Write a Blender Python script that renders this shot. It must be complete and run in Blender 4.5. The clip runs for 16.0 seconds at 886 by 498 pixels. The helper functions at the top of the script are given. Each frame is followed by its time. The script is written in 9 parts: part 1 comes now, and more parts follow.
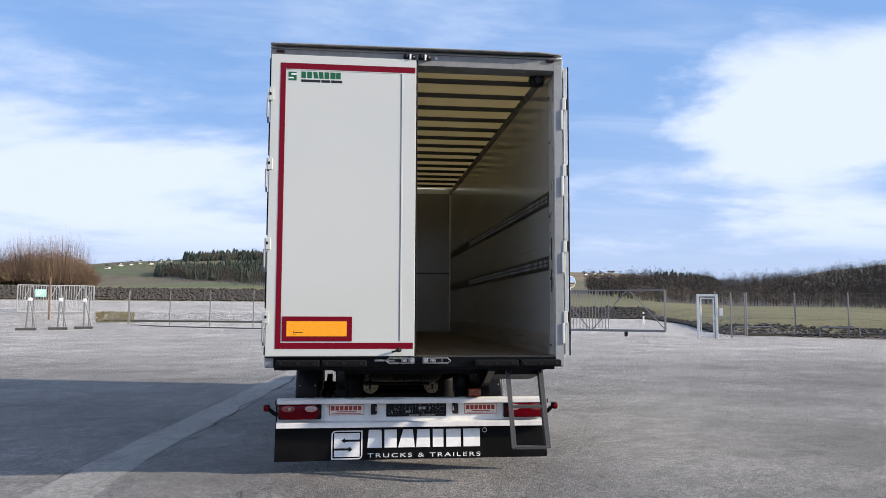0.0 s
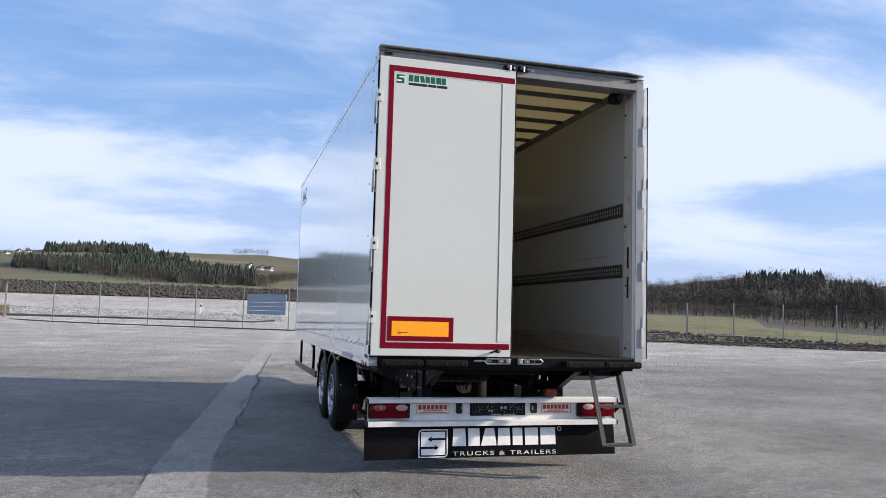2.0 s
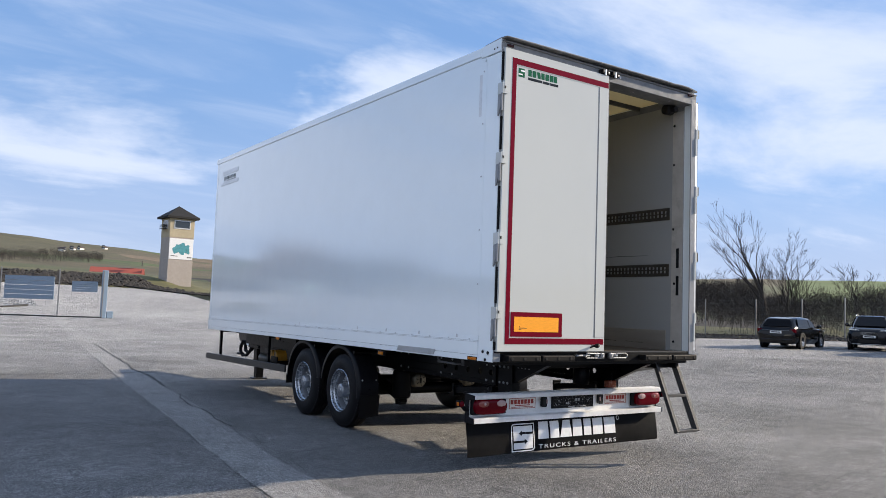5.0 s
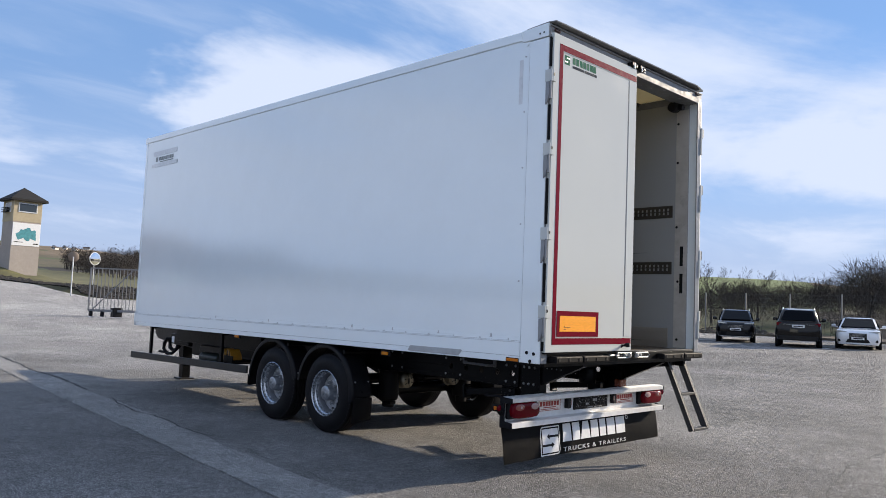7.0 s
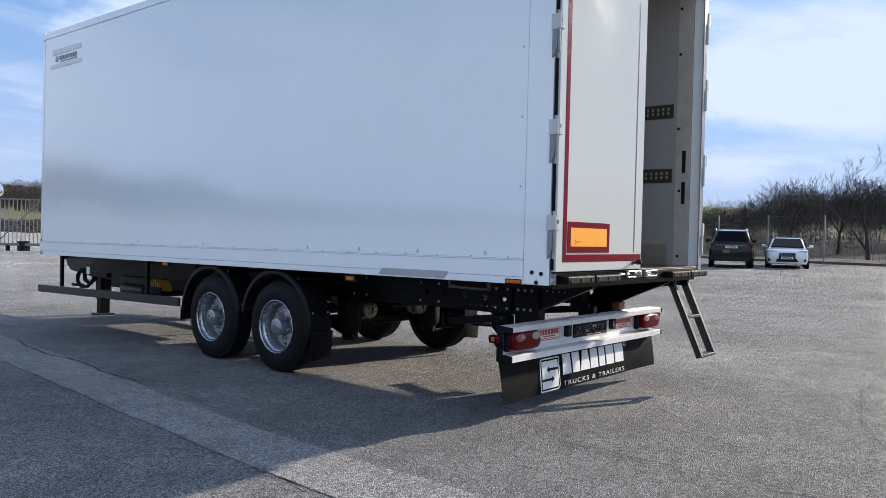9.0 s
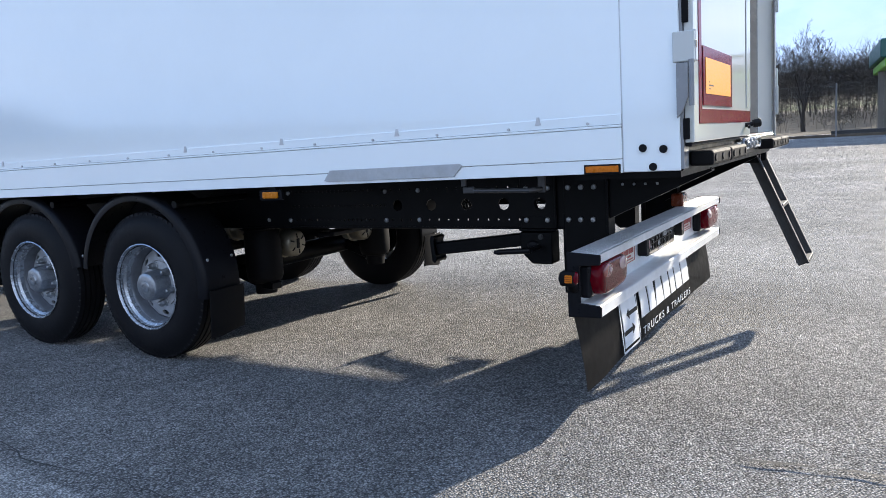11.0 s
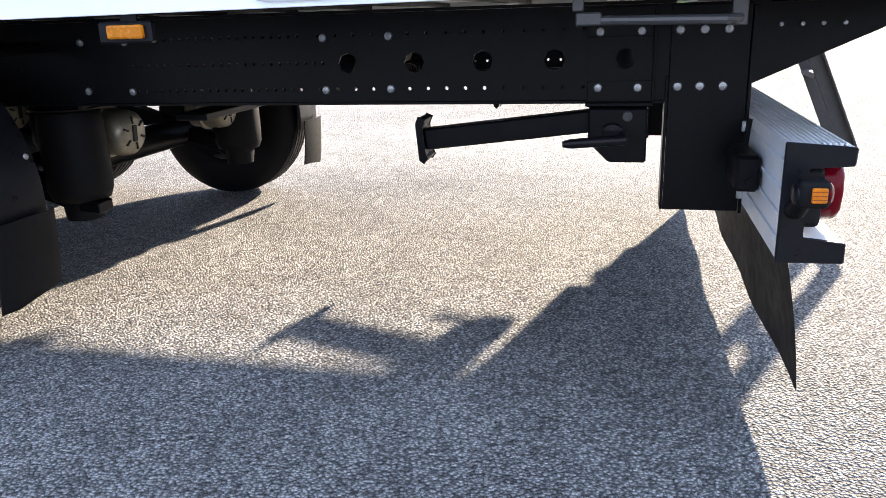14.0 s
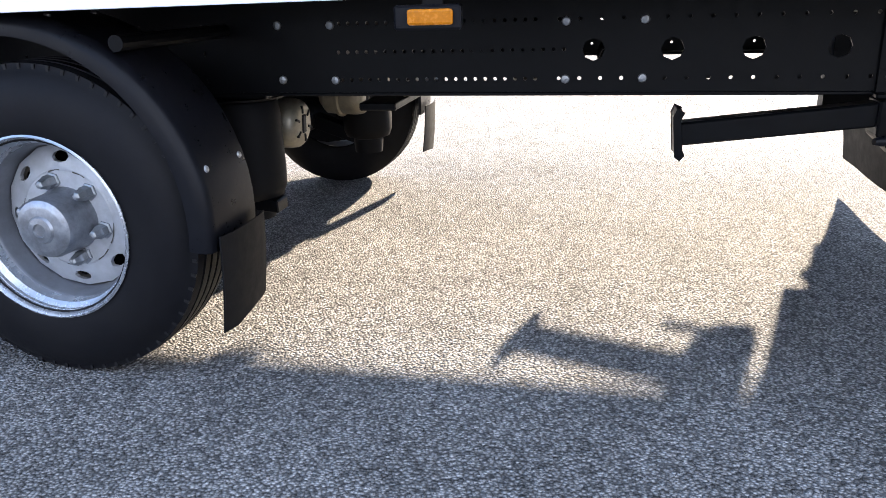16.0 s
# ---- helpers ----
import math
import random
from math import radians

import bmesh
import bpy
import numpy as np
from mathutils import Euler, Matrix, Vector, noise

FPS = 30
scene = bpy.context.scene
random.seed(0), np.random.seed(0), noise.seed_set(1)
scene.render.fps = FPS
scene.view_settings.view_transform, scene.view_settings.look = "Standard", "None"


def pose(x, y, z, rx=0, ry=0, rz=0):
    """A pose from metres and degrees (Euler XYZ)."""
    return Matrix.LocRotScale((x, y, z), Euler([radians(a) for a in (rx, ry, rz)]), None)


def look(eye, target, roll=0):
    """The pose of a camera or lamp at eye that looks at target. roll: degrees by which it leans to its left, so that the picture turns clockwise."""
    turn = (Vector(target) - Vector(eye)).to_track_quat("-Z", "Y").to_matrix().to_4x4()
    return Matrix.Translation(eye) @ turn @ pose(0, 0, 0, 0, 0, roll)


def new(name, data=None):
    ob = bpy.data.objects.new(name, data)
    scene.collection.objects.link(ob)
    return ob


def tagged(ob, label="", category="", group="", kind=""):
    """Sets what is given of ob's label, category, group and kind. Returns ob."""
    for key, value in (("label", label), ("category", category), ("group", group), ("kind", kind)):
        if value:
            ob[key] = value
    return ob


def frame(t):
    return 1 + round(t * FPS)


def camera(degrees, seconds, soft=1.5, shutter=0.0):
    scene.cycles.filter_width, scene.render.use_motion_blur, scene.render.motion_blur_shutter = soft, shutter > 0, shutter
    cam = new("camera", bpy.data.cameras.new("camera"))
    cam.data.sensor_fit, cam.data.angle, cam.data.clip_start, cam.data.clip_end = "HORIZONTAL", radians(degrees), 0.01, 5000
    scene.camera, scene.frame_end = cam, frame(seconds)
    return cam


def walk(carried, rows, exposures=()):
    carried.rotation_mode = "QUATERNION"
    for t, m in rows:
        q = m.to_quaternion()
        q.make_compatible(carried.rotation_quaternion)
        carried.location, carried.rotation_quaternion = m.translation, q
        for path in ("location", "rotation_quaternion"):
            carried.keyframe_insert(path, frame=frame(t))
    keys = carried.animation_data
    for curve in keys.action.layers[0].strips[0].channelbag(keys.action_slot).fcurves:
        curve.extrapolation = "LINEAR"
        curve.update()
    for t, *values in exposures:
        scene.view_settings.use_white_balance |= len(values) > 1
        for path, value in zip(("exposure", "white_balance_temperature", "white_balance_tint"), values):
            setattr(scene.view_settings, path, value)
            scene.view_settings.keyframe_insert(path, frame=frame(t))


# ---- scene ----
cam = camera(60.4, 16.0, 0.75)
METRES, EYE, TILT, LEAN, TURN = 12.976, 1.432, 0.0, 0.0, -6.4
ROWS = [
    (0.0, 0.0, 0.0, 0.0, -0.02, 4.6, -0.25),
    (0.5, -0.0301, -0.0005, 0.0007, -1.73, 4.87, -0.46),
    (1.0, -0.0695, -0.0072, 0.0009, -4.01, 5.03, -0.77),
    (1.5, -0.1042, -0.0046, -0.0012, -6.33, 4.98, -1.1),
    (2.0, -0.1435, -0.0042, -0.002, -9.02, 4.87, -1.58),
    (2.5, -0.1822, -0.0024, -0.0021, -11.75, 4.76, -2.08),
    (3.0, -0.2198, 0.0066, -0.0023, -14.57, 4.68, -2.46),
    (3.5, -0.2597, 0.0163, -0.0022, -17.73, 4.61, -2.58),
    (6.0, -0.4118, 0.1272, -0.0043, -33.51, 4.34, -1.96),
    (6.5, -0.4273, 0.1512, -0.0045, -36.03, 4.36, -2.14),
    (7.0, -0.4415, 0.1629, -0.0036, -38.07, 4.2, -2.32),
    (7.5, -0.4498, 0.1683, -0.0039, -39.61, 3.64, -2.33),
    (8.0, -0.4463, 0.1819, -0.0061, -41.11, 2.5, -2.0),
    (8.5, -0.4285, 0.212, -0.0077, -42.37, 1.07, -1.64),
    (9.0, -0.4106, 0.2515, -0.0132, -43.67, -0.97, -1.37),
    (9.5, -0.3868, 0.2922, -0.0167, -44.82, -3.2, -0.91),
]
CLOSE = [   # the last stretch: seconds, eye, target, lean
    (11.8, (-2.919, 6.534, 1.048), (-1.111, 7.308, 0.682), -4.8),
    (12.0, (-2.831, 6.674, 1.039), (-0.999, 7.377, 0.653), -4.6),
    (12.5, (-2.579, 6.951, 0.993), (-0.723, 7.539, 0.536), -4.5),
    (13.0, (-2.409, 7.088, 0.977), (-0.544, 7.580, 0.448), -3.6),
    (13.5, (-2.317, 7.154, 0.939), (-0.454, 7.609, 0.372), -2.7),
    (14.0, (-2.308, 7.210, 0.918), (-0.447, 7.653, 0.335), -1.8),
    (14.5, (-2.303, 7.241, 0.927), (-0.445, 7.685, 0.334), -1.3),
    (15.0, (-2.293, 7.297, 0.939), (-0.438, 7.732, 0.329), -1.3),
    (15.5, (-2.276, 7.606, 0.964), (-0.427, 8.015, 0.320), -1.7),
    (16.0, (-2.247, 7.945, 0.954), (-0.398, 8.355, 0.312), -1.8),
]
EXPOSURES = [(0.0, 0.97, 6560, 12), (1.5, 0.945, 6560, 12), (3.5, 0.93, 6580, 11), (6.0, 0.83, 6620, 12), (8.0, 0.81, 6600, 12), (8.5, 0.81, 6520, 12), (9.0, 0.89, 6400, 11), (9.5, 0.98, 6290, 11), (11.5, 1.55, 6150, 10), (12.5, 1.87, 6230, 11), (13.0, 2.16, 6520, 13), (16.0, 2.62, 6900, 14)]
first = [(t, pose(0, 0, EYE, TILT, LEAN, TURN) @ pose(METRES * x, METRES * y, METRES * z, 90 + pitch, roll, yaw)) for t, x, y, z, yaw, pitch, roll in ROWS]
walk(cam, first + [(t, look(eye, target, lean)) for t, eye, target, lean in CLOSE], EXPOSURES)

# ---- world, sun ----
SUN = Vector((2.54, -0.71, 1.0)).normalized()      # towards the sun
world = bpy.data.worlds.new("sky")
scene.world = world
world.use_nodes = True
wt = world.node_tree
wt.nodes.clear()


def wnode(kind, **props):
    n = wt.nodes.new(kind)
    for k, v in props.items():
        if k == "ins":
            for key, val in v.items():
                n.inputs[key].default_value = val
    return n


w_out = wnode("ShaderNodeOutputWorld")
w_bg = wnode("ShaderNodeBackground", ins={"Strength": 0.076})
sky = wnode("ShaderNodeTexSky")
sky.sky_type = "NISHITA"
sky.sun_disc = False
sky.sun_elevation = math.asin(SUN.z)
sky.sun_rotation = math.atan2(SUN.x, SUN.y)
sky.air_density, sky.dust_density, sky.ozone_density = 1.0, 0.1, 6.0
# clouds: streaks stretched along the sky's dome, drawn on a flat layer high above
w_tc = wnode("ShaderNodeTexCoord")
w_sep = wnode("ShaderNodeSeparateXYZ")
wt.links.new(w_tc.outputs["Generated"], w_sep.inputs[0])
w_zc = wnode("ShaderNodeMath"); w_zc.operation = "MAXIMUM"; w_zc.inputs[1].default_value = 0.0
wt.links.new(w_sep.outputs["Z"], w_zc.inputs[0])
w_za = wnode("ShaderNodeMath"); w_za.operation = "ADD"; w_za.inputs[1].default_value = 0.13
wt.links.new(w_zc.outputs[0], w_za.inputs[0])
w_x = wnode("ShaderNodeMath"); w_x.operation = "DIVIDE"
w_y = wnode("ShaderNodeMath"); w_y.operation = "DIVIDE"
wt.links.new(w_sep.outputs["X"], w_x.inputs[0]); wt.links.new(w_za.outputs[0], w_x.inputs[1])
wt.links.new(w_sep.outputs["Y"], w_y.inputs[0]); wt.links.new(w_za.outputs[0], w_y.inputs[1])
w_flat = wnode("ShaderNodeCombineXYZ")
wt.links.new(w_x.outputs[0], w_flat.inputs[0]); wt.links.new(w_y.outputs[0], w_flat.inputs[1])


def cloud_layer(turn, stretch, scale, detail, lo, hi, distort):
    m = wnode("ShaderNodeMapping")
    m.inputs["Rotation"].default_value = (0, 0, radians(turn))
    m.inputs["Scale"].default_value = (scale, scale * stretch, 1)
    m.inputs["Location"].default_value = (2.3, 0.9, 0)
    wt.links.new(w_flat.outputs[0], m.inputs[0])
    n = wnode("ShaderNodeTexNoise")
    n.inputs["Scale"].default_value = 1.0
    n.inputs["Detail"].default_value = detail
    n.inputs["Roughness"].default_value = 0.58
    n.inputs["Distortion"].default_value = distort
    wt.links.new(m.outputs[0], n.inputs["Vector"])
    r = wnode("ShaderNodeMapRange")
    r.interpolation_type = "SMOOTHSTEP"
    for key, val in (("From Min", lo), ("From Max", hi), ("To Min", 0.0), ("To Max", 1.0)):
        r.inputs[key].default_value = val
    wt.links.new(n.outputs[0], r.inputs[0])
    return r.outputs[0]


def wmath(op, a, b):
    n = wnode("ShaderNodeMath"); n.operation = op
    for i, v in enumerate((a, b)):
        if isinstance(v, float):
            n.inputs[i].default_value = v
        else:
            wt.links.new(v, n.inputs[i])
    return n.outputs[0]


c_big = cloud_layer(35, 1.5, 0.55, 10, 0.0, 1.0, 0.35)
c_wisp = cloud_layer(-30, 2.6, 1.1, 8, 0.42, 0.85, 0.6)
c_veil = cloud_layer(10, 1.8, 0.3, 5, 0.2, 0.8, 0.2)
# the weather: where the cloud is thick and where the sky is clear, as soft masses by compass direction and height
w_azr = wnode("ShaderNodeMath"); w_azr.operation = "ARCTAN2"
wt.links.new(w_sep.outputs["X"], w_azr.inputs[0]); wt.links.new(w_sep.outputs["Y"], w_azr.inputs[1])
w_wn = wnode("ShaderNodeTexNoise", ins={"Scale": 5.0, "Detail": 5.0, "Roughness": 0.6})
w_wm = wnode("ShaderNodeMapping", ins={"Scale": (1.0, 1.0, 2.2)})
wt.links.new(w_tc.outputs["Generated"], w_wm.inputs[0])
wt.links.new(w_wm.outputs[0], w_wn.inputs["Vector"])
w_ws = wnode("ShaderNodeSeparateColor")
wt.links.new(w_wn.outputs["Color"], w_ws.inputs[0])
w_az = wmath("ADD", wmath("MULTIPLY", w_azr.outputs[0], 57.2958), wmath("MULTIPLY", wmath("SUBTRACT", w_ws.outputs[0], 0.5), 16.0))
w_el = wmath("ADD", wmath("MULTIPLY", w_sep.outputs["Z"], 60.0), wmath("MULTIPLY", wmath("SUBTRACT", w_ws.outputs[1], 0.5), 7.0))
# direction, half width, height, half height, amount
MASSES = ((33, 8, 13.5, 6.0, 0.28), (29, 5, 17, 3.5, 0.08), (47, 13, 14, 9, 0.25), (38, 7, 5.5, 2.2, 0.16), (-20, 13, 10.5, 4.0, 0.09), (2, 9, 10, 2.6, 0.22), (-6, 16, 5.2, 1.3, 0.14),
          (17, 7, 7.5, 3, 0.09), (70, 8, 10.6, 2.6, 0.30), (78, 8, 13.5, 4, 0.26), (62, 9, 18, 5, 0.14), (60, 18, 6.0, 1.2, 0.12), (84, 12, 7, 2, 0.2),
          (20, 6, 13, 7, -0.32), (-14, 9, 18, 4, -0.16), (3, 9, 17, 4, -0.20), (17, 6, 20, 4, -0.10), (66, 8, 14.5, 1.6, -0.16), (66, 14, 7.6, 1.2, -0.10), (6, 12, 6.6, 1.2, -0.20), (45, 12, 9.4, 1.2, -0.14),
          # masses out of view, added to light the shaded near side and shape its reflection
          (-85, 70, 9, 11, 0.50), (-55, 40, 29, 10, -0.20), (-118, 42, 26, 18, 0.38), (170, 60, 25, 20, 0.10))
c_bias = None
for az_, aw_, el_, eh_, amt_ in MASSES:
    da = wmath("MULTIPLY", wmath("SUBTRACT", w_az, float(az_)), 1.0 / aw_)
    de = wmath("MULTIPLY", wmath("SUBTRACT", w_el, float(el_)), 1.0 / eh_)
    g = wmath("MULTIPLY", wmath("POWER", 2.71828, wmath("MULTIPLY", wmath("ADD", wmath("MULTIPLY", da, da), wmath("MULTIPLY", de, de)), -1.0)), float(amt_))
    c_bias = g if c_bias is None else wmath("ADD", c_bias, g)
c_sh = wnode("ShaderNodeMapRange")
c_sh.interpolation_type = "SMOOTHSTEP"
for key, val in (("From Min", 0.46), ("From Max", 0.82), ("To Min", 0.0), ("To Max", 1.0)):
    c_sh.inputs[key].default_value = val
w_top = wnode("ShaderNodeMapRange")                             # extra cover overhead, out of view, added as fill for the shade
w_top.interpolation_type = "SMOOTHSTEP"
for key, val in (("From Min", 0.42), ("From Max", 0.75), ("To Min", 0.0), ("To Max", 0.115)):
    w_top.inputs[key].default_value = val
wt.links.new(w_sep.outputs["Z"], w_top.inputs[0])
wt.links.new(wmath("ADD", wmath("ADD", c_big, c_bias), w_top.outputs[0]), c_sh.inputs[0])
c_sum = wmath("MAXIMUM", c_sh.outputs[0], wmath("MULTIPLY", c_wisp, 0.32))
w_low = wnode("ShaderNodeMapRange")
w_low.interpolation_type = "SMOOTHSTEP"
for key, val in (("From Min", 0.035), ("From Max", 0.11), ("To Min", 0.12), ("To Max", 0.95)):
    w_low.inputs[key].default_value = val
wt.links.new(w_sep.outputs["Z"], w_low.inputs[0])
c_fac = wmath("MULTIPLY", c_sum, w_low.outputs[0])
w_mix = wnode("ShaderNodeMix"); w_mix.data_type = "RGBA"
wt.links.new(c_fac, w_mix.inputs["Factor"])
w_haze = wnode("ShaderNodeMix"); w_haze.data_type = "RGBA"      # thin high haze over the whole sky
w_near = wnode("ShaderNodeMapRange")                            # the haze thickens towards the horizon
w_near.interpolation_type = "SMOOTHSTEP"
for key, val in (("From Min", 0.0), ("From Max", 0.30), ("To Min", 0.88), ("To Max", 0.5)):
    w_near.inputs[key].default_value = val
wt.links.new(w_sep.outputs["Z"], w_near.inputs[0])
wt.links.new(wmath("ADD", wmath("MULTIPLY", c_veil, 0.12), w_near.outputs[0]), w_haze.inputs["Factor"])
wt.links.new(sky.outputs[0], w_haze.inputs["A"])
w_tone = wnode("ShaderNodeMix"); w_tone.data_type = "RGBA"      # paler and greyer low down, bluer above
w_up = wnode("ShaderNodeMapRange")
w_up.interpolation_type = "SMOOTHSTEP"
for key, val in (("From Min", 0.02), ("From Max", 0.32), ("To Min", 0.0), ("To Max", 1.0)):
    w_up.inputs[key].default_value = val
wt.links.new(w_sep.outputs["Z"], w_up.inputs[0])
wt.links.new(w_up.outputs[0], w_tone.inputs["Factor"])
w_tone.inputs["A"].default_value = (3.6, 4.5, 6.5, 1)
w_tone.inputs["B"].default_value = (2.3, 4.0, 7.2, 1)
wt.links.new(w_tone.outputs["Result"], w_haze.inputs["B"])
wt.links.new(w_haze.outputs["Result"], w_mix.inputs["A"])
w_cloud = wnode("ShaderNodeMix"); w_cloud.data_type = "RGBA"     # unseen overhead cloud made whiter to strengthen that fill light
wt.links.new(wmath("MULTIPLY", w_top.outputs[0], 7.0), w_cloud.inputs["Factor"])
w_cloud.inputs["A"].default_value = (5.5, 6.3, 7.8, 1)
w_cloud.inputs["B"].default_value = (6.9, 7.9, 9.8, 1)
wt.links.new(w_cloud.outputs["Result"], w_mix.inputs["B"])
wt.links.new(w_mix.outputs["Result"], w_bg.inputs[0])
wt.links.new(w_bg.outputs[0], w_out.inputs[0])

sun = new("sun", bpy.data.lights.new("sun", "SUN"))
sun.data.energy, sun.data.angle, sun.data.color = 4.2, radians(1.2), (1.0, 0.88, 0.70)
sun.matrix_world = look(SUN * 60, (0, 0, 0))

# ---- building tools ----
I4 = Matrix.Identity(4)


def root(name, origin, label="", category="", group="", turn=0):
    """An Empty at a thing's base; its parts are built in local metres from there."""
    e = new(name)
    e.empty_display_size = 0.2
    e.matrix_basis = pose(*origin, 0, 0, turn)
    return tagged(e, label, category, group)


def part(name, bm, material, parent=None, label="", smooth=None):
    """Links a bmesh as one mesh object under a thing or a part. smooth: degrees up to which edges shade smoothly."""
    if name in PIECES:
        return split(PIECES[name], bm, material, parent, label, smooth)
    bmesh.ops.recalc_face_normals(bm, faces=bm.faces[:])
    if smooth:
        for f in bm.faces:
            f.smooth = True
        for e in bm.edges:
            if len(e.link_faces) == 2 and e.calc_face_angle(0) > radians(smooth):
                e.smooth = False
    me = bpy.data.meshes.new(name)
    bm.to_mesh(me)
    bm.free()
    for m in material if isinstance(material, (list, tuple)) else (material,):
        me.materials.append(m)
    ob = new(name, me)
    ob.parent = parent
    tagged(ob, label)
    if name in FINE:
        tagged(ob, label, "", "", "stuff")
    return ob


def split(name, bm, material, parent, label, smooth):
    """Each separate piece of the bmesh becomes a part of its own; the first is returned."""
    left, first_ob = set(bm.verts), None
    for v in bm.verts[:]:
        if v not in left:
            continue
        heap, piece = [v], {v}
        while heap:
            for e in heap.pop().link_edges:
                for w in e.verts:
                    if w not in piece:
                        piece.add(w); heap.append(w)
        left -= piece
        b2 = bmesh.new()
        order = [w for w in bm.verts if w in piece]
        made = {w: b2.verts.new(w.co) for w in order}
        for f in {f: 0 for w in order for f in w.link_faces}:
            b2.faces.new([made[w] for w in f.verts])
        ob = part(name, b2, material, parent, label, smooth)
        first_ob = first_ob or ob
    bm.free()
    return first_ob


PIECES = {"lower_rail": "rail_profile", "edge_seal": "seal_strip", "bumper_bracket": "bracket_plate", "leg_mount": "mount_plate", "handle_bracket": "handle_plate", "buffer_bolts": "buffer_bolt", "floor_crossmembers": "crossmember", "cargo_floor": "floor_board", "roof_skin": "roof_sheet", "bracket_bolts": "bracket_bolt",
          "door_trim": "trim_strip", "antenna_rack": "rack_bar", "mudguard_tube": "support_tube", "bolt_heads": "bolt_head", "guard_post": "guard_upright", "bottom_rail": "foot_rail", "pivot_bolt": "pivot_pin", "plug": "round_plug", "chock_holder": "holder_plate"}
FINE = {"carrier_ribs", "mudguard_rivets", "chamber_slot", "eyelet_marks", "bumper_ribs", "ring_mark", "sign_bars", "scratches", "sticker_bars", "rivets", "carrier_clips", "side_sticker_bars", "plate_print", "slotted_holes", "mark_lines", "crown", "stems", "wire_panel", "board_bars", "lettering", "shoulder_tread"}


def shared(name, me, parent, m, label=""):
    """An object of its own on a mesh that alike pieces share."""
    ob = new(name, me)
    ob.parent = parent
    ob.matrix_basis = m
    return tagged(ob, label)


def structure(name, bm, material, label="", category="", kind="structure", smooth=None):
    ob = part(name, bm, material, None, label, smooth)
    return tagged(ob, label, category, "", kind)


def B():
    return bmesh.new()


def bev(bm, verts, width, seg=1):
    if width > 0:
        vs = set(verts)
        edges = [e for e in bm.edges if e.verts[0] in vs and e.verts[1] in vs]
        bmesh.ops.bevel(bm, geom=edges, offset=width, segments=seg, affect="EDGES", profile=0.5, clamp_overlap=True)


def box(bm, x0, x1, y0, y1, z0, z1, b=0.0, seg=1, m=None, mi=0):
    vs = [bm.verts.new((x, y, z)) for x in (x0, x1) for y in (y0, y1) for z in (z0, z1)]
    fs = [bm.faces.new([vs[i] for i in q]) for q in ((0, 1, 3, 2), (4, 6, 7, 5), (0, 4, 5, 1), (2, 3, 7, 6), (0, 2, 6, 4), (1, 5, 7, 3))]
    for f in fs:
        f.material_index = mi
    if m is not None:
        bmesh.ops.transform(bm, matrix=m, verts=vs)
    bev(bm, vs, b, seg)
    return bm


def prism(bm, pts, axis, a, b, bevel=0.0, seg=1, m=None):
    """A polygon drawn out along an axis. x: pts are (y, z); y: (x, z); z: (x, y)."""
    def at(p, h):
        return {"x": (h, p[0], p[1]), "y": (p[0], h, p[1]), "z": (p[0], p[1], h)}[axis]
    lo = [bm.verts.new(at(p, a)) for p in pts]
    hi = [bm.verts.new(at(p, b)) for p in pts]
    bm.faces.new(lo), bm.faces.new(hi[::-1])
    n = len(pts)
    for i in range(n):
        bm.faces.new((lo[i], lo[(i + 1) % n], hi[(i + 1) % n], hi[i]))
    if m is not None:
        bmesh.ops.transform(bm, matrix=m, verts=lo + hi)
    bev(bm, lo + hi, bevel, seg)
    return bm


def axes_to(p0, p1):
    d = Vector(p1) - Vector(p0)
    return Matrix.Translation(p0) @ d.to_track_quat("Z", "Y").to_matrix().to_4x4(), d.length


def lathe(bm, profile, m=I4, n=24, closed=False):
    """A profile of (radius, height) turned round the z axis of m."""
    rings = []
    for r, h in profile:
        if r < 1e-6:
            rings.append([bm.verts.new(m @ Vector((0, 0, h)))])
        else:
            rings.append([bm.verts.new(m @ Vector((r * math.cos(2 * math.pi * i / n), r * math.sin(2 * math.pi * i / n), h))) for i in range(n)])
    pairs = list(zip(rings, rings[1:])) + ([(rings[-1], rings[0])] if closed else [])
    for a, b in pairs:
        for i in range(n):
            j = (i + 1) % n
            q = [a[i % len(a)], a[j % len(a)], b[j % len(b)], b[i % len(b)]]
            q = list(dict.fromkeys(q))
            if len(q) > 2:
                bm.faces.new(q)
    return bm


def cyl(bm, p0, p1, r0, r1=None, n=16):
    m, length = axes_to(p0, p1)
    return lathe(bm, [(0, 0), (r0, 0), (r0 if r1 is None else r1, length), (0, length)], m, n)


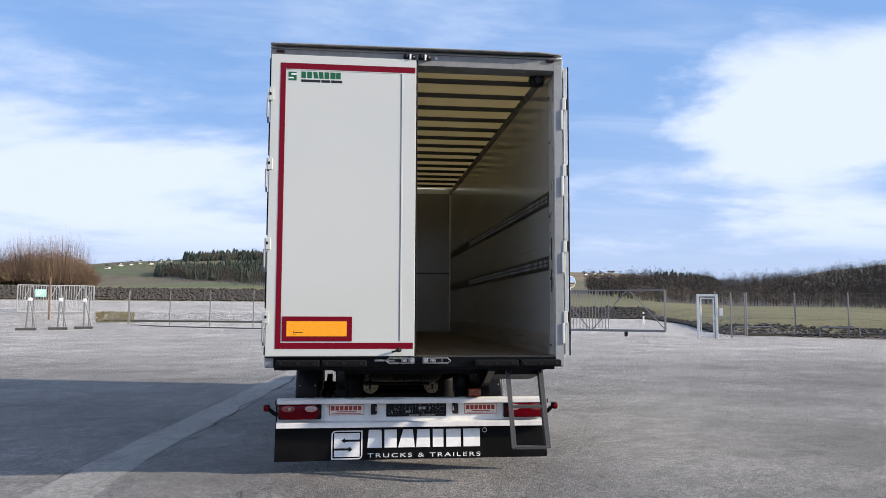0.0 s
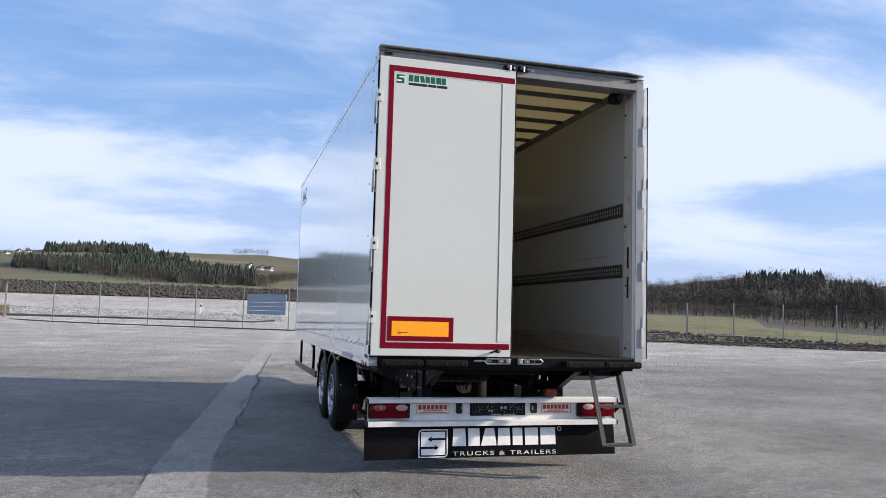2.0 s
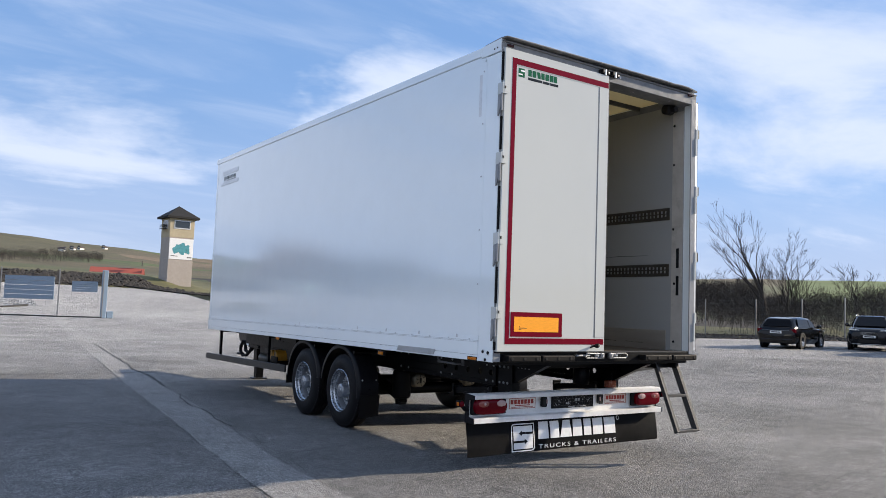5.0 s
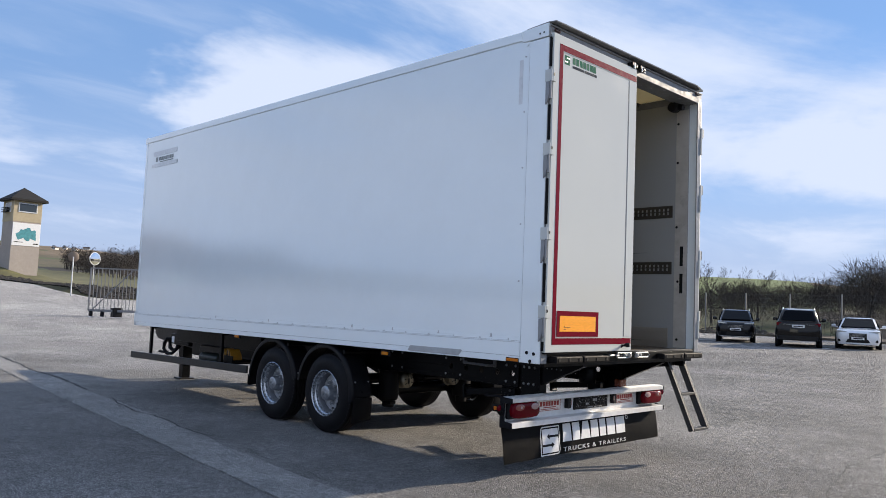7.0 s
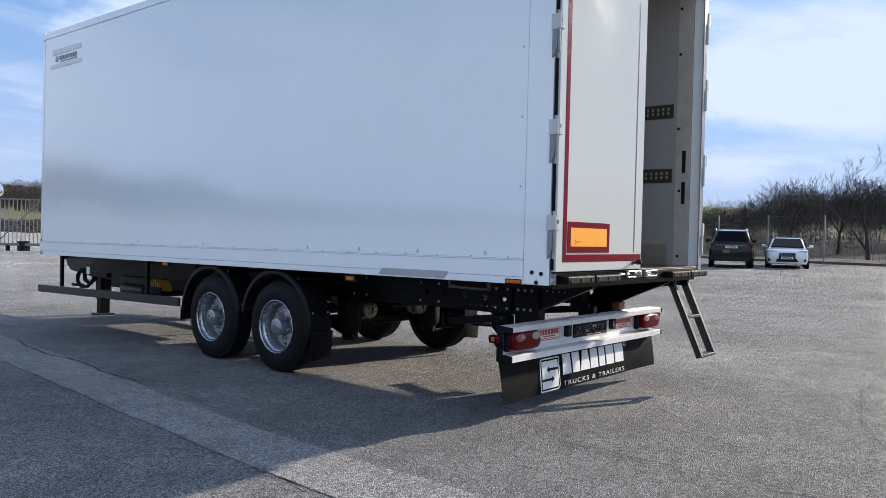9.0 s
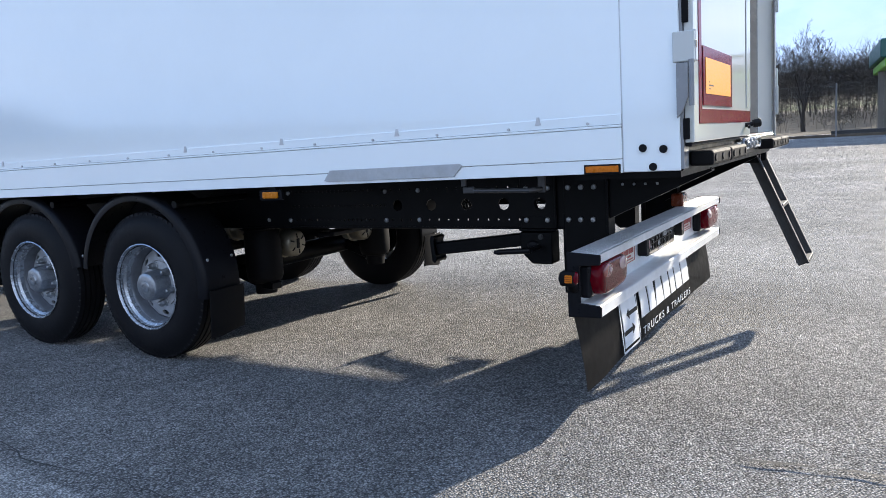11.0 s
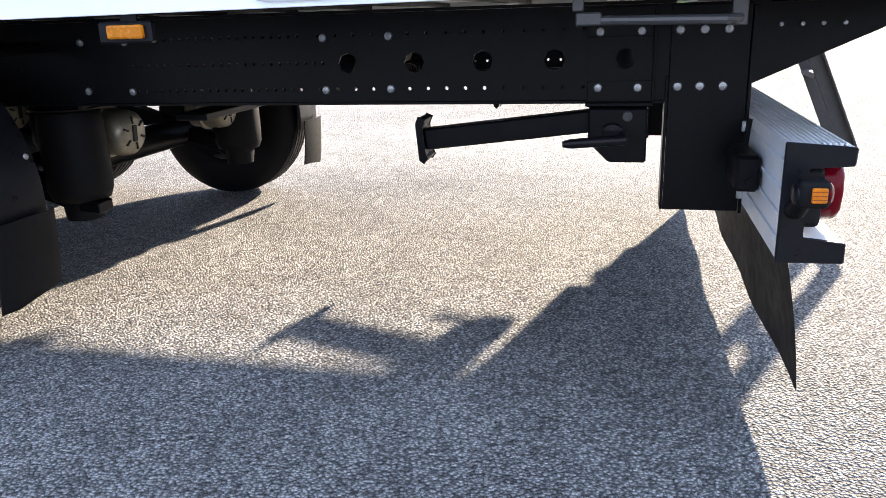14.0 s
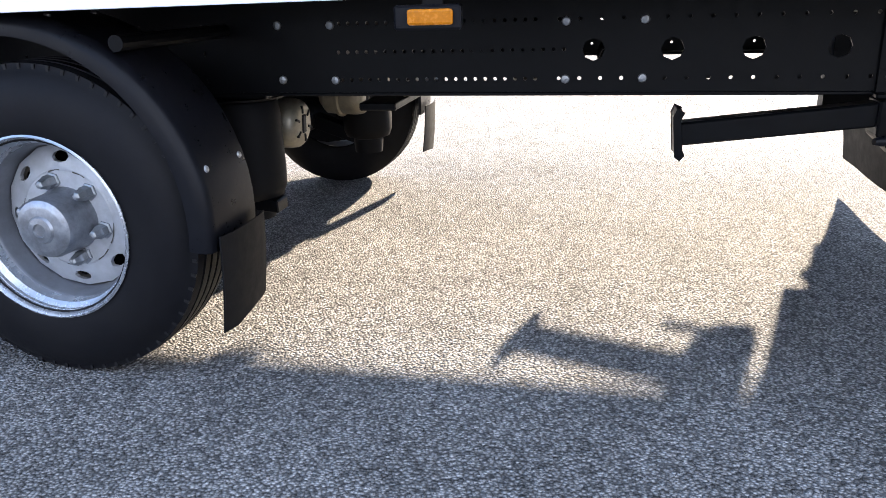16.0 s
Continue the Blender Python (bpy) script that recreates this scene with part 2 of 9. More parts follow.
def tube(bm, pts, r, n=8, closed=False):
    """A round bar along points; r is one radius or one for each point."""
    pts = [Vector(p) for p in pts]
    rings = []
    count = len(pts)
    up = None
    for i, p in enumerate(pts):
        a = pts[i - 1] if i or closed else pts[i]
        b = pts[(i + 1) % count] if i < count - 1 or closed else pts[i]
        d = (b - a).normalized()
        if up is None:
            up = d.orthogonal().normalized()
        side = d.cross(up).normalized()
        up = side.cross(d).normalized()
        rr = r[i] if isinstance(r, (list, tuple)) else r
        rings.append([bm.verts.new(p + rr * (math.cos(2 * math.pi * k / n) * up + math.sin(2 * math.pi * k / n) * side)) for k in range(n)])
    todo = list(zip(rings, rings[1:])) + ([(rings[-1], rings[0])] if closed else [])
    for a, b in todo:
        for k in range(n):
            bm.faces.new((a[k], a[(k + 1) % n], b[(k + 1) % n], b[k]))
    if not closed:
        bm.faces.new(rings[0][::-1]), bm.faces.new(rings[-1])
    return bm


def moved(bm, m):
    bmesh.ops.transform(bm, matrix=m, verts=bm.verts[:])
    return bm


# ---- materials ----
def material(name, color, rough=0.5, metal=0.0, grain=0.0, scale=20.0, bump=0.0, spread=0.0, dirt=None, dirt_amount=0.0, dirt_scale=2.0, coat=0.0, spec=0.5, glass=0.0, glow=0.0, stretch=None):
    """One surface: base colour, fine grain and bump, blotches of dirt, and a small difference from piece to piece."""
    mat = bpy.data.materials.new(name)
    mat.use_nodes = True
    t = mat.node_tree
    p = t.nodes["Principled BSDF"]
    p.inputs["Base Color"].default_value = (*color, 1)
    p.inputs["Roughness"].default_value = rough
    p.inputs["Metallic"].default_value = metal
    p.inputs["Coat Weight"].default_value = coat
    p.inputs["Coat Roughness"].default_value = 0.06
    p.inputs["Specular IOR Level"].default_value = spec
    p.inputs["Transmission Weight"].default_value = glass
    if glow:
        p.inputs["Emission Color"].default_value = (*color, 1)
        p.inputs["Emission Strength"].default_value = glow
    tc = t.nodes.new("ShaderNodeTexCoord")
    vec = tc.outputs["Object"]
    if stretch:
        mp = t.nodes.new("ShaderNodeMapping")
        mp.inputs["Scale"].default_value = stretch
        t.links.new(vec, mp.inputs[0])
        vec = mp.outputs[0]
    col = None
    if grain:
        n = t.nodes.new("ShaderNodeTexNoise")
        n.inputs["Scale"].default_value = scale
        n.inputs["Detail"].default_value = 6
        n.inputs["Roughness"].default_value = 0.65
        t.links.new(vec, n.inputs["Vector"])
        mr = t.nodes.new("ShaderNodeMapRange")
        for key, val in (("From Min", 0.3), ("From Max", 0.7), ("To Min", 1 - grain), ("To Max", 1 + grain)):
            mr.inputs[key].default_value = val
        t.links.new(n.outputs[0], mr.inputs[0])
        mx = t.nodes.new("ShaderNodeMix"); mx.data_type = "RGBA"; mx.blend_type = "MULTIPLY"
        mx.inputs["Factor"].default_value = 1
        mx.inputs["A"].default_value = (*color, 1)
        t.links.new(mr.outputs[0], mx.inputs["B"])
        col = mx.outputs["Result"]
        if bump:
            b = t.nodes.new("ShaderNodeBump")
            b.inputs["Strength"].default_value = bump
            b.inputs["Distance"].default_value = 0.01
            t.links.new(n.outputs[0], b.inputs["Height"])
            t.links.new(b.outputs[0], p.inputs["Normal"])
        rr = t.nodes.new("ShaderNodeMapRange")
        for key, val in (("From Min", 0.3), ("From Max", 0.7), ("To Min", max(0.02, rough - 0.08)), ("To Max", min(1, rough + 0.08))):
            rr.inputs[key].default_value = val
        t.links.new(n.outputs[0], rr.inputs[0])
        t.links.new(rr.outputs[0], p.inputs["Roughness"])
    if dirt is not None:
        n2 = t.nodes.new("ShaderNodeTexNoise")
        n2.inputs["Scale"].default_value = dirt_scale
        n2.inputs["Detail"].default_value = 8
        n2.inputs["Roughness"].default_value = 0.7
        t.links.new(vec, n2.inputs["Vector"])
        m2 = t.nodes.new("ShaderNodeMapRange")
        for key, val in (("From Min", 0.42), ("From Max", 0.72), ("To Min", 0.0), ("To Max", dirt_amount)):
            m2.inputs[key].default_value = val
        t.links.new(n2.outputs[0], m2.inputs[0])
        mx2 = t.nodes.new("ShaderNodeMix"); mx2.data_type = "RGBA"
        t.links.new(m2.outputs[0], mx2.inputs["Factor"])
        mx2.inputs["A"].default_value = (*color, 1)
        if col is not None:
            t.links.new(col, mx2.inputs["A"])
        mx2.inputs["B"].default_value = (*dirt, 1)
        col = mx2.outputs["Result"]
    if spread:
        oi = t.nodes.new("ShaderNodeObjectInfo")
        m3 = t.nodes.new("ShaderNodeMapRange")
        for key, val in (("To Min", 1 - spread), ("To Max", 1 + spread)):
            m3.inputs[key].default_value = val
        t.links.new(oi.outputs["Random"], m3.inputs[0])
        mx3 = t.nodes.new("ShaderNodeMix"); mx3.data_type = "RGBA"; mx3.blend_type = "MULTIPLY"
        mx3.inputs["Factor"].default_value = 1
        mx3.inputs["A"].default_value = (*color, 1)
        if col is not None:
            t.links.new(col, mx3.inputs["A"])
        t.links.new(m3.outputs[0], mx3.inputs["B"])
        col = mx3.outputs["Result"]
    if col is not None:
        t.links.new(col, p.inputs["Base Color"])
    return mat


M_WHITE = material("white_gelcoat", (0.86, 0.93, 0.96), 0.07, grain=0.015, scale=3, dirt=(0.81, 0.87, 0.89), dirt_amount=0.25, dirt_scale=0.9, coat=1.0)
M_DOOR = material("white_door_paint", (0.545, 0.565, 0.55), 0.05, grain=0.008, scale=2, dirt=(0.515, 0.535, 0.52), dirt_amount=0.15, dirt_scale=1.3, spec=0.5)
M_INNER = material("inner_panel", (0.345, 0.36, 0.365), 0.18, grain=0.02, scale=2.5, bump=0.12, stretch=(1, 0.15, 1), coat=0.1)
M_JAMB = material("pale_jamb_lining", (0.50, 0.485, 0.455), 0.3, grain=0.04, scale=4, dirt=(0.30, 0.28, 0.25), dirt_amount=0.5, dirt_scale=5)
M_ROOFIN = material("translucent_roof_skin", (0.60, 0.58, 0.49), 0.5, grain=0.05, scale=5, dirt=(0.4, 0.36, 0.25), dirt_amount=0.5, dirt_scale=1.2)
M_ALU = material("anodised_aluminium", (0.55, 0.57, 0.60), 0.38, 0.85, grain=0.06, scale=30, dirt=(0.25, 0.26, 0.27), dirt_amount=0.4, dirt_scale=4)
M_GALV = material("galvanised_steel", (0.50, 0.52, 0.54), 0.45, 0.8, grain=0.14, scale=40, bump=0.05, dirt=(0.2, 0.2, 0.2), dirt_amount=0.3, dirt_scale=5)
M_BLACK = material("black_chassis_paint", (0.0025, 0.003, 0.004), 0.38, grain=0.25, scale=25, bump=0.03, dirt=(0.006, 0.006, 0.007), dirt_amount=0.4, dirt_scale=3, spec=0.12)
M_RUBBER = material("black_rubber", (0.006, 0.006, 0.007), 0.6, grain=0.2, scale=30, bump=0.05, dirt=(0.012, 0.0115, 0.011), dirt_amount=0.3, dirt_scale=5, spec=0.1)
M_PLASTIC = material("black_plastic", (0.006, 0.0065, 0.009), 0.33, grain=0.15, scale=30, bump=0.04, dirt=(0.014, 0.014, 0.014), dirt_amount=0.3, dirt_scale=4, spec=0.14)
M_DARKLENS = material("dark_lens", (0.022, 0.004, 0.006), 0.15, spec=0.3)
M_RED = material("red_reflective_tape", (0.16, 0.004, 0.016), 0.16, grain=0.08, scale=60, spec=0.12)
M_ORANGE = material("orange_reflective_plate", (0.95, 0.36, 0.01), 0.35, grain=0.1, scale=120, stretch=(0.2, 1, 1))
M_AMBER = material("amber_lens", (0.55, 0.15, 0.005), 0.3, grain=0.2, scale=90, spec=0.25)
M_AMBERDIM = material("dull_amber_lens", (0.52, 0.165, 0.004), 0.25, grain=0.2, scale=90, spec=0.3)
M_LENS = material("red_lamp_lens", (0.10, 0.001, 0.006), 0.05, grain=0.1, scale=60, spec=0.12)
M_CLEARLENS = material("clear_lamp_lens", (0.40, 0.27, 0.27), 0.12, grain=0.1, scale=60, coat=0.6)
M_WOODFLOOR = material("worn_plywood_floor", (0.11, 0.08, 0.052), 0.6, grain=0.3, scale=14, stretch=(4, 0.4, 1), bump=0.05, dirt=(0.04, 0.032, 0.024), dirt_amount=0.7, dirt_scale=2)
M_RIM = material("silver_wheel_paint", (0.46, 0.49, 0.53), 0.26, 0.7, grain=0.08, scale=25, dirt=(0.14, 0.14, 0.14), dirt_amount=0.4, dirt_scale=12)
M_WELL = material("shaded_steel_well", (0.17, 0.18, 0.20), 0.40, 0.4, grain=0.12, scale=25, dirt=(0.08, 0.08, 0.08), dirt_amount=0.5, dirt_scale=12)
M_DISC = material("dull_silver_disc", (0.46, 0.48, 0.51), 0.38, 0.2, grain=0.08, scale=25, dirt=(0.22, 0.21, 0.20), dirt_amount=0.45, dirt_scale=12)
M_GREEN = material("green_print", (0.015, 0.11, 0.05), 0.14, grain=0.05, scale=40, spec=0.25)
M_STICKINK = material("black_sticker_print", (0.02, 0.022, 0.022), 0.14, grain=0.1, scale=40, spec=0.25)
M_INK = material("black_print", (0.010, 0.010, 0.011), 0.5, grain=0.1, scale=40, spec=0.2)
M_PRINTRED = material("red_print", (0.32, 0.03, 0.02), 0.4, grain=0.1, scale=40)
M_PRINTWHITE = material("white_print", (0.78, 0.79, 0.80), 0.4, grain=0.05, scale=30, dirt=(0.4, 0.4, 0.4), dirt_amount=0.3, dirt_scale=8)
M_RAIL = material("dark_rail_steel", (0.075, 0.068, 0.058), 0.5, 0.5, grain=0.15, scale=40)
M_KICK = material("scuffed_aluminium", (0.32, 0.30, 0.27), 0.4, 0.15, grain=0.12, scale=12, stretch=(1, 0.2, 2), dirt=(0.12, 0.10, 0.08), dirt_amount=0.6, dirt_scale=3)
M_HEADER = material("weathered_header_alloy", (0.24, 0.245, 0.25), 0.22, 0.0, grain=0.12, scale=14, dirt=(0.17, 0.165, 0.16), dirt_amount=0.5, dirt_scale=5, spec=0.2)
M_POSTFACE = material("dull_frame_alloy", (0.27, 0.28, 0.295), 0.22, 0.0, grain=0.06, scale=20, dirt=(0.2, 0.2, 0.2), dirt_amount=0.4, dirt_scale=6, spec=0.3)
M_COVE = material("grey_roof_profile", (0.07, 0.067, 0.062), 0.5, 0.1, grain=0.1, scale=15)
M_CHROME = material("bright_zinc", (0.26, 0.265, 0.27), 0.30, 0.7, grain=0.08, scale=50, dirt=(0.2, 0.2, 0.2), dirt_amount=0.35, dirt_scale=12)
M_GHOST = material("ghost_print", (0.66, 0.70, 0.73), 0.2, grain=0.1, scale=30, dirt=(0.75, 0.76, 0.77), dirt_amount=0.8, dirt_scale=6)
M_WORNINK = material("worn_grey_print", (0.16, 0.19, 0.19), 0.3, grain=0.2, scale=30, dirt=(0.5, 0.53, 0.55), dirt_amount=0.6, dirt_scale=9)
M_BOLT = material("zinc_bolt", (0.31, 0.325, 0.34), 0.4, 0.75, grain=0.15, scale=80)
M_TYRE = material("tyre_rubber", (0.006, 0.006, 0.0075), 0.55, grain=0.25, scale=45, bump=0.1, dirt=(0.013, 0.0125, 0.012), dirt_amount=0.35, dirt_scale=7, spec=0.14)
M_HUB = material("cast_hub", (0.34, 0.36, 0.39), 0.36, 0.8, grain=0.22, scale=35, bump=0.12, dirt=(0.12, 0.11, 0.10), dirt_amount=0.5, dirt_scale=14)
M_BRASSY = material("yellow_passivated_steel", (0.26, 0.235, 0.18), 0.42, 0.6, grain=0.2, scale=30, dirt=(0.08, 0.07, 0.06), dirt_amount=0.6, dirt_scale=8)
M_BUMPER = material("bumper_aluminium", (0.76, 0.765, 0.77), 0.42, 0.1, grain=0.05, scale=25, dirt=(0.45, 0.44, 0.42), dirt_amount=0.5, dirt_scale=5)
M_FLAP = material("flap_rubber", (0.010, 0.010, 0.011), 0.45, grain=0.15, scale=20, dirt=(0.022, 0.022, 0.024), dirt_amount=0.35, dirt_scale=3, spec=0.12)
M_CARRIER = material("pale_plastic_clip", (0.30, 0.31, 0.32), 0.5, grain=0.3, scale=60)
M_SIGN = material("sign_white", (0.72, 0.66, 0.60), 0.4, grain=0.06, scale=40)
M_PINKLENS = material("pink_lens", (0.22, 0.05, 0.045), 0.14, grain=0.12, scale=60, coat=0.5)
M_BEACON = material("amber_brown_lens", (0.22, 0.05, 0.02), 0.25, grain=0.2, scale=40, coat=0.3)
M_STEP = material("dull_galvanised_step", (0.05, 0.051, 0.054), 0.65, 0.1, grain=0.2, scale=35, dirt=(0.05, 0.05, 0.05), dirt_amount=0.5, dirt_scale=6, spec=0.3)
M_ZINC = material("dull_zinc", (0.05, 0.051, 0.054), 0.42, 0.4, grain=0.2, scale=40, dirt=(0.05, 0.05, 0.05), dirt_amount=0.5, dirt_scale=9)
M_GUARD = material("dark_guard_beam", (0.012, 0.0115, 0.011), 0.40, 0.1, grain=0.15, scale=25, dirt=(0.04, 0.04, 0.04), dirt_amount=0.4, dirt_scale=4)
M_TANK = material("green_tank", (0.006, 0.010, 0.009), 0.45, grain=0.2, scale=20)
M_YELLOW = material("yellow_plastic", (0.34, 0.16, 0.010), 0.5, grain=0.12, scale=25, dirt=(0.2, 0.14, 0.04), dirt_amount=0.5, dirt_scale=7)
# the roof skin lets part of the daylight through
rt = M_ROOFIN.node_tree
pr = rt.nodes["Principled BSDF"]
tr = rt.nodes.new("ShaderNodeBsdfTranslucent")
tr.inputs[0].default_value = (0.80, 0.70, 0.46, 1)
mxs = rt.nodes.new("ShaderNodeMixShader")
mxs.inputs[0].default_value = 0.35
rt.links.new(pr.outputs[0], mxs.inputs[1]); rt.links.new(tr.outputs[0], mxs.inputs[2])
rt.links.new(mxs.outputs[0], rt.nodes["Material Output"].inputs[0])

# ---- ground ----
def ramp(v, w=3.0):
    return w * math.log1p(math.exp(max(-30.0, min(30.0, v / w)))) if v < 60 else v


def step(v, a, b):
    s = max(0.0, min(1.0, (v - a) / (b - a)))
    return s * s * (3 - 2 * s)


def table_at(table, v):
    for (a, va), (b, vb) in zip(table, table[1:]):
        if v <= b:
            return va + (vb - va) * step(v, a, b) if v > a else va
    return table[-1][1]


def lin_at(table, v):
    for (a, va), (b, vb) in zip(table, table[1:]):
        if v <= b:
            return va + (vb - va) * max(0.0, (v - a) / (b - a))
    return table[-1][1]


# heights outwards: to the road and its rock bank, past the gate, and to the meadow
OUT_A = ((0, 0), (62, 0.0), (67, 0.10), (72, 0.75), (76, 1.30), (90, 2.25), (91, 2.40), (95, 3.8), (112, 4.5), (150, 5.0))
OUT_B = ((0, 0), (56, 0.0), (72, 0.55), (75, 0.70), (78, 1.75), (100, 2.2), (150, 3.4))
OUT_C = ((0, 0), (46, 0.0), (50, 0.12), (54, 0.50), (60, 0.90), (100, 1.7), (150, 2.6))
CREST = ((-180, 1.6), (-120, 1.2), (-70, 1.3), (-45, 2.2), (-32, 2.6), (-20, 2.9), (-15, 3.35), (-11.5, 3.68), (-9, 3.8), (-6, 3.95), (2, 3.93), (4, 3.74), (8, 3.43), (10.5, 3.35), (16, 2.95), (19, 2.9), (21, 2.7), (24, 2.5), (27, 2.0), (30, 2.3), (34, 2.9), (38, 3.3), (42, 3.05), (45, 2.6), (48, 2.4), (52, 2.75), (56, 2.85), (60, 2.75), (68, 2.65), (76, 2.2), (90, 2.0), (120, 2.0), (180, 2.2))
CREST_R = 1250.0


def land_z(x, y):
    """The land: a level yard, then road, verge and fields that climb to the hills."""
    r = max(0.01, math.hypot(x, y))
    az = math.degrees(math.atan2(x, y))
    a, b, c = (lin_at(t, min(r, 150)) for t in (OUT_A, OUT_B, OUT_C))
    c *= 1 - 0.52 * step(az, 33, 45) * step(az, 64, 53)                # the meadow lies lower towards the south
    m = a + (b - a) * step(az, 9, 16)
    base = m + (c - m) * step(az, 21, 29)
    if az < -60:
        base = c
    rr = min(r, 60.0) / r
    base += 0.010 * step(x, -1.8, -0.3) * step(x, 9.0, 3.5) * step(abs(y - 10.0), 13.0, 6.0)      # a slight crown in the yard
    base += 0.013 * ramp(x * rr - 12, 3) * step(y * rr, 36, 24) * step(r, 300, 60)
    s = max(0.0, min(1.0, (r - 130) / (CREST_R - 130)))
    top = CREST_R * math.tan(radians(table_at(CREST, az)))
    h = base + (top - base) * s ** 1.6
    if r > CREST_R:
        h = top - 0.01 * (r - CREST_R)
    if r > 130:
        h += noise.noise(Vector((x, y, 0)) * 0.004) * 12 * s * (1 - s * 0.6)
    return h


def r_at(az, el):
    """How far out the land shows at this height over the horizon."""
    lo, hi = 120.0, CREST_R
    sa, ca, te = math.sin(radians(az)), math.cos(radians(az)), math.tan(radians(el))
    for _ in range(14):
        mid = (lo + hi) / 2
        if (land_z(mid * sa, mid * ca) - EYE) / mid < te:
            lo = mid
        else:
            hi = mid
    return lo


def stones_material(name, dark, light, scale, bump_, rough=0.9, stain=(0.5, 1.25), lightened=0.0):
    """Chippings held in tar: each chip its own grey, with fine relief and broad stains."""
    mat = bpy.data.materials.new(name)
    mat.use_nodes = True
    t = mat.node_tree
    p = t.nodes["Principled BSDF"]
    p.inputs["Roughness"].default_value = rough
    p.inputs["Specular IOR Level"].default_value = 0.35
    tc = t.nodes.new("ShaderNodeTexCoord")
    v = t.nodes.new("ShaderNodeTexVoronoi")
    v.inputs["Scale"].default_value = scale
    t.links.new(tc.outputs["Object"], v.inputs["Vector"])
    sep = t.nodes.new("ShaderNodeSeparateColor")
    t.links.new(v.outputs["Color"], sep.inputs[0])
    edge = t.nodes.new("ShaderNodeMapRange")             # chips stand out of the tar between them
    for key, val in (("From Min", 0.35), ("From Max", 0.62), ("To Min", 1.0), ("To Max", 0.38)):
        edge.inputs[key].default_value = val
    t.links.new(v.outputs["Distance"], edge.inputs[0])
    chip = t.nodes.new("ShaderNodeMix"); chip.data_type = "RGBA"
    chip.inputs["A"].default_value = (*dark, 1)
    chip.inputs["B"].default_value = (*light, 1)
    t.links.new(sep.outputs[0], chip.inputs["Factor"])
    mul = t.nodes.new("ShaderNodeMix"); mul.data_type = "RGBA"; mul.blend_type = "MULTIPLY"
    mul.inputs["Factor"].default_value = 1
    t.links.new(chip.outputs["Result"], mul.inputs["A"])
    t.links.new(edge.outputs[0], mul.inputs["B"])
    last = mul.outputs["Result"]
    for sc, det, lo, hi in ((0.45, 6, stain[0] + 0.2, stain[1] - 0.08), (3.2, 5, 0.84, 1.14), (46, 3, 0.80, 1.18), (15, 3, 0.82, 1.15), (0.09, 3, 0.86, 1.12)):
        n = t.nodes.new("ShaderNodeTexNoise")
        n.inputs["Scale"].default_value = sc
        n.inputs["Detail"].default_value = det
        n.inputs["Roughness"].default_value = 0.6
        t.links.new(tc.outputs["Object"], n.inputs["Vector"])
        mr = t.nodes.new("ShaderNodeMapRange")
        for key, val in (("From Min", 0.3), ("From Max", 0.66), ("To Min", lo), ("To Max", hi)):
            mr.inputs[key].default_value = val
        t.links.new(n.outputs[0], mr.inputs[0])
        m2 = t.nodes.new("ShaderNodeMix"); m2.data_type = "RGBA"; m2.blend_type = "MULTIPLY"
        m2.inputs["Factor"].default_value = 1
        t.links.new(last, m2.inputs["A"])
        t.links.new(mr.outputs[0], m2.inputs["B"])
        last = m2.outputs["Result"]
    if lightened:                                             # far asphalt painted brighter along Y for its look at grazing angles
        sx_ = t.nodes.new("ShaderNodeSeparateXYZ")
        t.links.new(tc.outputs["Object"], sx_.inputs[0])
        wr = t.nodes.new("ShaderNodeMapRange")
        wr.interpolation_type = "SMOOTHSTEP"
        for key, val in (("From Min", 12.0), ("From Max", 28.0), ("To Min", 1.0), ("To Max", lightened)):
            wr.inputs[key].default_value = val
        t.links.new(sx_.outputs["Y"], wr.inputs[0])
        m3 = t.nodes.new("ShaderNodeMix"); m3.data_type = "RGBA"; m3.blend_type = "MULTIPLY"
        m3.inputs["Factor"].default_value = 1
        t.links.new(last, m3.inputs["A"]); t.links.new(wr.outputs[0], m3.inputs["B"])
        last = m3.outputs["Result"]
    t.links.new(last, p.inputs["Base Color"])
    b = t.nodes.new("ShaderNodeBump")
    b.inputs["Strength"].default_value = bump_
    b.inputs["Distance"].default_value = 0.011
    b.invert = True
    t.links.new(v.outputs["Distance"], b.inputs["Height"])
    t.links.new(b.outputs[0], p.inputs["Normal"])
    return mat


M_ASPHALT = stones_material("asphalt", (0.115, 0.1135, 0.112), (0.455, 0.444, 0.430), 125, 1.0, lightened=1.6)
M_STRIP = stones_material("lighter_asphalt", (0.22, 0.2165, 0.21), (0.58, 0.565, 0.545), 120, 0.9, stain=(0.7, 1.15), lightened=1.2)
M_CRACK = material("crack_tar", (0.035, 0.034, 0.033), 0.8, grain=0.3, scale=40)
M_PAINT = material("worn_road_paint", (0.55, 0.55, 0.53), 0.7, grain=0.25, scale=9, dirt=(0.22, 0.21, 0.2), dirt_amount=0.9, dirt_scale=4)
M_EARTH = material("dark_earth", (0.085, 0.065, 0.048), 0.95, grain=0.4, scale=3, bump=0.3, dirt=(0.16, 0.13, 0.08), dirt_amount=0.6, dirt_scale=0.7)

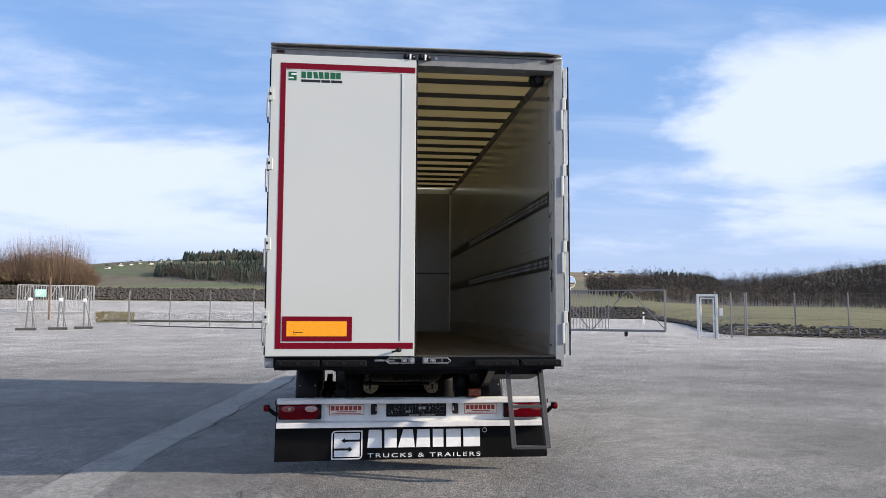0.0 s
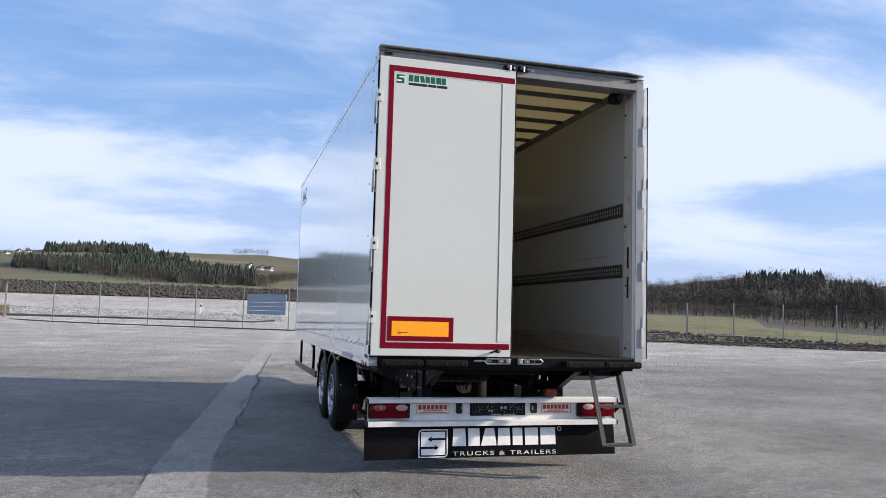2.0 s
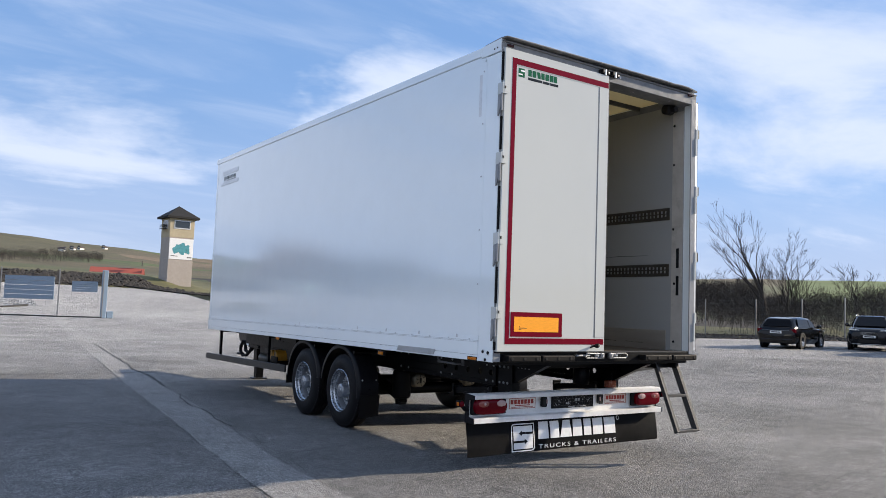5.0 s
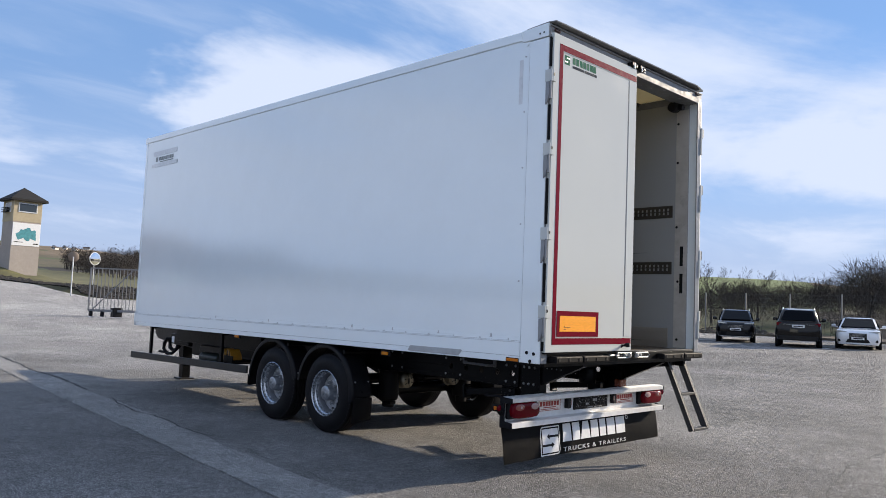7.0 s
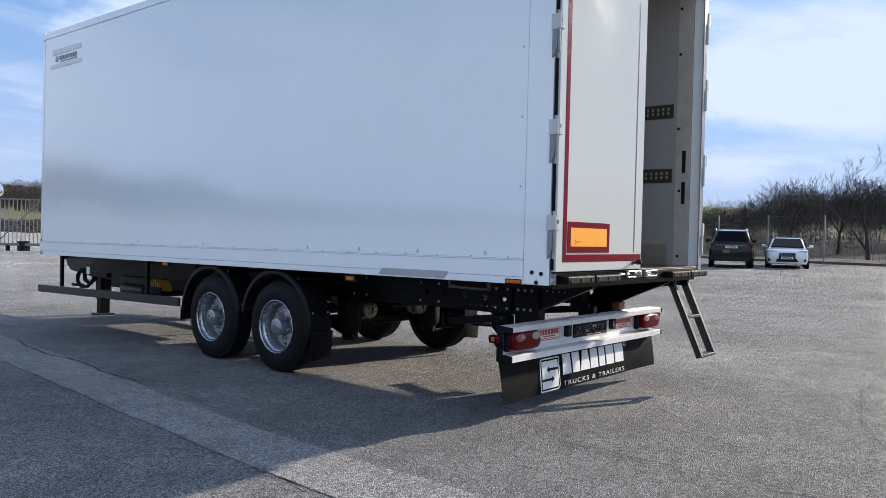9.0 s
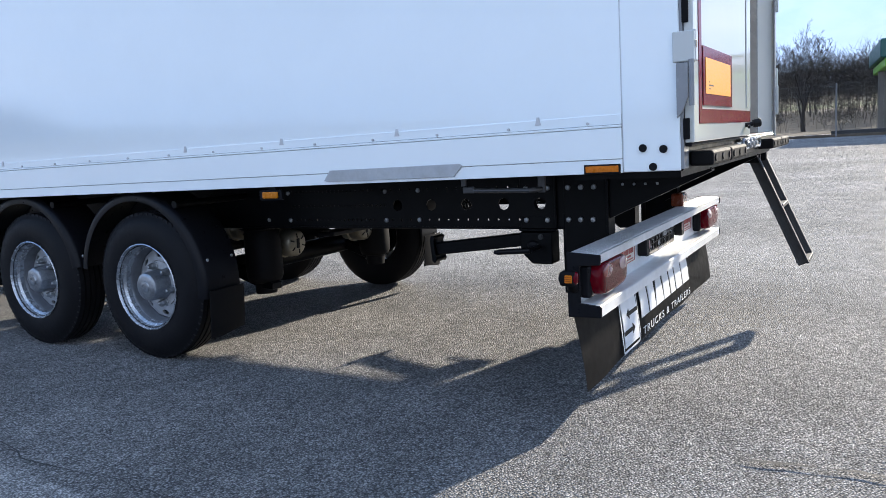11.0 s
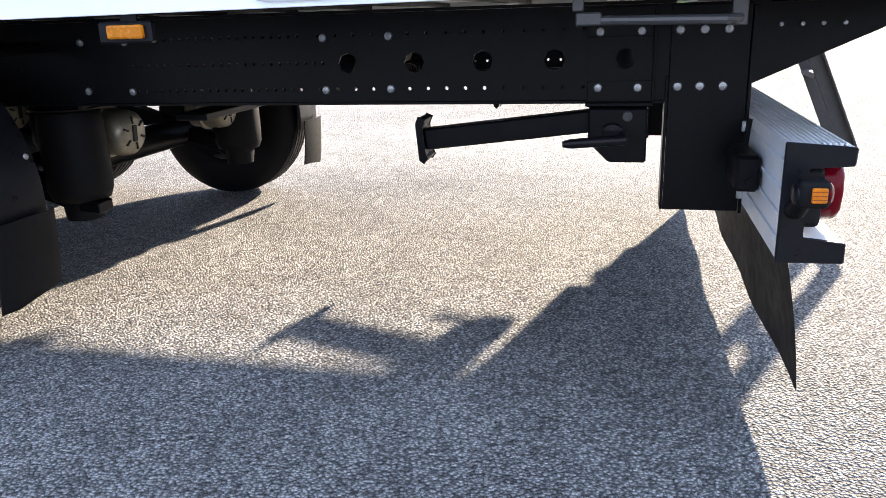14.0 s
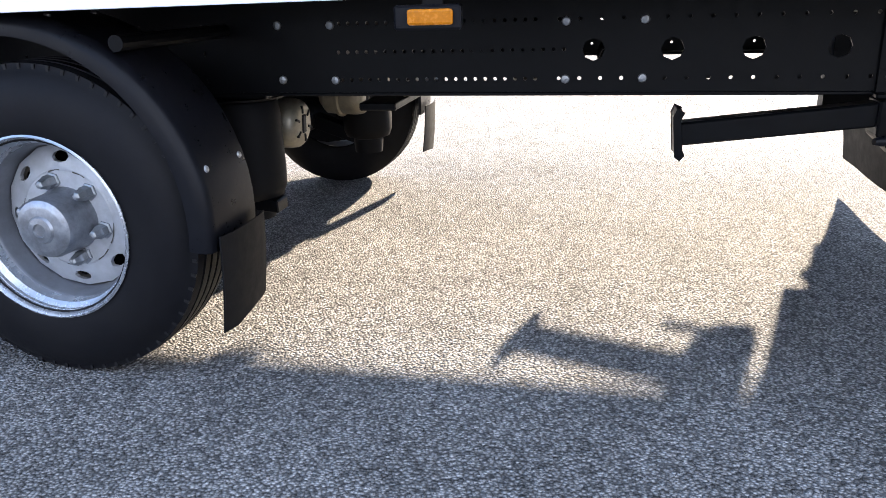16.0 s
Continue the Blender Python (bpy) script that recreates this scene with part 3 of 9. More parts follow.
# fields: patches of meadow, stubble and winter crop
M_FIELD = bpy.data.materials.new("fields")
M_FIELD.use_nodes = True
ft = M_FIELD.node_tree
fp = ft.nodes["Principled BSDF"]
fp.inputs["Roughness"].default_value = 0.95
ftc = ft.nodes.new("ShaderNodeTexCoord")
fvo = ft.nodes.new("ShaderNodeTexVoronoi")
fvo.inputs["Scale"].default_value = 0.0062
ft.links.new(ftc.outputs["Object"], fvo.inputs["Vector"])
fse = ft.nodes.new("ShaderNodeSeparateColor")
ft.links.new(fvo.outputs["Color"], fse.inputs[0])
frp = ft.nodes.new("ShaderNodeValToRGB")
frp.color_ramp.interpolation = "CONSTANT"
els = frp.color_ramp.elements
els[0].position, els[0].color = 0.0, (0.095, 0.078, 0.040, 1)
els[1].position, els[1].color = 0.28, (0.070, 0.078, 0.026, 1)
for pos, col in ((0.5, (0.150, 0.108, 0.062, 1)), (0.66, (0.085, 0.075, 0.034, 1)), (0.8, (0.068, 0.092, 0.022, 1))):
    e = els.new(pos); e.color = col
ft.links.new(fse.outputs[0], frp.inputs[0])
flast = frp.outputs[0]
for sc, lo, hi in ((0.03, 0.75, 1.2), (0.6, 0.75, 1.25), (9.0, 0.7, 1.3)):
    fn = ft.nodes.new("ShaderNodeTexNoise")
    fn.inputs["Scale"].default_value = sc
    fn.inputs["Detail"].default_value = 5
    ft.links.new(ftc.outputs["Object"], fn.inputs["Vector"])
    fm = ft.nodes.new("ShaderNodeMapRange")
    for key, val in (("From Min", 0.3), ("From Max", 0.7), ("To Min", lo), ("To Max", hi)):
        fm.inputs[key].default_value = val
    ft.links.new(fn.outputs[0], fm.inputs[0])
    fx = ft.nodes.new("ShaderNodeMix"); fx.data_type = "RGBA"; fx.blend_type = "MULTIPLY"
    fx.inputs["Factor"].default_value = 1
    ft.links.new(flast, fx.inputs["A"]); ft.links.new(fm.outputs[0], fx.inputs["B"])
    flast = fx.outputs["Result"]
ft.links.new(flast, fp.inputs["Base Color"])

M_LITTER = material("leaf_litter", (0.034, 0.027, 0.019), 0.95, grain=0.35, scale=0.05, dirt=(0.05, 0.039, 0.027), dirt_amount=0.6, dirt_scale=0.02)
# woods, by direction and height over the horizon: lower and upper edge of the land that they cover
WF0 = ((-14.5, 2.3), (-11.5, 2.1), (-7, 1.8), (-3, 1.65), (1, 1.6))
WF1 = ((-14.5, 2.35), (-13.2, 2.7), (-10.5, 2.8), (-9, 3.3), (-7, 3.4), (-5.3, 2.95), (-2, 2.65), (0, 2.4), (1.2, 1.9))
RW0 = ((15, 1.5), (18, 1.1), (21.6, 0.7), (27, 0.4), (36, 0.25), (58, 0.6))
RW1 = ((15, 1.5), (18, 1.4), (20, 1.6), (22, 2.0), (25, 2.0), (27, 1.8), (31, 2.15), (34, 2.7), (38, 3.05), (42, 2.85), (45, 2.35), (48, 2.05), (51, 1.9), (54, 1.7), (58, 1.5))
WOODLINE = ((27, 170), (31, 140), (34, 118), (38, 96), (42, 82), (46, 76), (58, 76))
PAVED = ((-180, 70), (-100, 70), (-60, 90.5), (8, 90.5), (16, 74.5), (21, 74.5), (27, 48), (34, 46.2), (42, 45.5), (48, 45.5), (58, 44.5), (70, 42.5), (88, 42.5), (110, 70), (180, 70))


def polar(bm, radii_at, n, zf):
    rows = []
    for i in range(n):
        az = -180 + 360 * i / n
        a = radians(az)
        rows.append([bm.verts.new((r * math.sin(a), r * math.cos(a), zf(r * math.sin(a), r * math.cos(a)))) for r in radii_at(az)])
    for i in range(n):
        p, q = rows[i], rows[(i + 1) % n]
        for k in range(len(p) - 1):
            bm.faces.new((p[k], p[k + 1], q[k + 1], q[k]))
    bm.faces.new([r[0] for r in rows])


FR = (0.02, 0.1, 0.2, 0.35, 0.5, 0.58, 0.64, 0.68, 0.72, 0.77, 0.82, 0.88, 0.94, 1.0)
bm = B()
polar(bm, lambda az: [table_at(PAVED, az) * f for f in FR], 120, lambda x, y: land_z(x, y) + 0.0)
for f in bm.faces:                                  # the paler public road beyond the fences
    c_ = f.calc_center_median()
    if len(f.verts) == 4 and c_.y + 0.606 * c_.x > 57 and c_.y > 30:
        f.material_index = 1
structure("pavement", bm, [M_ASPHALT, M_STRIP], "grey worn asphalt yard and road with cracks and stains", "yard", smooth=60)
bm = B()
polar(bm, lambda az: [(table_at(PAVED, az) - 1.2) * f for f in FR] + [table_at(PAVED, az) + d for d in (0.15, 1.5, 4.5, 9, 16, 26)] + [130, 148, 168, 190, 215, 240, 270, 300, 330, 365, 400, 440, 480, 530, 580, 640, 700, 760, 830, 900, 970, 1040, 1110, 1180, 1250, 1320, 1700, 3500], 360,
      lambda x, y: land_z(x, y) - (0.30 if math.hypot(x, y) < table_at(PAVED, math.degrees(math.atan2(x, y))) - 0.5 else -0.02))
for f in bm.faces:                                  # litter under the woods, bare earth along the verge
    c_ = f.calc_center_median()
    r_, az_ = math.hypot(c_.x, c_.y), math.degrees(math.atan2(c_.x, c_.y))
    el_ = math.degrees(math.atan2(c_.z - EYE, r_))
    for lo_, hi_ in ((WF0, WF1), (RW0, RW1)):
        if lo_[0][0] < az_ < lo_[-1][0] and r_ > 130 and lin_at(lo_, az_) - 0.05 < el_ < lin_at(hi_, az_) + 0.05:
            f.material_index = 1
    if 67 < az_ < 95 and r_ < 130:
        f.material_index = 1
    if 22 < az_ < 95 and r_ < table_at(PAVED, az_) + (7.5 if az_ < 58 else 4.6):
        f.material_index = 2
    if 58 < az_ < 70.5 and r_ > 128:
        f.material_index = 3
    if -32 < az_ < 22 and table_at(PAVED, az_) + 4.6 <= r_ < 345:
        f.material_index = 4
    if 22 < az_ < 58 and table_at(PAVED, az_) + 4.6 <= r_ < 131:
        f.material_index = 4 if r_ < lin_at(WOODLINE, az_) else 1
M_STRAW = material("bleached_winter_grass", (0.125, 0.115, 0.040), 0.95, grain=0.35, scale=1.2, dirt=(0.048, 0.046, 0.020), dirt_amount=0.9, dirt_scale=0.22)
M_MEADOW = material("winter_meadow", (0.070, 0.115, 0.018), 0.95, grain=0.25, scale=0.4, dirt=(0.11, 0.12, 0.045), dirt_amount=0.6, dirt_scale=0.03)
structure("ground", bm, [M_FIELD, M_LITTER, M_EARTH, M_MEADOW, M_STRAW], "wintry green and brown fields that climb to low hills", "ground", smooth=60)


def ribbon(bm, left, right, lift, cuts=1):
    """A sheet between two lines of (x, y), laid on the land."""
    a = [bm.verts.new((x, y, land_z(x, y) + lift)) for x, y in left]
    b = [bm.verts.new((x, y, land_z(x, y) + lift)) for x, y in right]
    for i in range(len(a) - 1):
        bm.faces.new((a[i], a[i + 1], b[i + 1], b[i]))


bm = B()
SL = [(-4.2, -20), (-2.95, 0), (-2.5, 6.3), (-2.42, 7.7), (-2.31, 9.2), (-2.24, 10.1), (-2.08, 12.1), (-1.9, 14.5), (-1.55, 18.6), (-0.73, 28.7), (0.35, 40), (1.2, 49)]
SR = [(-3.6, -20), (-2.38, 0), (-1.98, 6.2), (-1.97, 7.7), (-1.85, 9.2), (-1.71, 10.1), (-1.57, 12.1), (-1.42, 14.5), (-1.13, 18.3), (-0.10, 28.9), (0.95, 40), (1.85, 49)]


def dense(line, n, wob):
    out = []
    for (xa, ya), (xb, yb) in zip(line, line[1:]):
        for i in range(n):
            f = i / n
            y = ya + (yb - ya) * f
            out.append((xa + (xb - xa) * f + wob * noise.noise(Vector((xa, y * 1.7, 3))), y))
    return out + [line[-1]]


ribbon(bm, dense(SL, 14, 0.03), dense(SR, 14, 0.03), 0.006)
structure("pavement_repair_strip", bm, M_STRIP, "lighter strip of coarser asphalt across the yard", "repair strip", smooth=60)


def crack(pts, w, name="pavement_crack"):
    line = []
    rnd = random.Random(len(pts) * 7 + int(pts[0][1] * 10))
    for (xa, ya), (xb, yb) in zip(pts, pts[1:]):
        k = max(3, int(math.hypot(xb - xa, yb - ya) / 0.09))
        for i in range(k):
            f = i / k
            line.append((xa + (xb - xa) * f, ya + (yb - ya) * f))
    off = 0.0
    left, right = [], []
    for i, (x, y) in enumerate(line):
        off = off * 0.8 + rnd.uniform(-0.02, 0.02)
        ww = w * rnd.uniform(0.35, 1.2) * (0.3 if i in (0, len(line) - 1) else 1)
        dx, dy = (line[min(i + 1, len(line) - 1)][0] - line[max(i - 1, 0)][0], line[min(i + 1, len(line) - 1)][1] - line[max(i - 1, 0)][1])
        L = math.hypot(dx, dy) or 1
        nx, ny = -dy / L, dx / L
        left.append((x + nx * (off + ww / 2), y + ny * (off + ww / 2)))
        right.append((x + nx * (off - ww / 2), y + ny * (off - ww / 2)))
    bm = B()
    ribbon(bm, left, right, 0.0105)
    structure(name, bm, M_CRACK, "dark open crack in the asphalt" if name == "pavement_crack" else "thin dark tyre mark on the asphalt", "crack" if name == "pavement_crack" else "tyre mark")


crack([(-1.76, 9.75), (-1.69, 10.5), (-1.66, 11.2), (-1.68, 11.7), (-1.55, 12.5), (-1.48, 12.9)], 0.026)
crack([(-1.45, 13.7), (-1.30, 15.6), (-1.26, 17.4), (-1.05, 19.2), (-0.95, 20.8), (-0.60, 25.4)], 0.05)
crack([(-5.9, 23.6), (-5.85, 25.0), (-5.4, 25.6), (-5.6, 26.6)], 0.05)
crack([(8.2, 19.6), (8.28, 17.2), (8.33, 15.3)], 0.02)
crack([(-2.50, 6.6), (-2.46, 7.3)], 0.010)
crack([(-1.9, 7.4), (-1.72, 9.2)], 0.007)
crack([(-0.4, 4.3), (1.1, 5.0), (2.4, 5.25), (4.2, 5.3)], 0.010)
crack([(-0.86, 6.25), (-0.86, 6.0), (-0.89, 5.4), (-0.83, 4.8), (-0.9, 3.5)], 0.016)
rnd = random.Random(61)
for _ in range(26):                                     # many short cracks over the yard
    x, y, a, L = rnd.uniform(-14, 24), rnd.uniform(9, 40), rnd.uniform(-0.5, 0.5), rnd.uniform(0.6, 2.6)
    if -1.2 < x < 2.2 and 6 < y < 15:
        continue
    crack([(x, y), (x + L * math.cos(a) * 0.5, y + L * math.sin(a) * 0.5 + rnd.uniform(-0.15, 0.15)), (x + L * math.cos(a), y + L * math.sin(a))], 0.02 + 0.0012 * y)
for cx, cy, R, a0, a1, w in ((6.0, 16.5, 6.2, -70, 20, 0.05), (6.4, 17.0, 7.6, -80, 0, 0.05), (12, 22, 8.0, -110, -20, 0.07), (-6, 22, 5.5, 190, 280, 0.06)):
    crack([(cx + R * math.cos(radians(a)), cy + R * 0.6 * math.sin(radians(a))) for a in range(a0, a1 + 1, 6)], w * 0.6, "tyre_mark")
for pts, w in (([(9.0, 25.4), (14.5, 29.0)], 0.12), ([(15.3, 28.4), (20.0, 29.2)], 0.12), ([(13.2, 27.0), (20.5, 27.8)], 0.1), ([(26.5, 20.3), (31.5, 20.2)], 0.12), ([(27.2, 17.3), (31.8, 17.2)], 0.12), ([(27.4, 14.3), (32.0, 14.2)], 0.12), ([(19.0, 22.3), (27.0, 26.0)], 0.1), ([(-14, 46), (-2, 42)], 0.1), ([(-9, 50), (0, 46)], 0.1),
               ([(-24, 76), (-8, 74.5)], 0.14), ([(-20, 86), (-8, 84.5)], 0.16), ([(-4, 84), (5, 82.8)], 0.16)):
    bm = B()
    (xa, ya), (xb, yb) = pts
    L = math.hypot(xb - xa, yb - ya)
    nx, ny = -(yb - ya) / L * w / 2, (xb - xa) / L * w / 2
    ks = [i / 8 for i in range(9)]
    ribbon(bm, [(xa + (xb - xa) * k + nx, ya + (yb - ya) * k + ny) for k in ks], [(xa + (xb - xa) * k - nx, ya + (yb - ya) * k - ny) for k in ks], 0.012)
    structure("road_marking", bm, M_PAINT, "faded white painted line on the asphalt", "road marking")

# kerb and earth strip along the meadow side
FENCE_R = [(22.1, 41.6), (24.8, 41.0), (27.5, 40.2), (30.4, 39.4), (33.4, 38.4), (36.6, 36.9), (39.0, 34.4), (40.2, 31.4), (40.3, 28.3), (39.7, 25.3), (38.9, 22.4), (38.0, 19.5), (37.3, 16.6), (36.7, 13.7), (36.4, 10.8), (36.4, 7.8), (36.5, 4.8)]
bm = B()
for (xa, ya), (xb, yb) in zip(FENCE_R, FENCE_R[1:]):
    d = Vector((xb - xa, yb - ya, 0)); n_ = Vector((d.y, -d.x, 0)).normalized() * -0.1
    q = [(xa, ya), (xb, yb), (xb + n_.x * 1.6, yb + n_.y * 1.6), (xa + n_.x * 1.6, ya + n_.y * 1.6)]
    lo = [bm.verts.new((x, y, land_z(x, y) - 0.05)) for x, y in q]
    hi = [bm.verts.new((x, y, land_z(x, y) + 0.12)) for x, y in q]
    bm.faces.new(hi)
    for i in range(4):
        bm.faces.new((lo[i], lo[(i + 1) % 4], hi[(i + 1) % 4], hi[i]))
structure("kerb", bm, M_EARTH, "dark low kerb along the fence", "kerb")

bm = B()
rows_ = []
for i in range(39):
    az = -17.5 + i * 0.5
    for_r = 67.0 - az * 0.1 + (0.0 if i < 36 else 0.5 * (i - 35))
    q = [((for_r + d) * math.sin(radians(az)), (for_r + d) * math.cos(radians(az))) for d in (0.0, 0.35)]
    rows_.append([bm.verts.new((x, y, land_z(x, y) + h)) for (x, y), h in ((q[0], -0.05), (q[0], 0.20), (q[1], 0.20), (q[1], -0.05))])
for p, q in zip(rows_, rows_[1:]):
    for k in range(3):
        bm.faces.new((p[k], p[k + 1], q[k + 1], q[k]))
bm.faces.new(rows_[0]), bm.faces.new(rows_[-1][::-1])
structure("kerb", bm, M_CRACK, "dark kerb in front of the gravel strip", "kerb")

# ---- trailer ----
XL, XR, YR, YF = -0.755, 1.775, 6.43, 14.10       # outer sides, rear, front
CX = (XL + XR) / 2
trailer = root("box_trailer", (0, 0, 0), "white two-axle box trailer with one rear door open, parked on asphalt", "trailer")


def mirror_x(x):
    return 2 * CX - x


def low(y):
    return 0.957 - 0.007 * (y - YR)               # the body's lower edge


def high(y):
    return 3.657 + 0.007 * (y - YR)               # the roof's edge


def slab(bm, x0, x1, y0, y1, zf0, zf1, b=0.0):
    """A panel along y whose lower and upper edges follow two functions of y."""
    vs = [bm.verts.new((x, y, zf(y))) for x in (x0, x1) for y in (y0, y1) for zf in (zf0, zf1)]
    for q in ((0, 1, 3, 2), (4, 6, 7, 5), (0, 4, 5, 1), (2, 3, 7, 6), (0, 2, 6, 4), (1, 5, 7, 3)):
        bm.faces.new([vs[i] for i in q])
    bev(bm, vs, b)
    return bm


YS = YR + 0.212                                   # seam between rear post and side panel
for s in (-1, 1):
    xo = XL if s < 0 else XR                      # outer face

    def sx(d):
        return xo - s * d                         # d metres inwards from the outer face
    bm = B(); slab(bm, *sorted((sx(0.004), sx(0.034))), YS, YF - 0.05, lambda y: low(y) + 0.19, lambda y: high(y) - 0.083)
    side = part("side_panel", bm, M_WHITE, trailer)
    bm = B()                                      # lower rail: four steps of one profile
    slab(bm, *sorted((sx(0.0), sx(0.04))), YS, YF - 0.02, low, lambda y: low(y) + 0.048, 0.0015)
    slab(bm, *sorted((sx(-0.003), sx(0.04))), YS, YF - 0.02, lambda y: low(y) + 0.0495, lambda y: low(y) + 0.158, 0.002)
    slab(bm, *sorted((sx(-0.005), sx(0.04))), YS, YF - 0.02, lambda y: low(y) + 0.1595, lambda y: low(y) + 0.168, 0.0015)
    slab(bm, *sorted((sx(0.0), sx(0.04))), YS, YF - 0.02, lambda y: low(y) + 0.1695, lambda y: low(y) + 0.205, 0.0015)
    lower = part("lower_rail", bm, M_WHITE, trailer)
    bm = B()
    slab(bm, *sorted((sx(-0.004), sx(0.05))), YS + 0.076, YF, lambda y: high(y) - 0.082, high, 0.006)
    rail = part("roof_rail", bm, M_WHITE, trailer)
    bm = B()                                      # taller end piece of the roof rail, riveted on
    slab(bm, *sorted((sx(-0.006), sx(0.05))), YR + 0.014, YS + 0.075, lambda y: 3.562, lambda y: high(YS + 0.076) + 0.012 * (YS + 0.075 - y) / 0.27, 0.003)
    cap = part("rail_end_piece", bm, M_WHITE, rail)
    bm = B()
    for y, z in ((YR + 0.06, 3.600), (YR + 0.10, 3.597)):
        cyl(bm, (sx(-0.0065), y, z), (sx(-0.009), y, z), 0.008, n=10)
    part("rivets", bm, M_INK, cap)
    bm = B(); cyl(bm, (sx(0.001), YS + 0.02, 3.535), (sx(-0.008), YS + 0.02, 3.535), 0.013, n=14)
    part("plug", bm, M_WHITE, cap)
    bm = B()                                      # rounded front corner post
    rr = 0.05
    pts = [(sx(0.0), YF - 0.09), (sx(0.0), YF - rr)] + [(sx(rr - rr * math.cos(a)), YF - rr + rr * math.sin(a)) for a in (0.4, 0.8, 1.2)] + [(sx(rr), YF), (sx(0.12), YF), (sx(0.12), YF - 0.04), (sx(0.04), YF - 0.09)]
    prism(bm, pts, "z", low(YF) + 0.0, high(YF) + 0.01)
    part("corner_post", bm, M_WHITE, trailer)
    bm = B()                                      # rivets and plug caps along the lower rail
    y = YS + 0.12
    while y < YF - 0.3:
        cyl(bm, (sx(-0.006), y, low(y) + 0.178), (sx(0.002), y, low(y) + 0.178), 0.0055, n=8)
        y += 0.31
    tagged(part("rivets", bm, M_GALV, lower), kind="stuff")
    bm = B()
    for y in (YS + 0.31, YS + 0.93, YS + 1.55, YS + 2.17, YS + 3.72, YS + 4.96):
        prism(bm, [(y - 0.012, low(y) + 0.186), (y + 0.012, low(y) + 0.186), (y + 0.004, low(y) + 0.215), (y - 0.004, low(y) + 0.215)], "x", *sorted((sx(-0.003), sx(0.002))))
    part("eyelet_marks", bm, M_ALU, lower)
    # rear corner post
    bm = B()
    box(bm, *sorted((sx(0.0), sx(0.055))), YR + 0.012, YS - 0.004, low(YR), 3.555, 0.003)
    post = part("rear_post", bm, M_WHITE, trailer)
    bm = B(); box(bm, *sorted((sx(0.004), sx(0.075))), YR + 0.001, YR + 0.0115, low(YR) + 0.005, 3.60, 0.001)
    part("rear_post_face", bm, M_POSTFACE, post, "grey aluminium face of the door frame")
    bm = B()
    for dy, dz in ((0.126, 0.071), (0.056, 0.065), (0.092, 0.006)):
        lathe(bm, [(0, 0.0), (0.012, 0.0), (0.0138, 0.003), (0.0138, 0.006), (0, 0.006)], Matrix.Translation((sx(0.0), YR + 0.012 + dy, low(YR) + dz + 0.01)) @ Euler((0, s * math.pi / 2, 0)).to_matrix().to_4x4(), 16)
    part("plug", bm, M_PLASTIC, post, "round black plugs")
    bm = B(); slab(bm, *sorted((sx(0.006), sx(0.030))), YS - 0.004, YS, lambda y: low(y) + 0.01, lambda y: 3.52)
    part("joint_seal", bm, M_ALU, post)
    for z in (3.44, 2.98, 2.52, 2.06, 1.60):
        bm = B(); cyl(bm, (sx(-0.002), YS + 0.035, z), (sx(0.006), YS + 0.035, z), 0.007, n=10)
        part("panel_rivet", bm, M_GALV, side)
    bm = B(); slab(bm, *sorted((sx(0.0042), sx(0.0035))), YS + 0.06, YS + 0.10, lambda y: 3.05, lambda y: 3.42)
    part("tape_mark", bm, M_GHOST, side, "faint trace of removed tape")

# side marker, reflector and the pale strip on the near side and its twin
for s in (-1, 1):
    xo = XL if s < 0 else XR
    for y in (8.284, 11.05):
        bm = B(); box(bm, *sorted((xo - s * 0.005, xo - s * 0.03)), y - 0.066 + 0.010, y + 0.078, 0.882, 0.930, 0.005)
        lamp = part("side_marker_lamp", bm, M_PLASTIC, trailer)
        bm = B(); box(bm, *sorted((xo + s * 0.008, xo - s * 0.006)), y - 0.042, y + 0.048, 0.892, 0.922, 0.005, 2)
        part("lens", bm, M_AMBERDIM, lamp, "amber lens")
        bm = B(); box(bm, *sorted((xo - s * 0.012, xo - s * 0.02)), y - 0.02, y + 0.02, 0.93, low(y) + 0.01)
        part("lamp_bracket", bm, M_BLACK, lamp)
    bm = B(); box(bm, *sorted((xo + s * 0.0035, xo - s * 0.004)), 6.648, 6.782, low(6.7) - 0.001, low(6.7) + 0.033, 0.002)
    refl = part("side_reflector", bm, M_PLASTIC, trailer)
    bm = B(); box(bm, *sorted((xo + s * 0.0055, xo + s * 0.001)), 6.655, 6.775, low(6.7) + 0.005, low(6.7) + 0.027, 0.001)
    part("lens", bm, M_AMBER, refl, "amber reflector")
    bm = B(); prism(bm, [(7.315, 0.962), (7.935, 0.958), (7.965, 0.963), (7.93, 1.008), (7.29, 1.013), (7.275, 1.005)], "x", *sorted((xo + s * 0.0062, xo + s * 0.001)), 0.0015)
    part("reflective_strip", bm, M_GALV, trailer, "silver reflective strip")

# front wall, floor, inner linings
bm = B(); box(bm, XL + 0.12, XR - 0.12, YF - 0.04, YF - 0.005, low(YF), high(YF))
part("front_panel", bm, M_WHITE, trailer)
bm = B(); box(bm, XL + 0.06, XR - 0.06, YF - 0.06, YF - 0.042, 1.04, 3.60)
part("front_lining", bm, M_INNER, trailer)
bm = B()
for i in range(14):                                # floor boards
    x0 = XL + 0.06 + i * (XR - XL - 0.12) / 14
    box(bm, x0 + 0.001, x0 + (XR - XL - 0.12) / 14 - 0.001, YR + 0.03, YF - 0.06, 1.0, 1.04, 0.001)
part("cargo_floor", bm, M_WOODFLOOR, trailer)
bm = B()
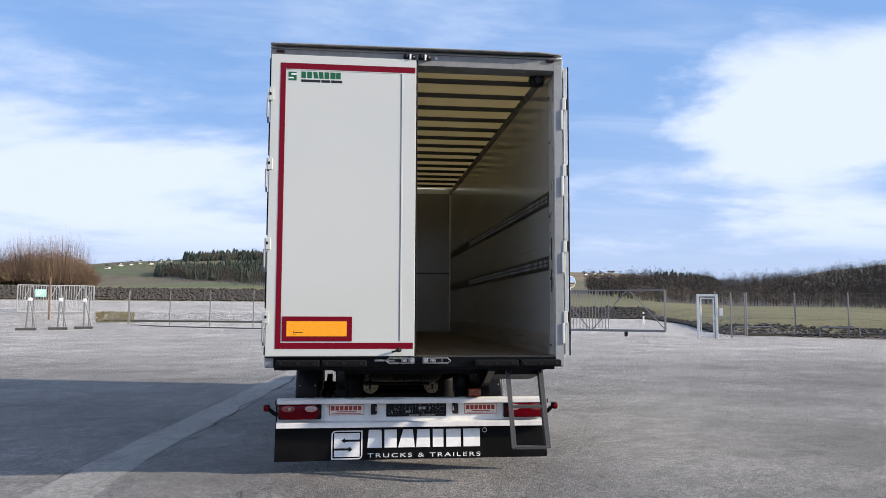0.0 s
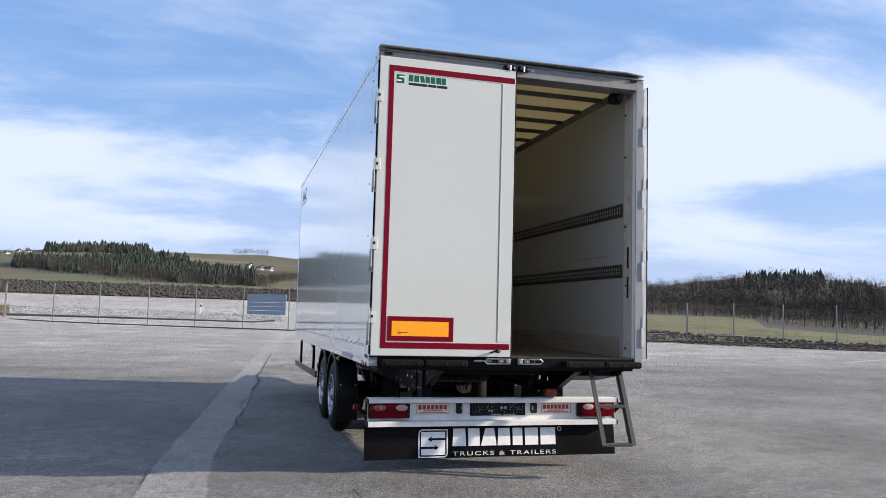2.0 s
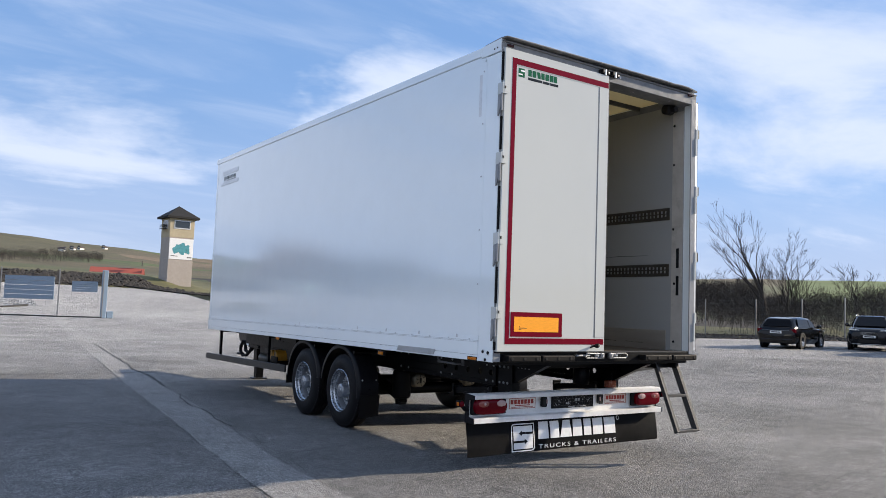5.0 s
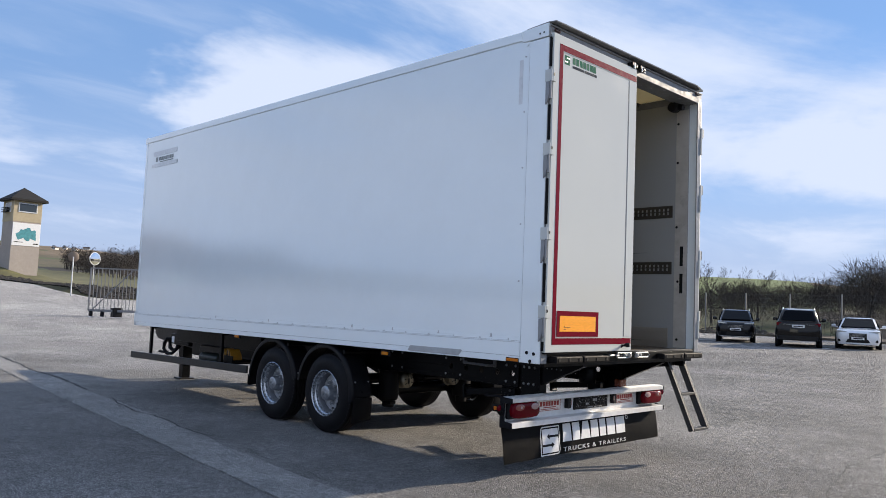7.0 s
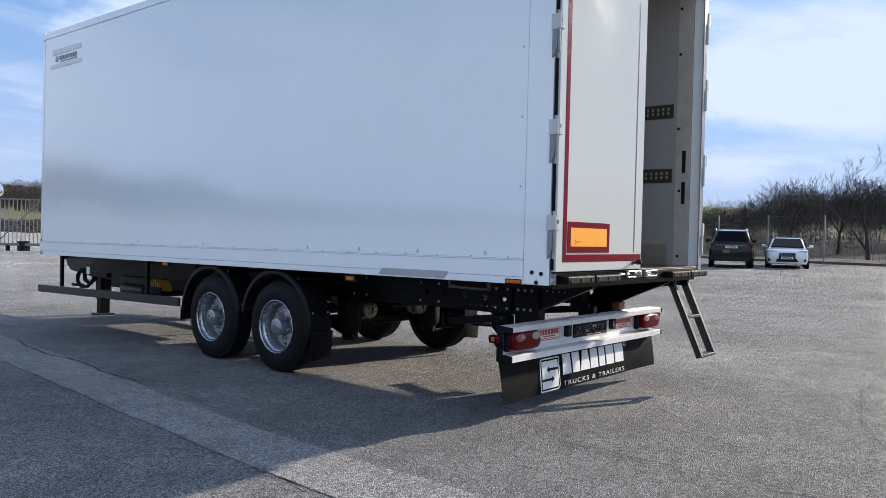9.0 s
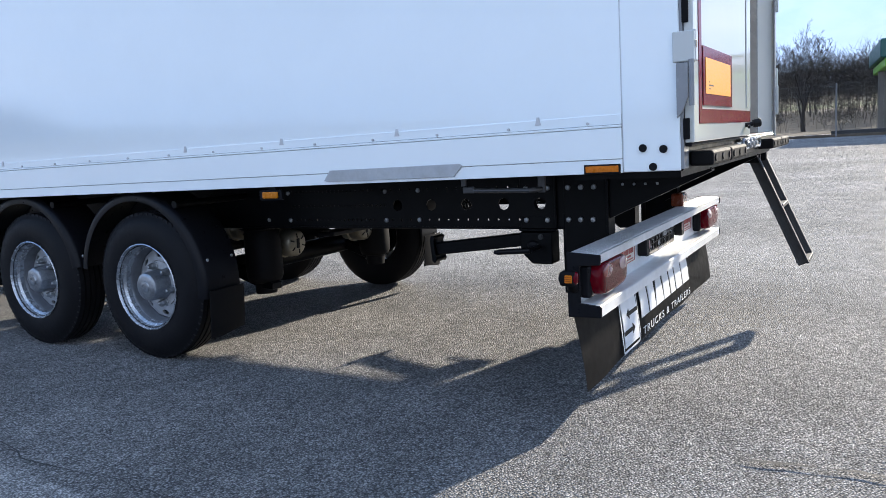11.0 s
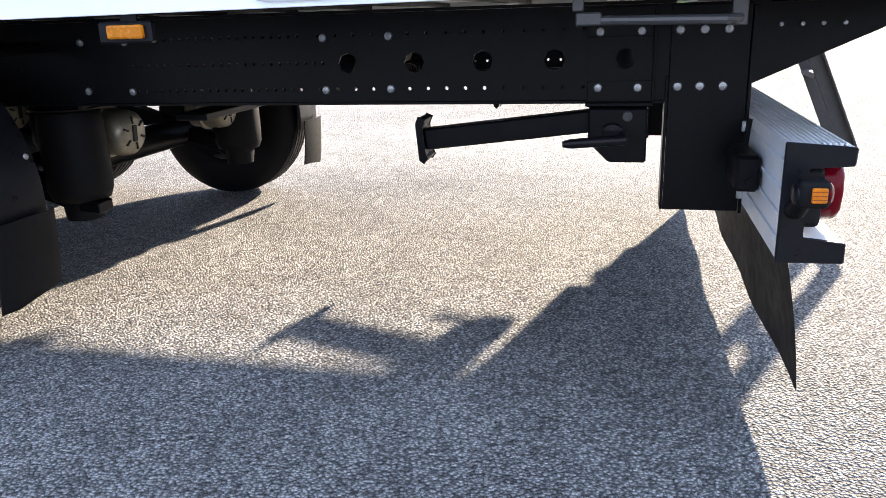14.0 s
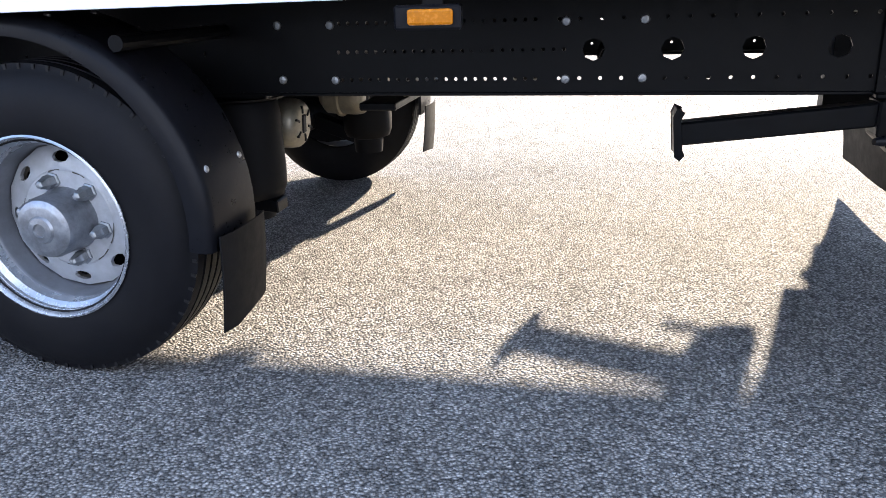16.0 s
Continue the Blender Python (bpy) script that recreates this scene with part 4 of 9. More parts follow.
for y in [YR + 0.4 + 0.42 * i for i in range(18)]: # cross members under the floor
    box(bm, XL + 0.06, XR - 0.06, y, y + 0.04, 0.945 if y < 7 else 0.965, 0.9845)
part("floor_crossmembers", bm, M_BLACK, trailer)
bm = B(); box(bm, XL + 0.05, XR - 0.05, YR + 0.42, YF - 0.06, 0.985, 0.9985)
part("underfloor", bm, M_BLACK, trailer)
for s in (-1, 1):
    xi = XL + 0.060 if s < 0 else XR - 0.060       # inner face of the wall
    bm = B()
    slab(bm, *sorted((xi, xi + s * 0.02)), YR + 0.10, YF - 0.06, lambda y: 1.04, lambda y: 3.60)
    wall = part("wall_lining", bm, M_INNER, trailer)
    for z in (1.80, 2.385):                          # cargo lashing rails
        bm = B()
        box(bm, *sorted((xi, xi - s * 0.006)), YR + 0.27, YF - 0.1, z - 0.003, z + 0.124, 0.001)
        rail = part("lashing_rail", bm, M_RAIL, wall, "dark slotted lashing rail")
        bm = B()
        y = YR + 0.31
        while y < YR + 5.2:
            for dz in (0.030, 0.068):
                box(bm, *sorted((xi - s * 0.0065, xi - s * 0.009)), y, y + 0.017, z + dz, z + dz + 0.026)
            y += 0.05
        tagged(part("rail_slot", bm, M_GALV, rail), kind="stuff")
    bm = B()
    box(bm, *sorted((xi - s * 0.001, xi - s * 0.008)), YR + 0.30, YF - 0.07, 1.042, 1.24, 0.001)
    part("kick_plate", bm, M_KICK, wall, "scuffed aluminium kick plate")
    bm = B()
    box(bm, *sorted((xi - s * 0.001, xi - s * 0.004)), YR + 0.105, YR + 0.24, 1.05, 3.50)
    part("post_lining", bm, M_JAMB, wall)
    bm = B()
    for z in (1.13, 1.72, 2.28, 2.95, 3.36):
        cyl(bm, (xi - s * 0.003, YR + 0.20 + 0.02 * (z > 2), z), (xi - s * 0.008, YR + 0.20 + 0.02 * (z > 2), z), 0.013, n=12)
    part("bolt_heads", bm, M_INK, wall)
    bm = B()
    for z in (1.60, 1.88):
        box(bm, *sorted((xi - s * 0.004, xi - s * 0.006)), YR + 0.145, YR + 0.180, z, z + 0.20, 0.001)
    part("slotted_holes", bm, M_INK, wall)
    # dark cove along the roof
    bm = B(); prism(bm, [(xi, 3.577), (xi, 3.636), (xi - s * 0.032, 3.636), (xi - s * 0.028, 3.622), (xi - s * 0.006, 3.580)], "y", YR + 0.13, YF - 0.06)
    part("roof_cove", bm, M_HEADER, wall)
    bm = B()                                        # long scratches left by pallets
    for z, y0, y1 in ((2.02, YR + 0.55, YR + 2.1), (1.98, YR + 1.9, YR + 2.9), (1.10, YR + 0.6, YR + 1.6), (1.17, YR + 1.3, YR + 2.9)):
        k = 8
        pts = [(y0 + (y1 - y0) * i / k, z + random.uniform(-0.006, 0.006)) for i in range(k + 1)]
        for (ya, za), (yb, zb) in zip(pts, pts[1:]):
            if random.random() < 0.75:
                d = xi - s * (0.0022 if z > 1.5 else 0.0092)
                bm.faces.new([bm.verts.new((d, a, b)) for a, b in ((ya, za), (yb, zb), (yb, zb + random.uniform(0.001, 0.005)), (ya, za + random.uniform(0.001, 0.005)))])
    part("scratches", bm, M_INK, wall)

# roof: translucent skin over dark bows
bm = B()
n = 15
for i in range(n):
    y0 = YR + 0.2 + i * (YF - YR - 0.25) / n
    y1 = YR + 0.2 + (i + 1) * (YF - YR - 0.25) / n
    box(bm, XL + 0.05, XR - 0.05, y0, y1, (high(y0) + high(y1)) / 2 - 0.006, (high(y0) + high(y1)) / 2 - 0.002)
part("roof_skin", bm, M_ROOFIN, trailer, "cream translucent roof skin")
for i in range(1, n):
    y = YR + 0.2 + i * (YF - YR - 0.25) / n
    bm = B(); prism(bm, [(y - 0.030, 3.620), (y - 0.016, 3.582), (y + 0.016, 3.582), (y + 0.030, 3.620)], "x", XL + 0.07, XR - 0.07, 0.003)
    moved(bm, Matrix.Translation((0, 0, high(y) - 3.638)))
    part("roof_bow", bm, M_COVE, trailer)
bm = B(); box(bm, XL + 0.06, XR - 0.06, YF - 0.064, YF - 0.0605, 2.10, 2.125)
part("front_lashing_strap", bm, M_COVE, trailer)

# rear header with its overhanging lip, dented near one end
bm = B(); box(bm, XL + 0.056, XR - 0.056, YR + 0.006, YR + 0.2, 3.545, 3.668, 0.004)
box(bm, XL + 0.001, XR - 0.001, YR + 0.002, YR + 0.012, 3.545, 3.640, 0.002)
box(bm, XL + 0.001, XR - 0.001, YR - 0.010, YR + 0.008, 3.642, 3.654, 0.003)
header = part("rear_header", bm, M_HEADER, trailer, "grey aluminium header")
bm = B()
prof = [(YR - 0.050, 3.668), (YR - 0.053, 3.675), (YR - 0.047, 3.682), (YR + 0.02, 3.690), (YS + 0.03, 3.668), (YS + 0.03, 3.652), (YR + 0.02, 3.672)]
xs = [XL + 0.001, XL + 0.03] + [XL + 0.12 + i * 0.1 for i in range(23)] + [XR - 0.03, XR - 0.001]
rows = []
for x in xs:
    edge = min(x - xs[0], xs[-1] - x)
    drop = 0.008 * max(0.0, 1 - edge / 0.045)
    dent = 0.006 * math.exp(-((x - 1.33) / 0.05) ** 2) - 0.010 * (x - XL) / (XR - XL)
    clip = 0.050 * max(0.0, 1 - edge / 0.10) if x > CX else 0.0       # the far corner is cut off
    rows.append([bm.verts.new((x, y + (dent + clip) * (y < YR), z - drop * (z > 3.675) - dent)) for y, z in prof])
for p, q in zip(rows, rows[1:]):
    for i in range(len(prof)):
        j = (i + 1) % len(prof)
        bm.faces.new((p[i], p[j], q[j], q[i]))
bm.faces.new(rows[0]), bm.faces.new(rows[-1][::-1])
part("roof_lip", bm, M_HEADER, header, "grey weathered roof lip with a dent", smooth=40)
for x in (XL + 0.080, XR - 0.110):
    bm = B(); box(bm, x - 0.036, x + 0.036, YR - 0.016, YR + 0.003, 3.606 + 0.01 * (x > CX), 3.630 + 0.01 * (x > CX), 0.009, 3)
    part("end_outline_lamp", bm, M_DARKLENS, header, "small dark red outline lamp")
for x in (0.425, 0.555):                            # upper lock keepers
    bm = B()
    box(bm, x - 0.055, x + 0.055, YR - 0.022, YR + 0.003, 3.592, 3.630, 0.005)
    box(bm, x - 0.045, x - 0.020, YR - 0.050, YR - 0.022, 3.596, 3.634, 0.006, 2)
    box(bm, x + 0.020, x + 0.048, YR - 0.044, YR - 0.022, 3.590, 3.622, 0.005, 2)
    keeper = part("lock_keeper", bm, M_INK, header, "dark lock keeper")
    bm = B(); cyl(bm, (x, YR - 0.036, 3.582), (x, YR - 0.036, 3.630), 0.010, n=12)
    part("cam_pin", bm, M_GALV, keeper)
    bm = B(); cyl(bm, (x + 0.034, YR - 0.0435, 3.606), (x + 0.034, YR - 0.048, 3.606), 0.006, n=8)
    part("bolt_head", bm, M_GALV, keeper)
bm = B(); cyl(bm, (0.655, YR + 0.003, 3.612), (0.655, YR - 0.006, 3.612), 0.012, n=12)
part("blank_cap", bm, M_GALV, header)

# closed door leaf
DX0, DX1, DZ0, DZ1, DY = -0.746, 0.480, 1.048, 3.585, YR - 0.032
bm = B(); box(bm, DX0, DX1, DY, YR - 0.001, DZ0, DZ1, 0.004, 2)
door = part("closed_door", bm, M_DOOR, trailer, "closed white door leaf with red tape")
bm = B(); box(bm, DX1, DX1 + 0.014, DY + 0.006, YR + 0.02, DZ0, DZ1, 0.003)
part("door_seal", bm, M_RUBBER, door)
bm = B(); box(bm, DX0 - 0.002, DX1, DY + 0.008, YR - 0.002, DZ0 - 0.012, DZ0 - 0.001, 0.002)
part("door_seal", bm, M_RUBBER, door)
T = 0.0022
bm = B(); box(bm, -0.667, -0.623, DY - T, DY - 0.0002, 1.110, 3.513)
part("reflective_tape", bm, M_RED, door, "red reflective tape")
bm = B(); box(bm, -0.6225, DX1 - 0.008, DY - T, DY - 0.0002, 3.463, 3.513)
part("reflective_tape", bm, M_RED, door, "red reflective tape")
bm = B(); box(bm, -0.6225, DX1 - 0.012, DY - T, DY - 0.0002, 1.110, 1.160)
part("reflective_tape", bm, M_RED, door, "red reflective tape")
bm = B()
box(bm, 0.357, 0.369, DY - 0.0035, DY - 0.0002, 1.175, 3.452, 0.001)
box(bm, 0.369, DX1 - 0.004, DY - 0.0018, DY - 0.0002, 1.175, 3.452)
box(bm, -0.6225, 0.369, DY - 0.0030, DY - 0.0002, 3.4535, 3.4585, 0.001)
part("door_trim", bm, M_DOOR, door)
bm = B(); box(bm, 0.346, 0.3565, DY - 0.0012, DY - 0.0002, 1.175, 3.452)
part("trim_groove", bm, M_HEADER, door)
bm = B(); box(bm, -0.612, -0.040, DY - 0.005, DY - T - 0.0002, 1.172, 1.376, 0.001)
plate = part("rear_marking_plate", bm, M_RED, door, "long-vehicle marking plate, orange in a red border")
bm = B(); box(bm, -0.575, -0.083, DY - 0.0065, DY - 0.0051, 1.213, 1.337)
part("plate_field", bm, M_ORANGE, plate, "orange field")
bm = B()
box(bm, -0.520, -0.512, DY - 0.0072, DY - 0.0066, 1.252, 1.258)
box(bm, -0.522, -0.440, DY - 0.0072, DY - 0.0066, 1.241, 1.246)
box(bm, -0.522, -0.497, DY - 0.0072, DY - 0.0066, 1.229, 1.233)
part("plate_print", bm, M_INK, plate)
# sticker on the door: a square mark, a word and an address as plain bars
LX, LZ = -0.602, 3.362
bm = B(); box(bm, LX, LX + 0.068, DY - 0.0012, DY - 0.0002, LZ, LZ + 0.075, 0.0)
mark = part("sticker_mark", bm, M_GREEN, door, "green square mark")
bm = B()
for z0, x0, x1 in ((0.049, 0.024, 0.068), (0.017, 0.0, 0.044)):
    box(bm, LX + x0, LX + x1, DY - 0.0018, DY - 0.0013, LZ + z0, LZ + z0 + 0.012)
part("mark_lines", bm, M_PRINTWHITE, mark)
bm = B()
for i, (w, sl) in enumerate(((0.034, 0), (0.036, 0), (0.040, 0.01), (0.036, 0.004), (0.034, 0), (0.038, 0), (0.034, 0))):
    x0 = LX + 0.107 + i * 0.0486
    w *= 1.14
    prism(bm, [(x0 + sl, LZ + 0.024), (x0 + w, LZ + 0.024), (x0 + w - sl, LZ + 0.080), (x0, LZ + 0.080)], "y", DY - 0.0012, DY - 0.0002)
part("sticker_bars", bm, M_GREEN, door, "row of green bars")
bm = B()
for i, w in enumerate((0.16, 0.075, 0.095)):
    x0 = LX + 0.107 + (0, 0.168, 0.250)[i]
    box(bm, x0, x0 + w, DY - 0.0012, DY - 0.0002, LZ - 0.010, LZ + 0.012)
part("sticker_bars", bm, M_STICKINK, door, "thin black bars")
bm = B()                                            # grip bolt at the door's foot
cyl(bm, (0.33, DY, 1.095), (0.345, DY - 0.035, 1.100), 0.010, n=10)
lathe(bm, [(0, 0), (0.017, 0.0), (0.019, 0.008), (0.019, 0.03), (0.014, 0.036), (0, 0.036)], axes_to((0.345, DY - 0.03, 1.1), (0.36, DY - 0.08, 1.108))[0], 14)
cyl(bm, (0.325, DY - 0.018, 1.092), (0.29, DY - 0.022, 1.085), 0.006, n=8)
part("door_stop", bm, M_INK, door)


def hinge(x, z, s, parent):
    """A white plate hinge: leaf on the door, strap round the post's edge, and a pin."""
    bm = B()
    box(bm, *sorted((x, x + s * 0.040)), DY - 0.010, DY - 0.0005, z - 0.055, z + 0.045, 0.003)
    box(bm, *sorted((x - s * 0.014, x + s * 0.002)), DY - 0.008, YR + 0.03, z - 0.057, z + 0.042, 0.003)
    h = part("hinge", bm, M_DOOR, parent)
    bm = B()
    cyl(bm, (x - s * 0.012, DY + 0.002, z - 0.20), (x - s * 0.012, DY + 0.002, z - 0.05), 0.009, n=10)
    prism(bm, [(YR + 0.000, z - 0.22), (YR + 0.018, z - 0.24), (YR + 0.018, z - 0.06), (YR - 0.02, z - 0.06), (YR - 0.02, z - 0.17)], "x", *sorted((x - s * 0.020, x - s * 0.004)), 0.002)
    part("hinge_arm", bm, M_POSTFACE, h)
    bm = B(); box(bm, *sorted((x + s * 0.002, x + s * 0.020)), DY - 0.0115, DY - 0.0095, z - 0.012, z + 0.012, 0.001)
    part("hinge_slot", bm, M_INK, h)


for z in (3.24, 2.65, 1.98, 1.37):
    hinge(XL - 0.002, z, 1, door)
bm = B()                                            # side seal strips between the hinges
for z0, z1 in ((2.72, 3.0), (2.05, 2.41), (1.44, 1.74), (1.06, 1.13), (3.31, 3.55)):
    box(bm, XL - 0.003, XL + 0.010, YR - 0.018, YR + 0.002, z0, z1, 0.002)
part("edge_seal", bm, M_RUBBER, door)

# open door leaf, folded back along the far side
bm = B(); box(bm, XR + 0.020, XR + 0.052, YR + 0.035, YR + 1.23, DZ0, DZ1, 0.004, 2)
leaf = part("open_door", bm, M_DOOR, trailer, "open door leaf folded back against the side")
bm = B(); box(bm, XR + 0.0525, XR + 0.066, YR + 0.03, YR + 0.05, DZ0, DZ1 + 0.01, 0.003)
part("door_seal", bm, M_RUBBER, leaf)
bm = B(); box(bm, XR + 0.021, XR + 0.05, YR + 0.023, YR + 0.034, DZ0 + 0.002, DZ1 - 0.002, 0.003)
part("door_edge", bm, M_ALU, leaf)
for z in (3.24, 2.65, 1.98, 1.37):
    bm = B()
    box(bm, XR - 0.004, XR + 0.030, YR - 0.006, YR + 0.022, z - 0.045, z + 0.06, 0.004)
    box(bm, XR - 0.018, XR + 0.004, YR - 0.012, YR + 0.014, z - 0.22, z - 0.045, 0.004)
    h = part("hinge", bm, M_DOOR, leaf)
    bm = B(); box(bm, XR + 0.026, XR + 0.050, YR - 0.002, YR + 0.022, z - 0.035, z + 0.055, 0.002)
    part("hinge_slot", bm, M_INK, h)

# rear sill with rubber buffers and two toggle latches
bm = B()
box(bm, XL + 0.01, XR - 0.01, YR + 0.005, YR + 0.06, 0.955, 1.036, 0.004)
box(bm, XL + 0.08, XR - 0.08, YR + 0.03, YR + 0.42, 0.93, 1.0)
sill = part("rear_sill", bm, M_BLACK, trailer)
for x0, x1 in ((-0.655, -0.30), (-0.285, 0.085), (0.985, 1.36), (1.375, 1.73)):
    bm = B(); box(bm, x0, x1, YR - 0.075, YR + 0.006, 0.965, 1.018, 0.010, 2)
    buf = part("rubber_buffer", bm, M_RUBBER, sill)
    bm = B()
    for k in (0.12, 0.5, 0.88):
        cyl(bm, (x0 + (x1 - x0) * k, YR - 0.074, 0.992), (x0 + (x1 - x0) * k, YR - 0.079, 0.992), 0.013, n=12)
    part("buffer_bolts", bm, M_INK, buf)
bm = B(); box(bm, 0.51, XR - 0.08, YR + 0.008, YR + 0.10, 1.0365, 1.046, 0.002)
part("sill_edge", bm, M_ZINC, sill, "worn steel edge of the cargo floor")
for x0, d in ((0.47, -1), (0.56, 1)):
    bm = B()
    box(bm, *sorted((x0, x0 + d * 0.16)), YR - 0.018, YR + 0.006, 0.985, 1.035, 0.006)
    box(bm, *sorted((x0 - d * 0.012, x0 + d * 0.035)), YR - 0.045, YR - 0.016, 0.985, 1.038, 0.010, 2)
    tube(bm, [(x0 + d * 0.02, YR - 0.03, 1.030), (x0 + d * 0.20, YR - 0.034, 1.032), (x0 + d * 0.225, YR - 0.034, 1.010), (x0 + d * 0.20, YR - 0.034, 0.990), (x0 + d * 0.02, YR - 0.03, 0.990)], 0.007, 8)
    box(bm, *sorted((x0 + d * 0.05, x0 + d * 0.10)), YR - 0.040, YR - 0.018, 0.998, 1.024, 0.006)
    latch = part("toggle_latch", bm, M_CHROME, sill, "bright steel toggle latch")
    # black plates on the flat latch face stand in for shaded hollows
    bm = B()
    box(bm, *sorted((x0 + d * 0.040, x0 + d * 0.150)), YR - 0.0195, YR - 0.0178, 0.993, 1.027)
    box(bm, *sorted((x0 + d * 0.108, x0 + d * 0.150)), YR - 0.030, YR - 0.0196, 1.000, 1.010, 0.002)
    part("painted_recess", bm, M_INK, latch)
    bm = B()
    cyl(bm, (x0 + d * 0.012, YR - 0.045, 1.012), (x0 + d * 0.012, YR - 0.052, 1.012), 0.010, n=12)
    part("latch_pin", bm, M_GALV, latch)
    bm = B()
    cyl(bm, (x0 + d * 0.075, YR - 0.040, 1.011), (x0 + d * 0.075, YR - 0.046, 1.011), 0.007, n=10)
    part("latch_pin", bm, M_GALV, latch)
bm = B(); cyl(bm, (0.15, YR - 0.02, 1.012), (0.31, YR - 0.02, 1.012), 0.010, n=8)
part("latch_lever", bm, M_CHROME, sill, "steel latch lever")

# rear view camera under the header
bm = B()
box(bm, 1.59, 1.66, YR + 0.16, YR + 0.24, 3.535, 3.60, 0.006)
cyl(bm, (1.625, YR + 0.20, 3.50), (1.625, YR + 0.20, 3.55), 0.012, n=8)
lathe(bm, [(0, 0), (0.040, 0.0), (0.052, 0.012), (0.055, 0.05), (0.05, 0.10), (0.035, 0.125), (0, 0.125)], axes_to((1.525, YR + 0.2, 3.505), (1.645, YR + 0.2, 3.505))[0], 18)
cyl(bm, (1.585, YR + 0.17, 3.505), (1.585, YR + 0.10, 3.492), 0.034, 0.03, n=14)
part("camera_housing", bm, M_INK, trailer, "black camera housing")

# worn sticker high on the side near the front: two smudged bands and a row of bars
bm = B()
for z0, z1, y0, y1 in ((3.40, 3.465, 13.02, 13.78), (3.235, 3.285, 12.99, 13.82)):
    box(bm, XL - 0.0012, XL + 0.003, y0, y1, z0, z1)
part("side_sticker_bars", bm, M_GHOST, trailer, "grey ghost bands of a removed sticker")
bm = B()
for i in range(7):
    y0 = 13.13 + 0.069 * i
    box(bm, XL - 0.0014, XL + 0.003, y0, y0 + 0.052, 3.325, 3.375)
box(bm, XL - 0.0014, XL + 0.003, 13.635, 13.70, 3.315, 3.38)
box(bm, XL - 0.0014, XL + 0.003, 13.13, 13.56, 3.298, 3.312)
part("side_sticker_bars", bm, M_WORNINK, trailer, "row of worn grey-green bars")

# ---- trailer: chassis ----
def holed_band(quads, y0, y1, z0, z1, holes):
    """One band of a pierced plate: each hole sits in a cell of its own. Appends (outer ring, inner ring) pairs of (y, z)."""
    holes = sorted(holes)
    cuts = [y0] + [(a[0] + b[0]) / 2 for a, b in zip(holes, holes[1:])] + [y1]
    for (yc, zc, r), a, b in zip(holes, cuts, cuts[1:]):
        outer = [(b, z1), (yc, z1), (a, z1), (a, zc), (a, z0), (yc, z0), (b, z0), (b, zc)]
        ang = [45, 90, 135, 180, 225, 270, 315, 0]
        inner = [(yc + r * math.cos(radians(k)), zc + r * math.sin(radians(k))) for k in ang]
        quads.append((outer, inner))


def pierced(bm, quads, x0, x1):
    for outer, inner in quads:
        lay = []
        for x in (x0, x1):
            o = [bm.verts.new((x, *p)) for p in outer]
            i = [bm.verts.new((x, *p)) for p in inner]
            for k in range(8):
                j = (k + 1) % 8
                q = (o[k], o[j], i[j], i[k])
                bm.faces.new(q if x == x0 else q[::-1])
            lay.append(i)
        for k in range(8):
            j = (k + 1) % 8
            bm.faces.new((lay[0][k], lay[0][j], lay[1][j], lay[1][k]))


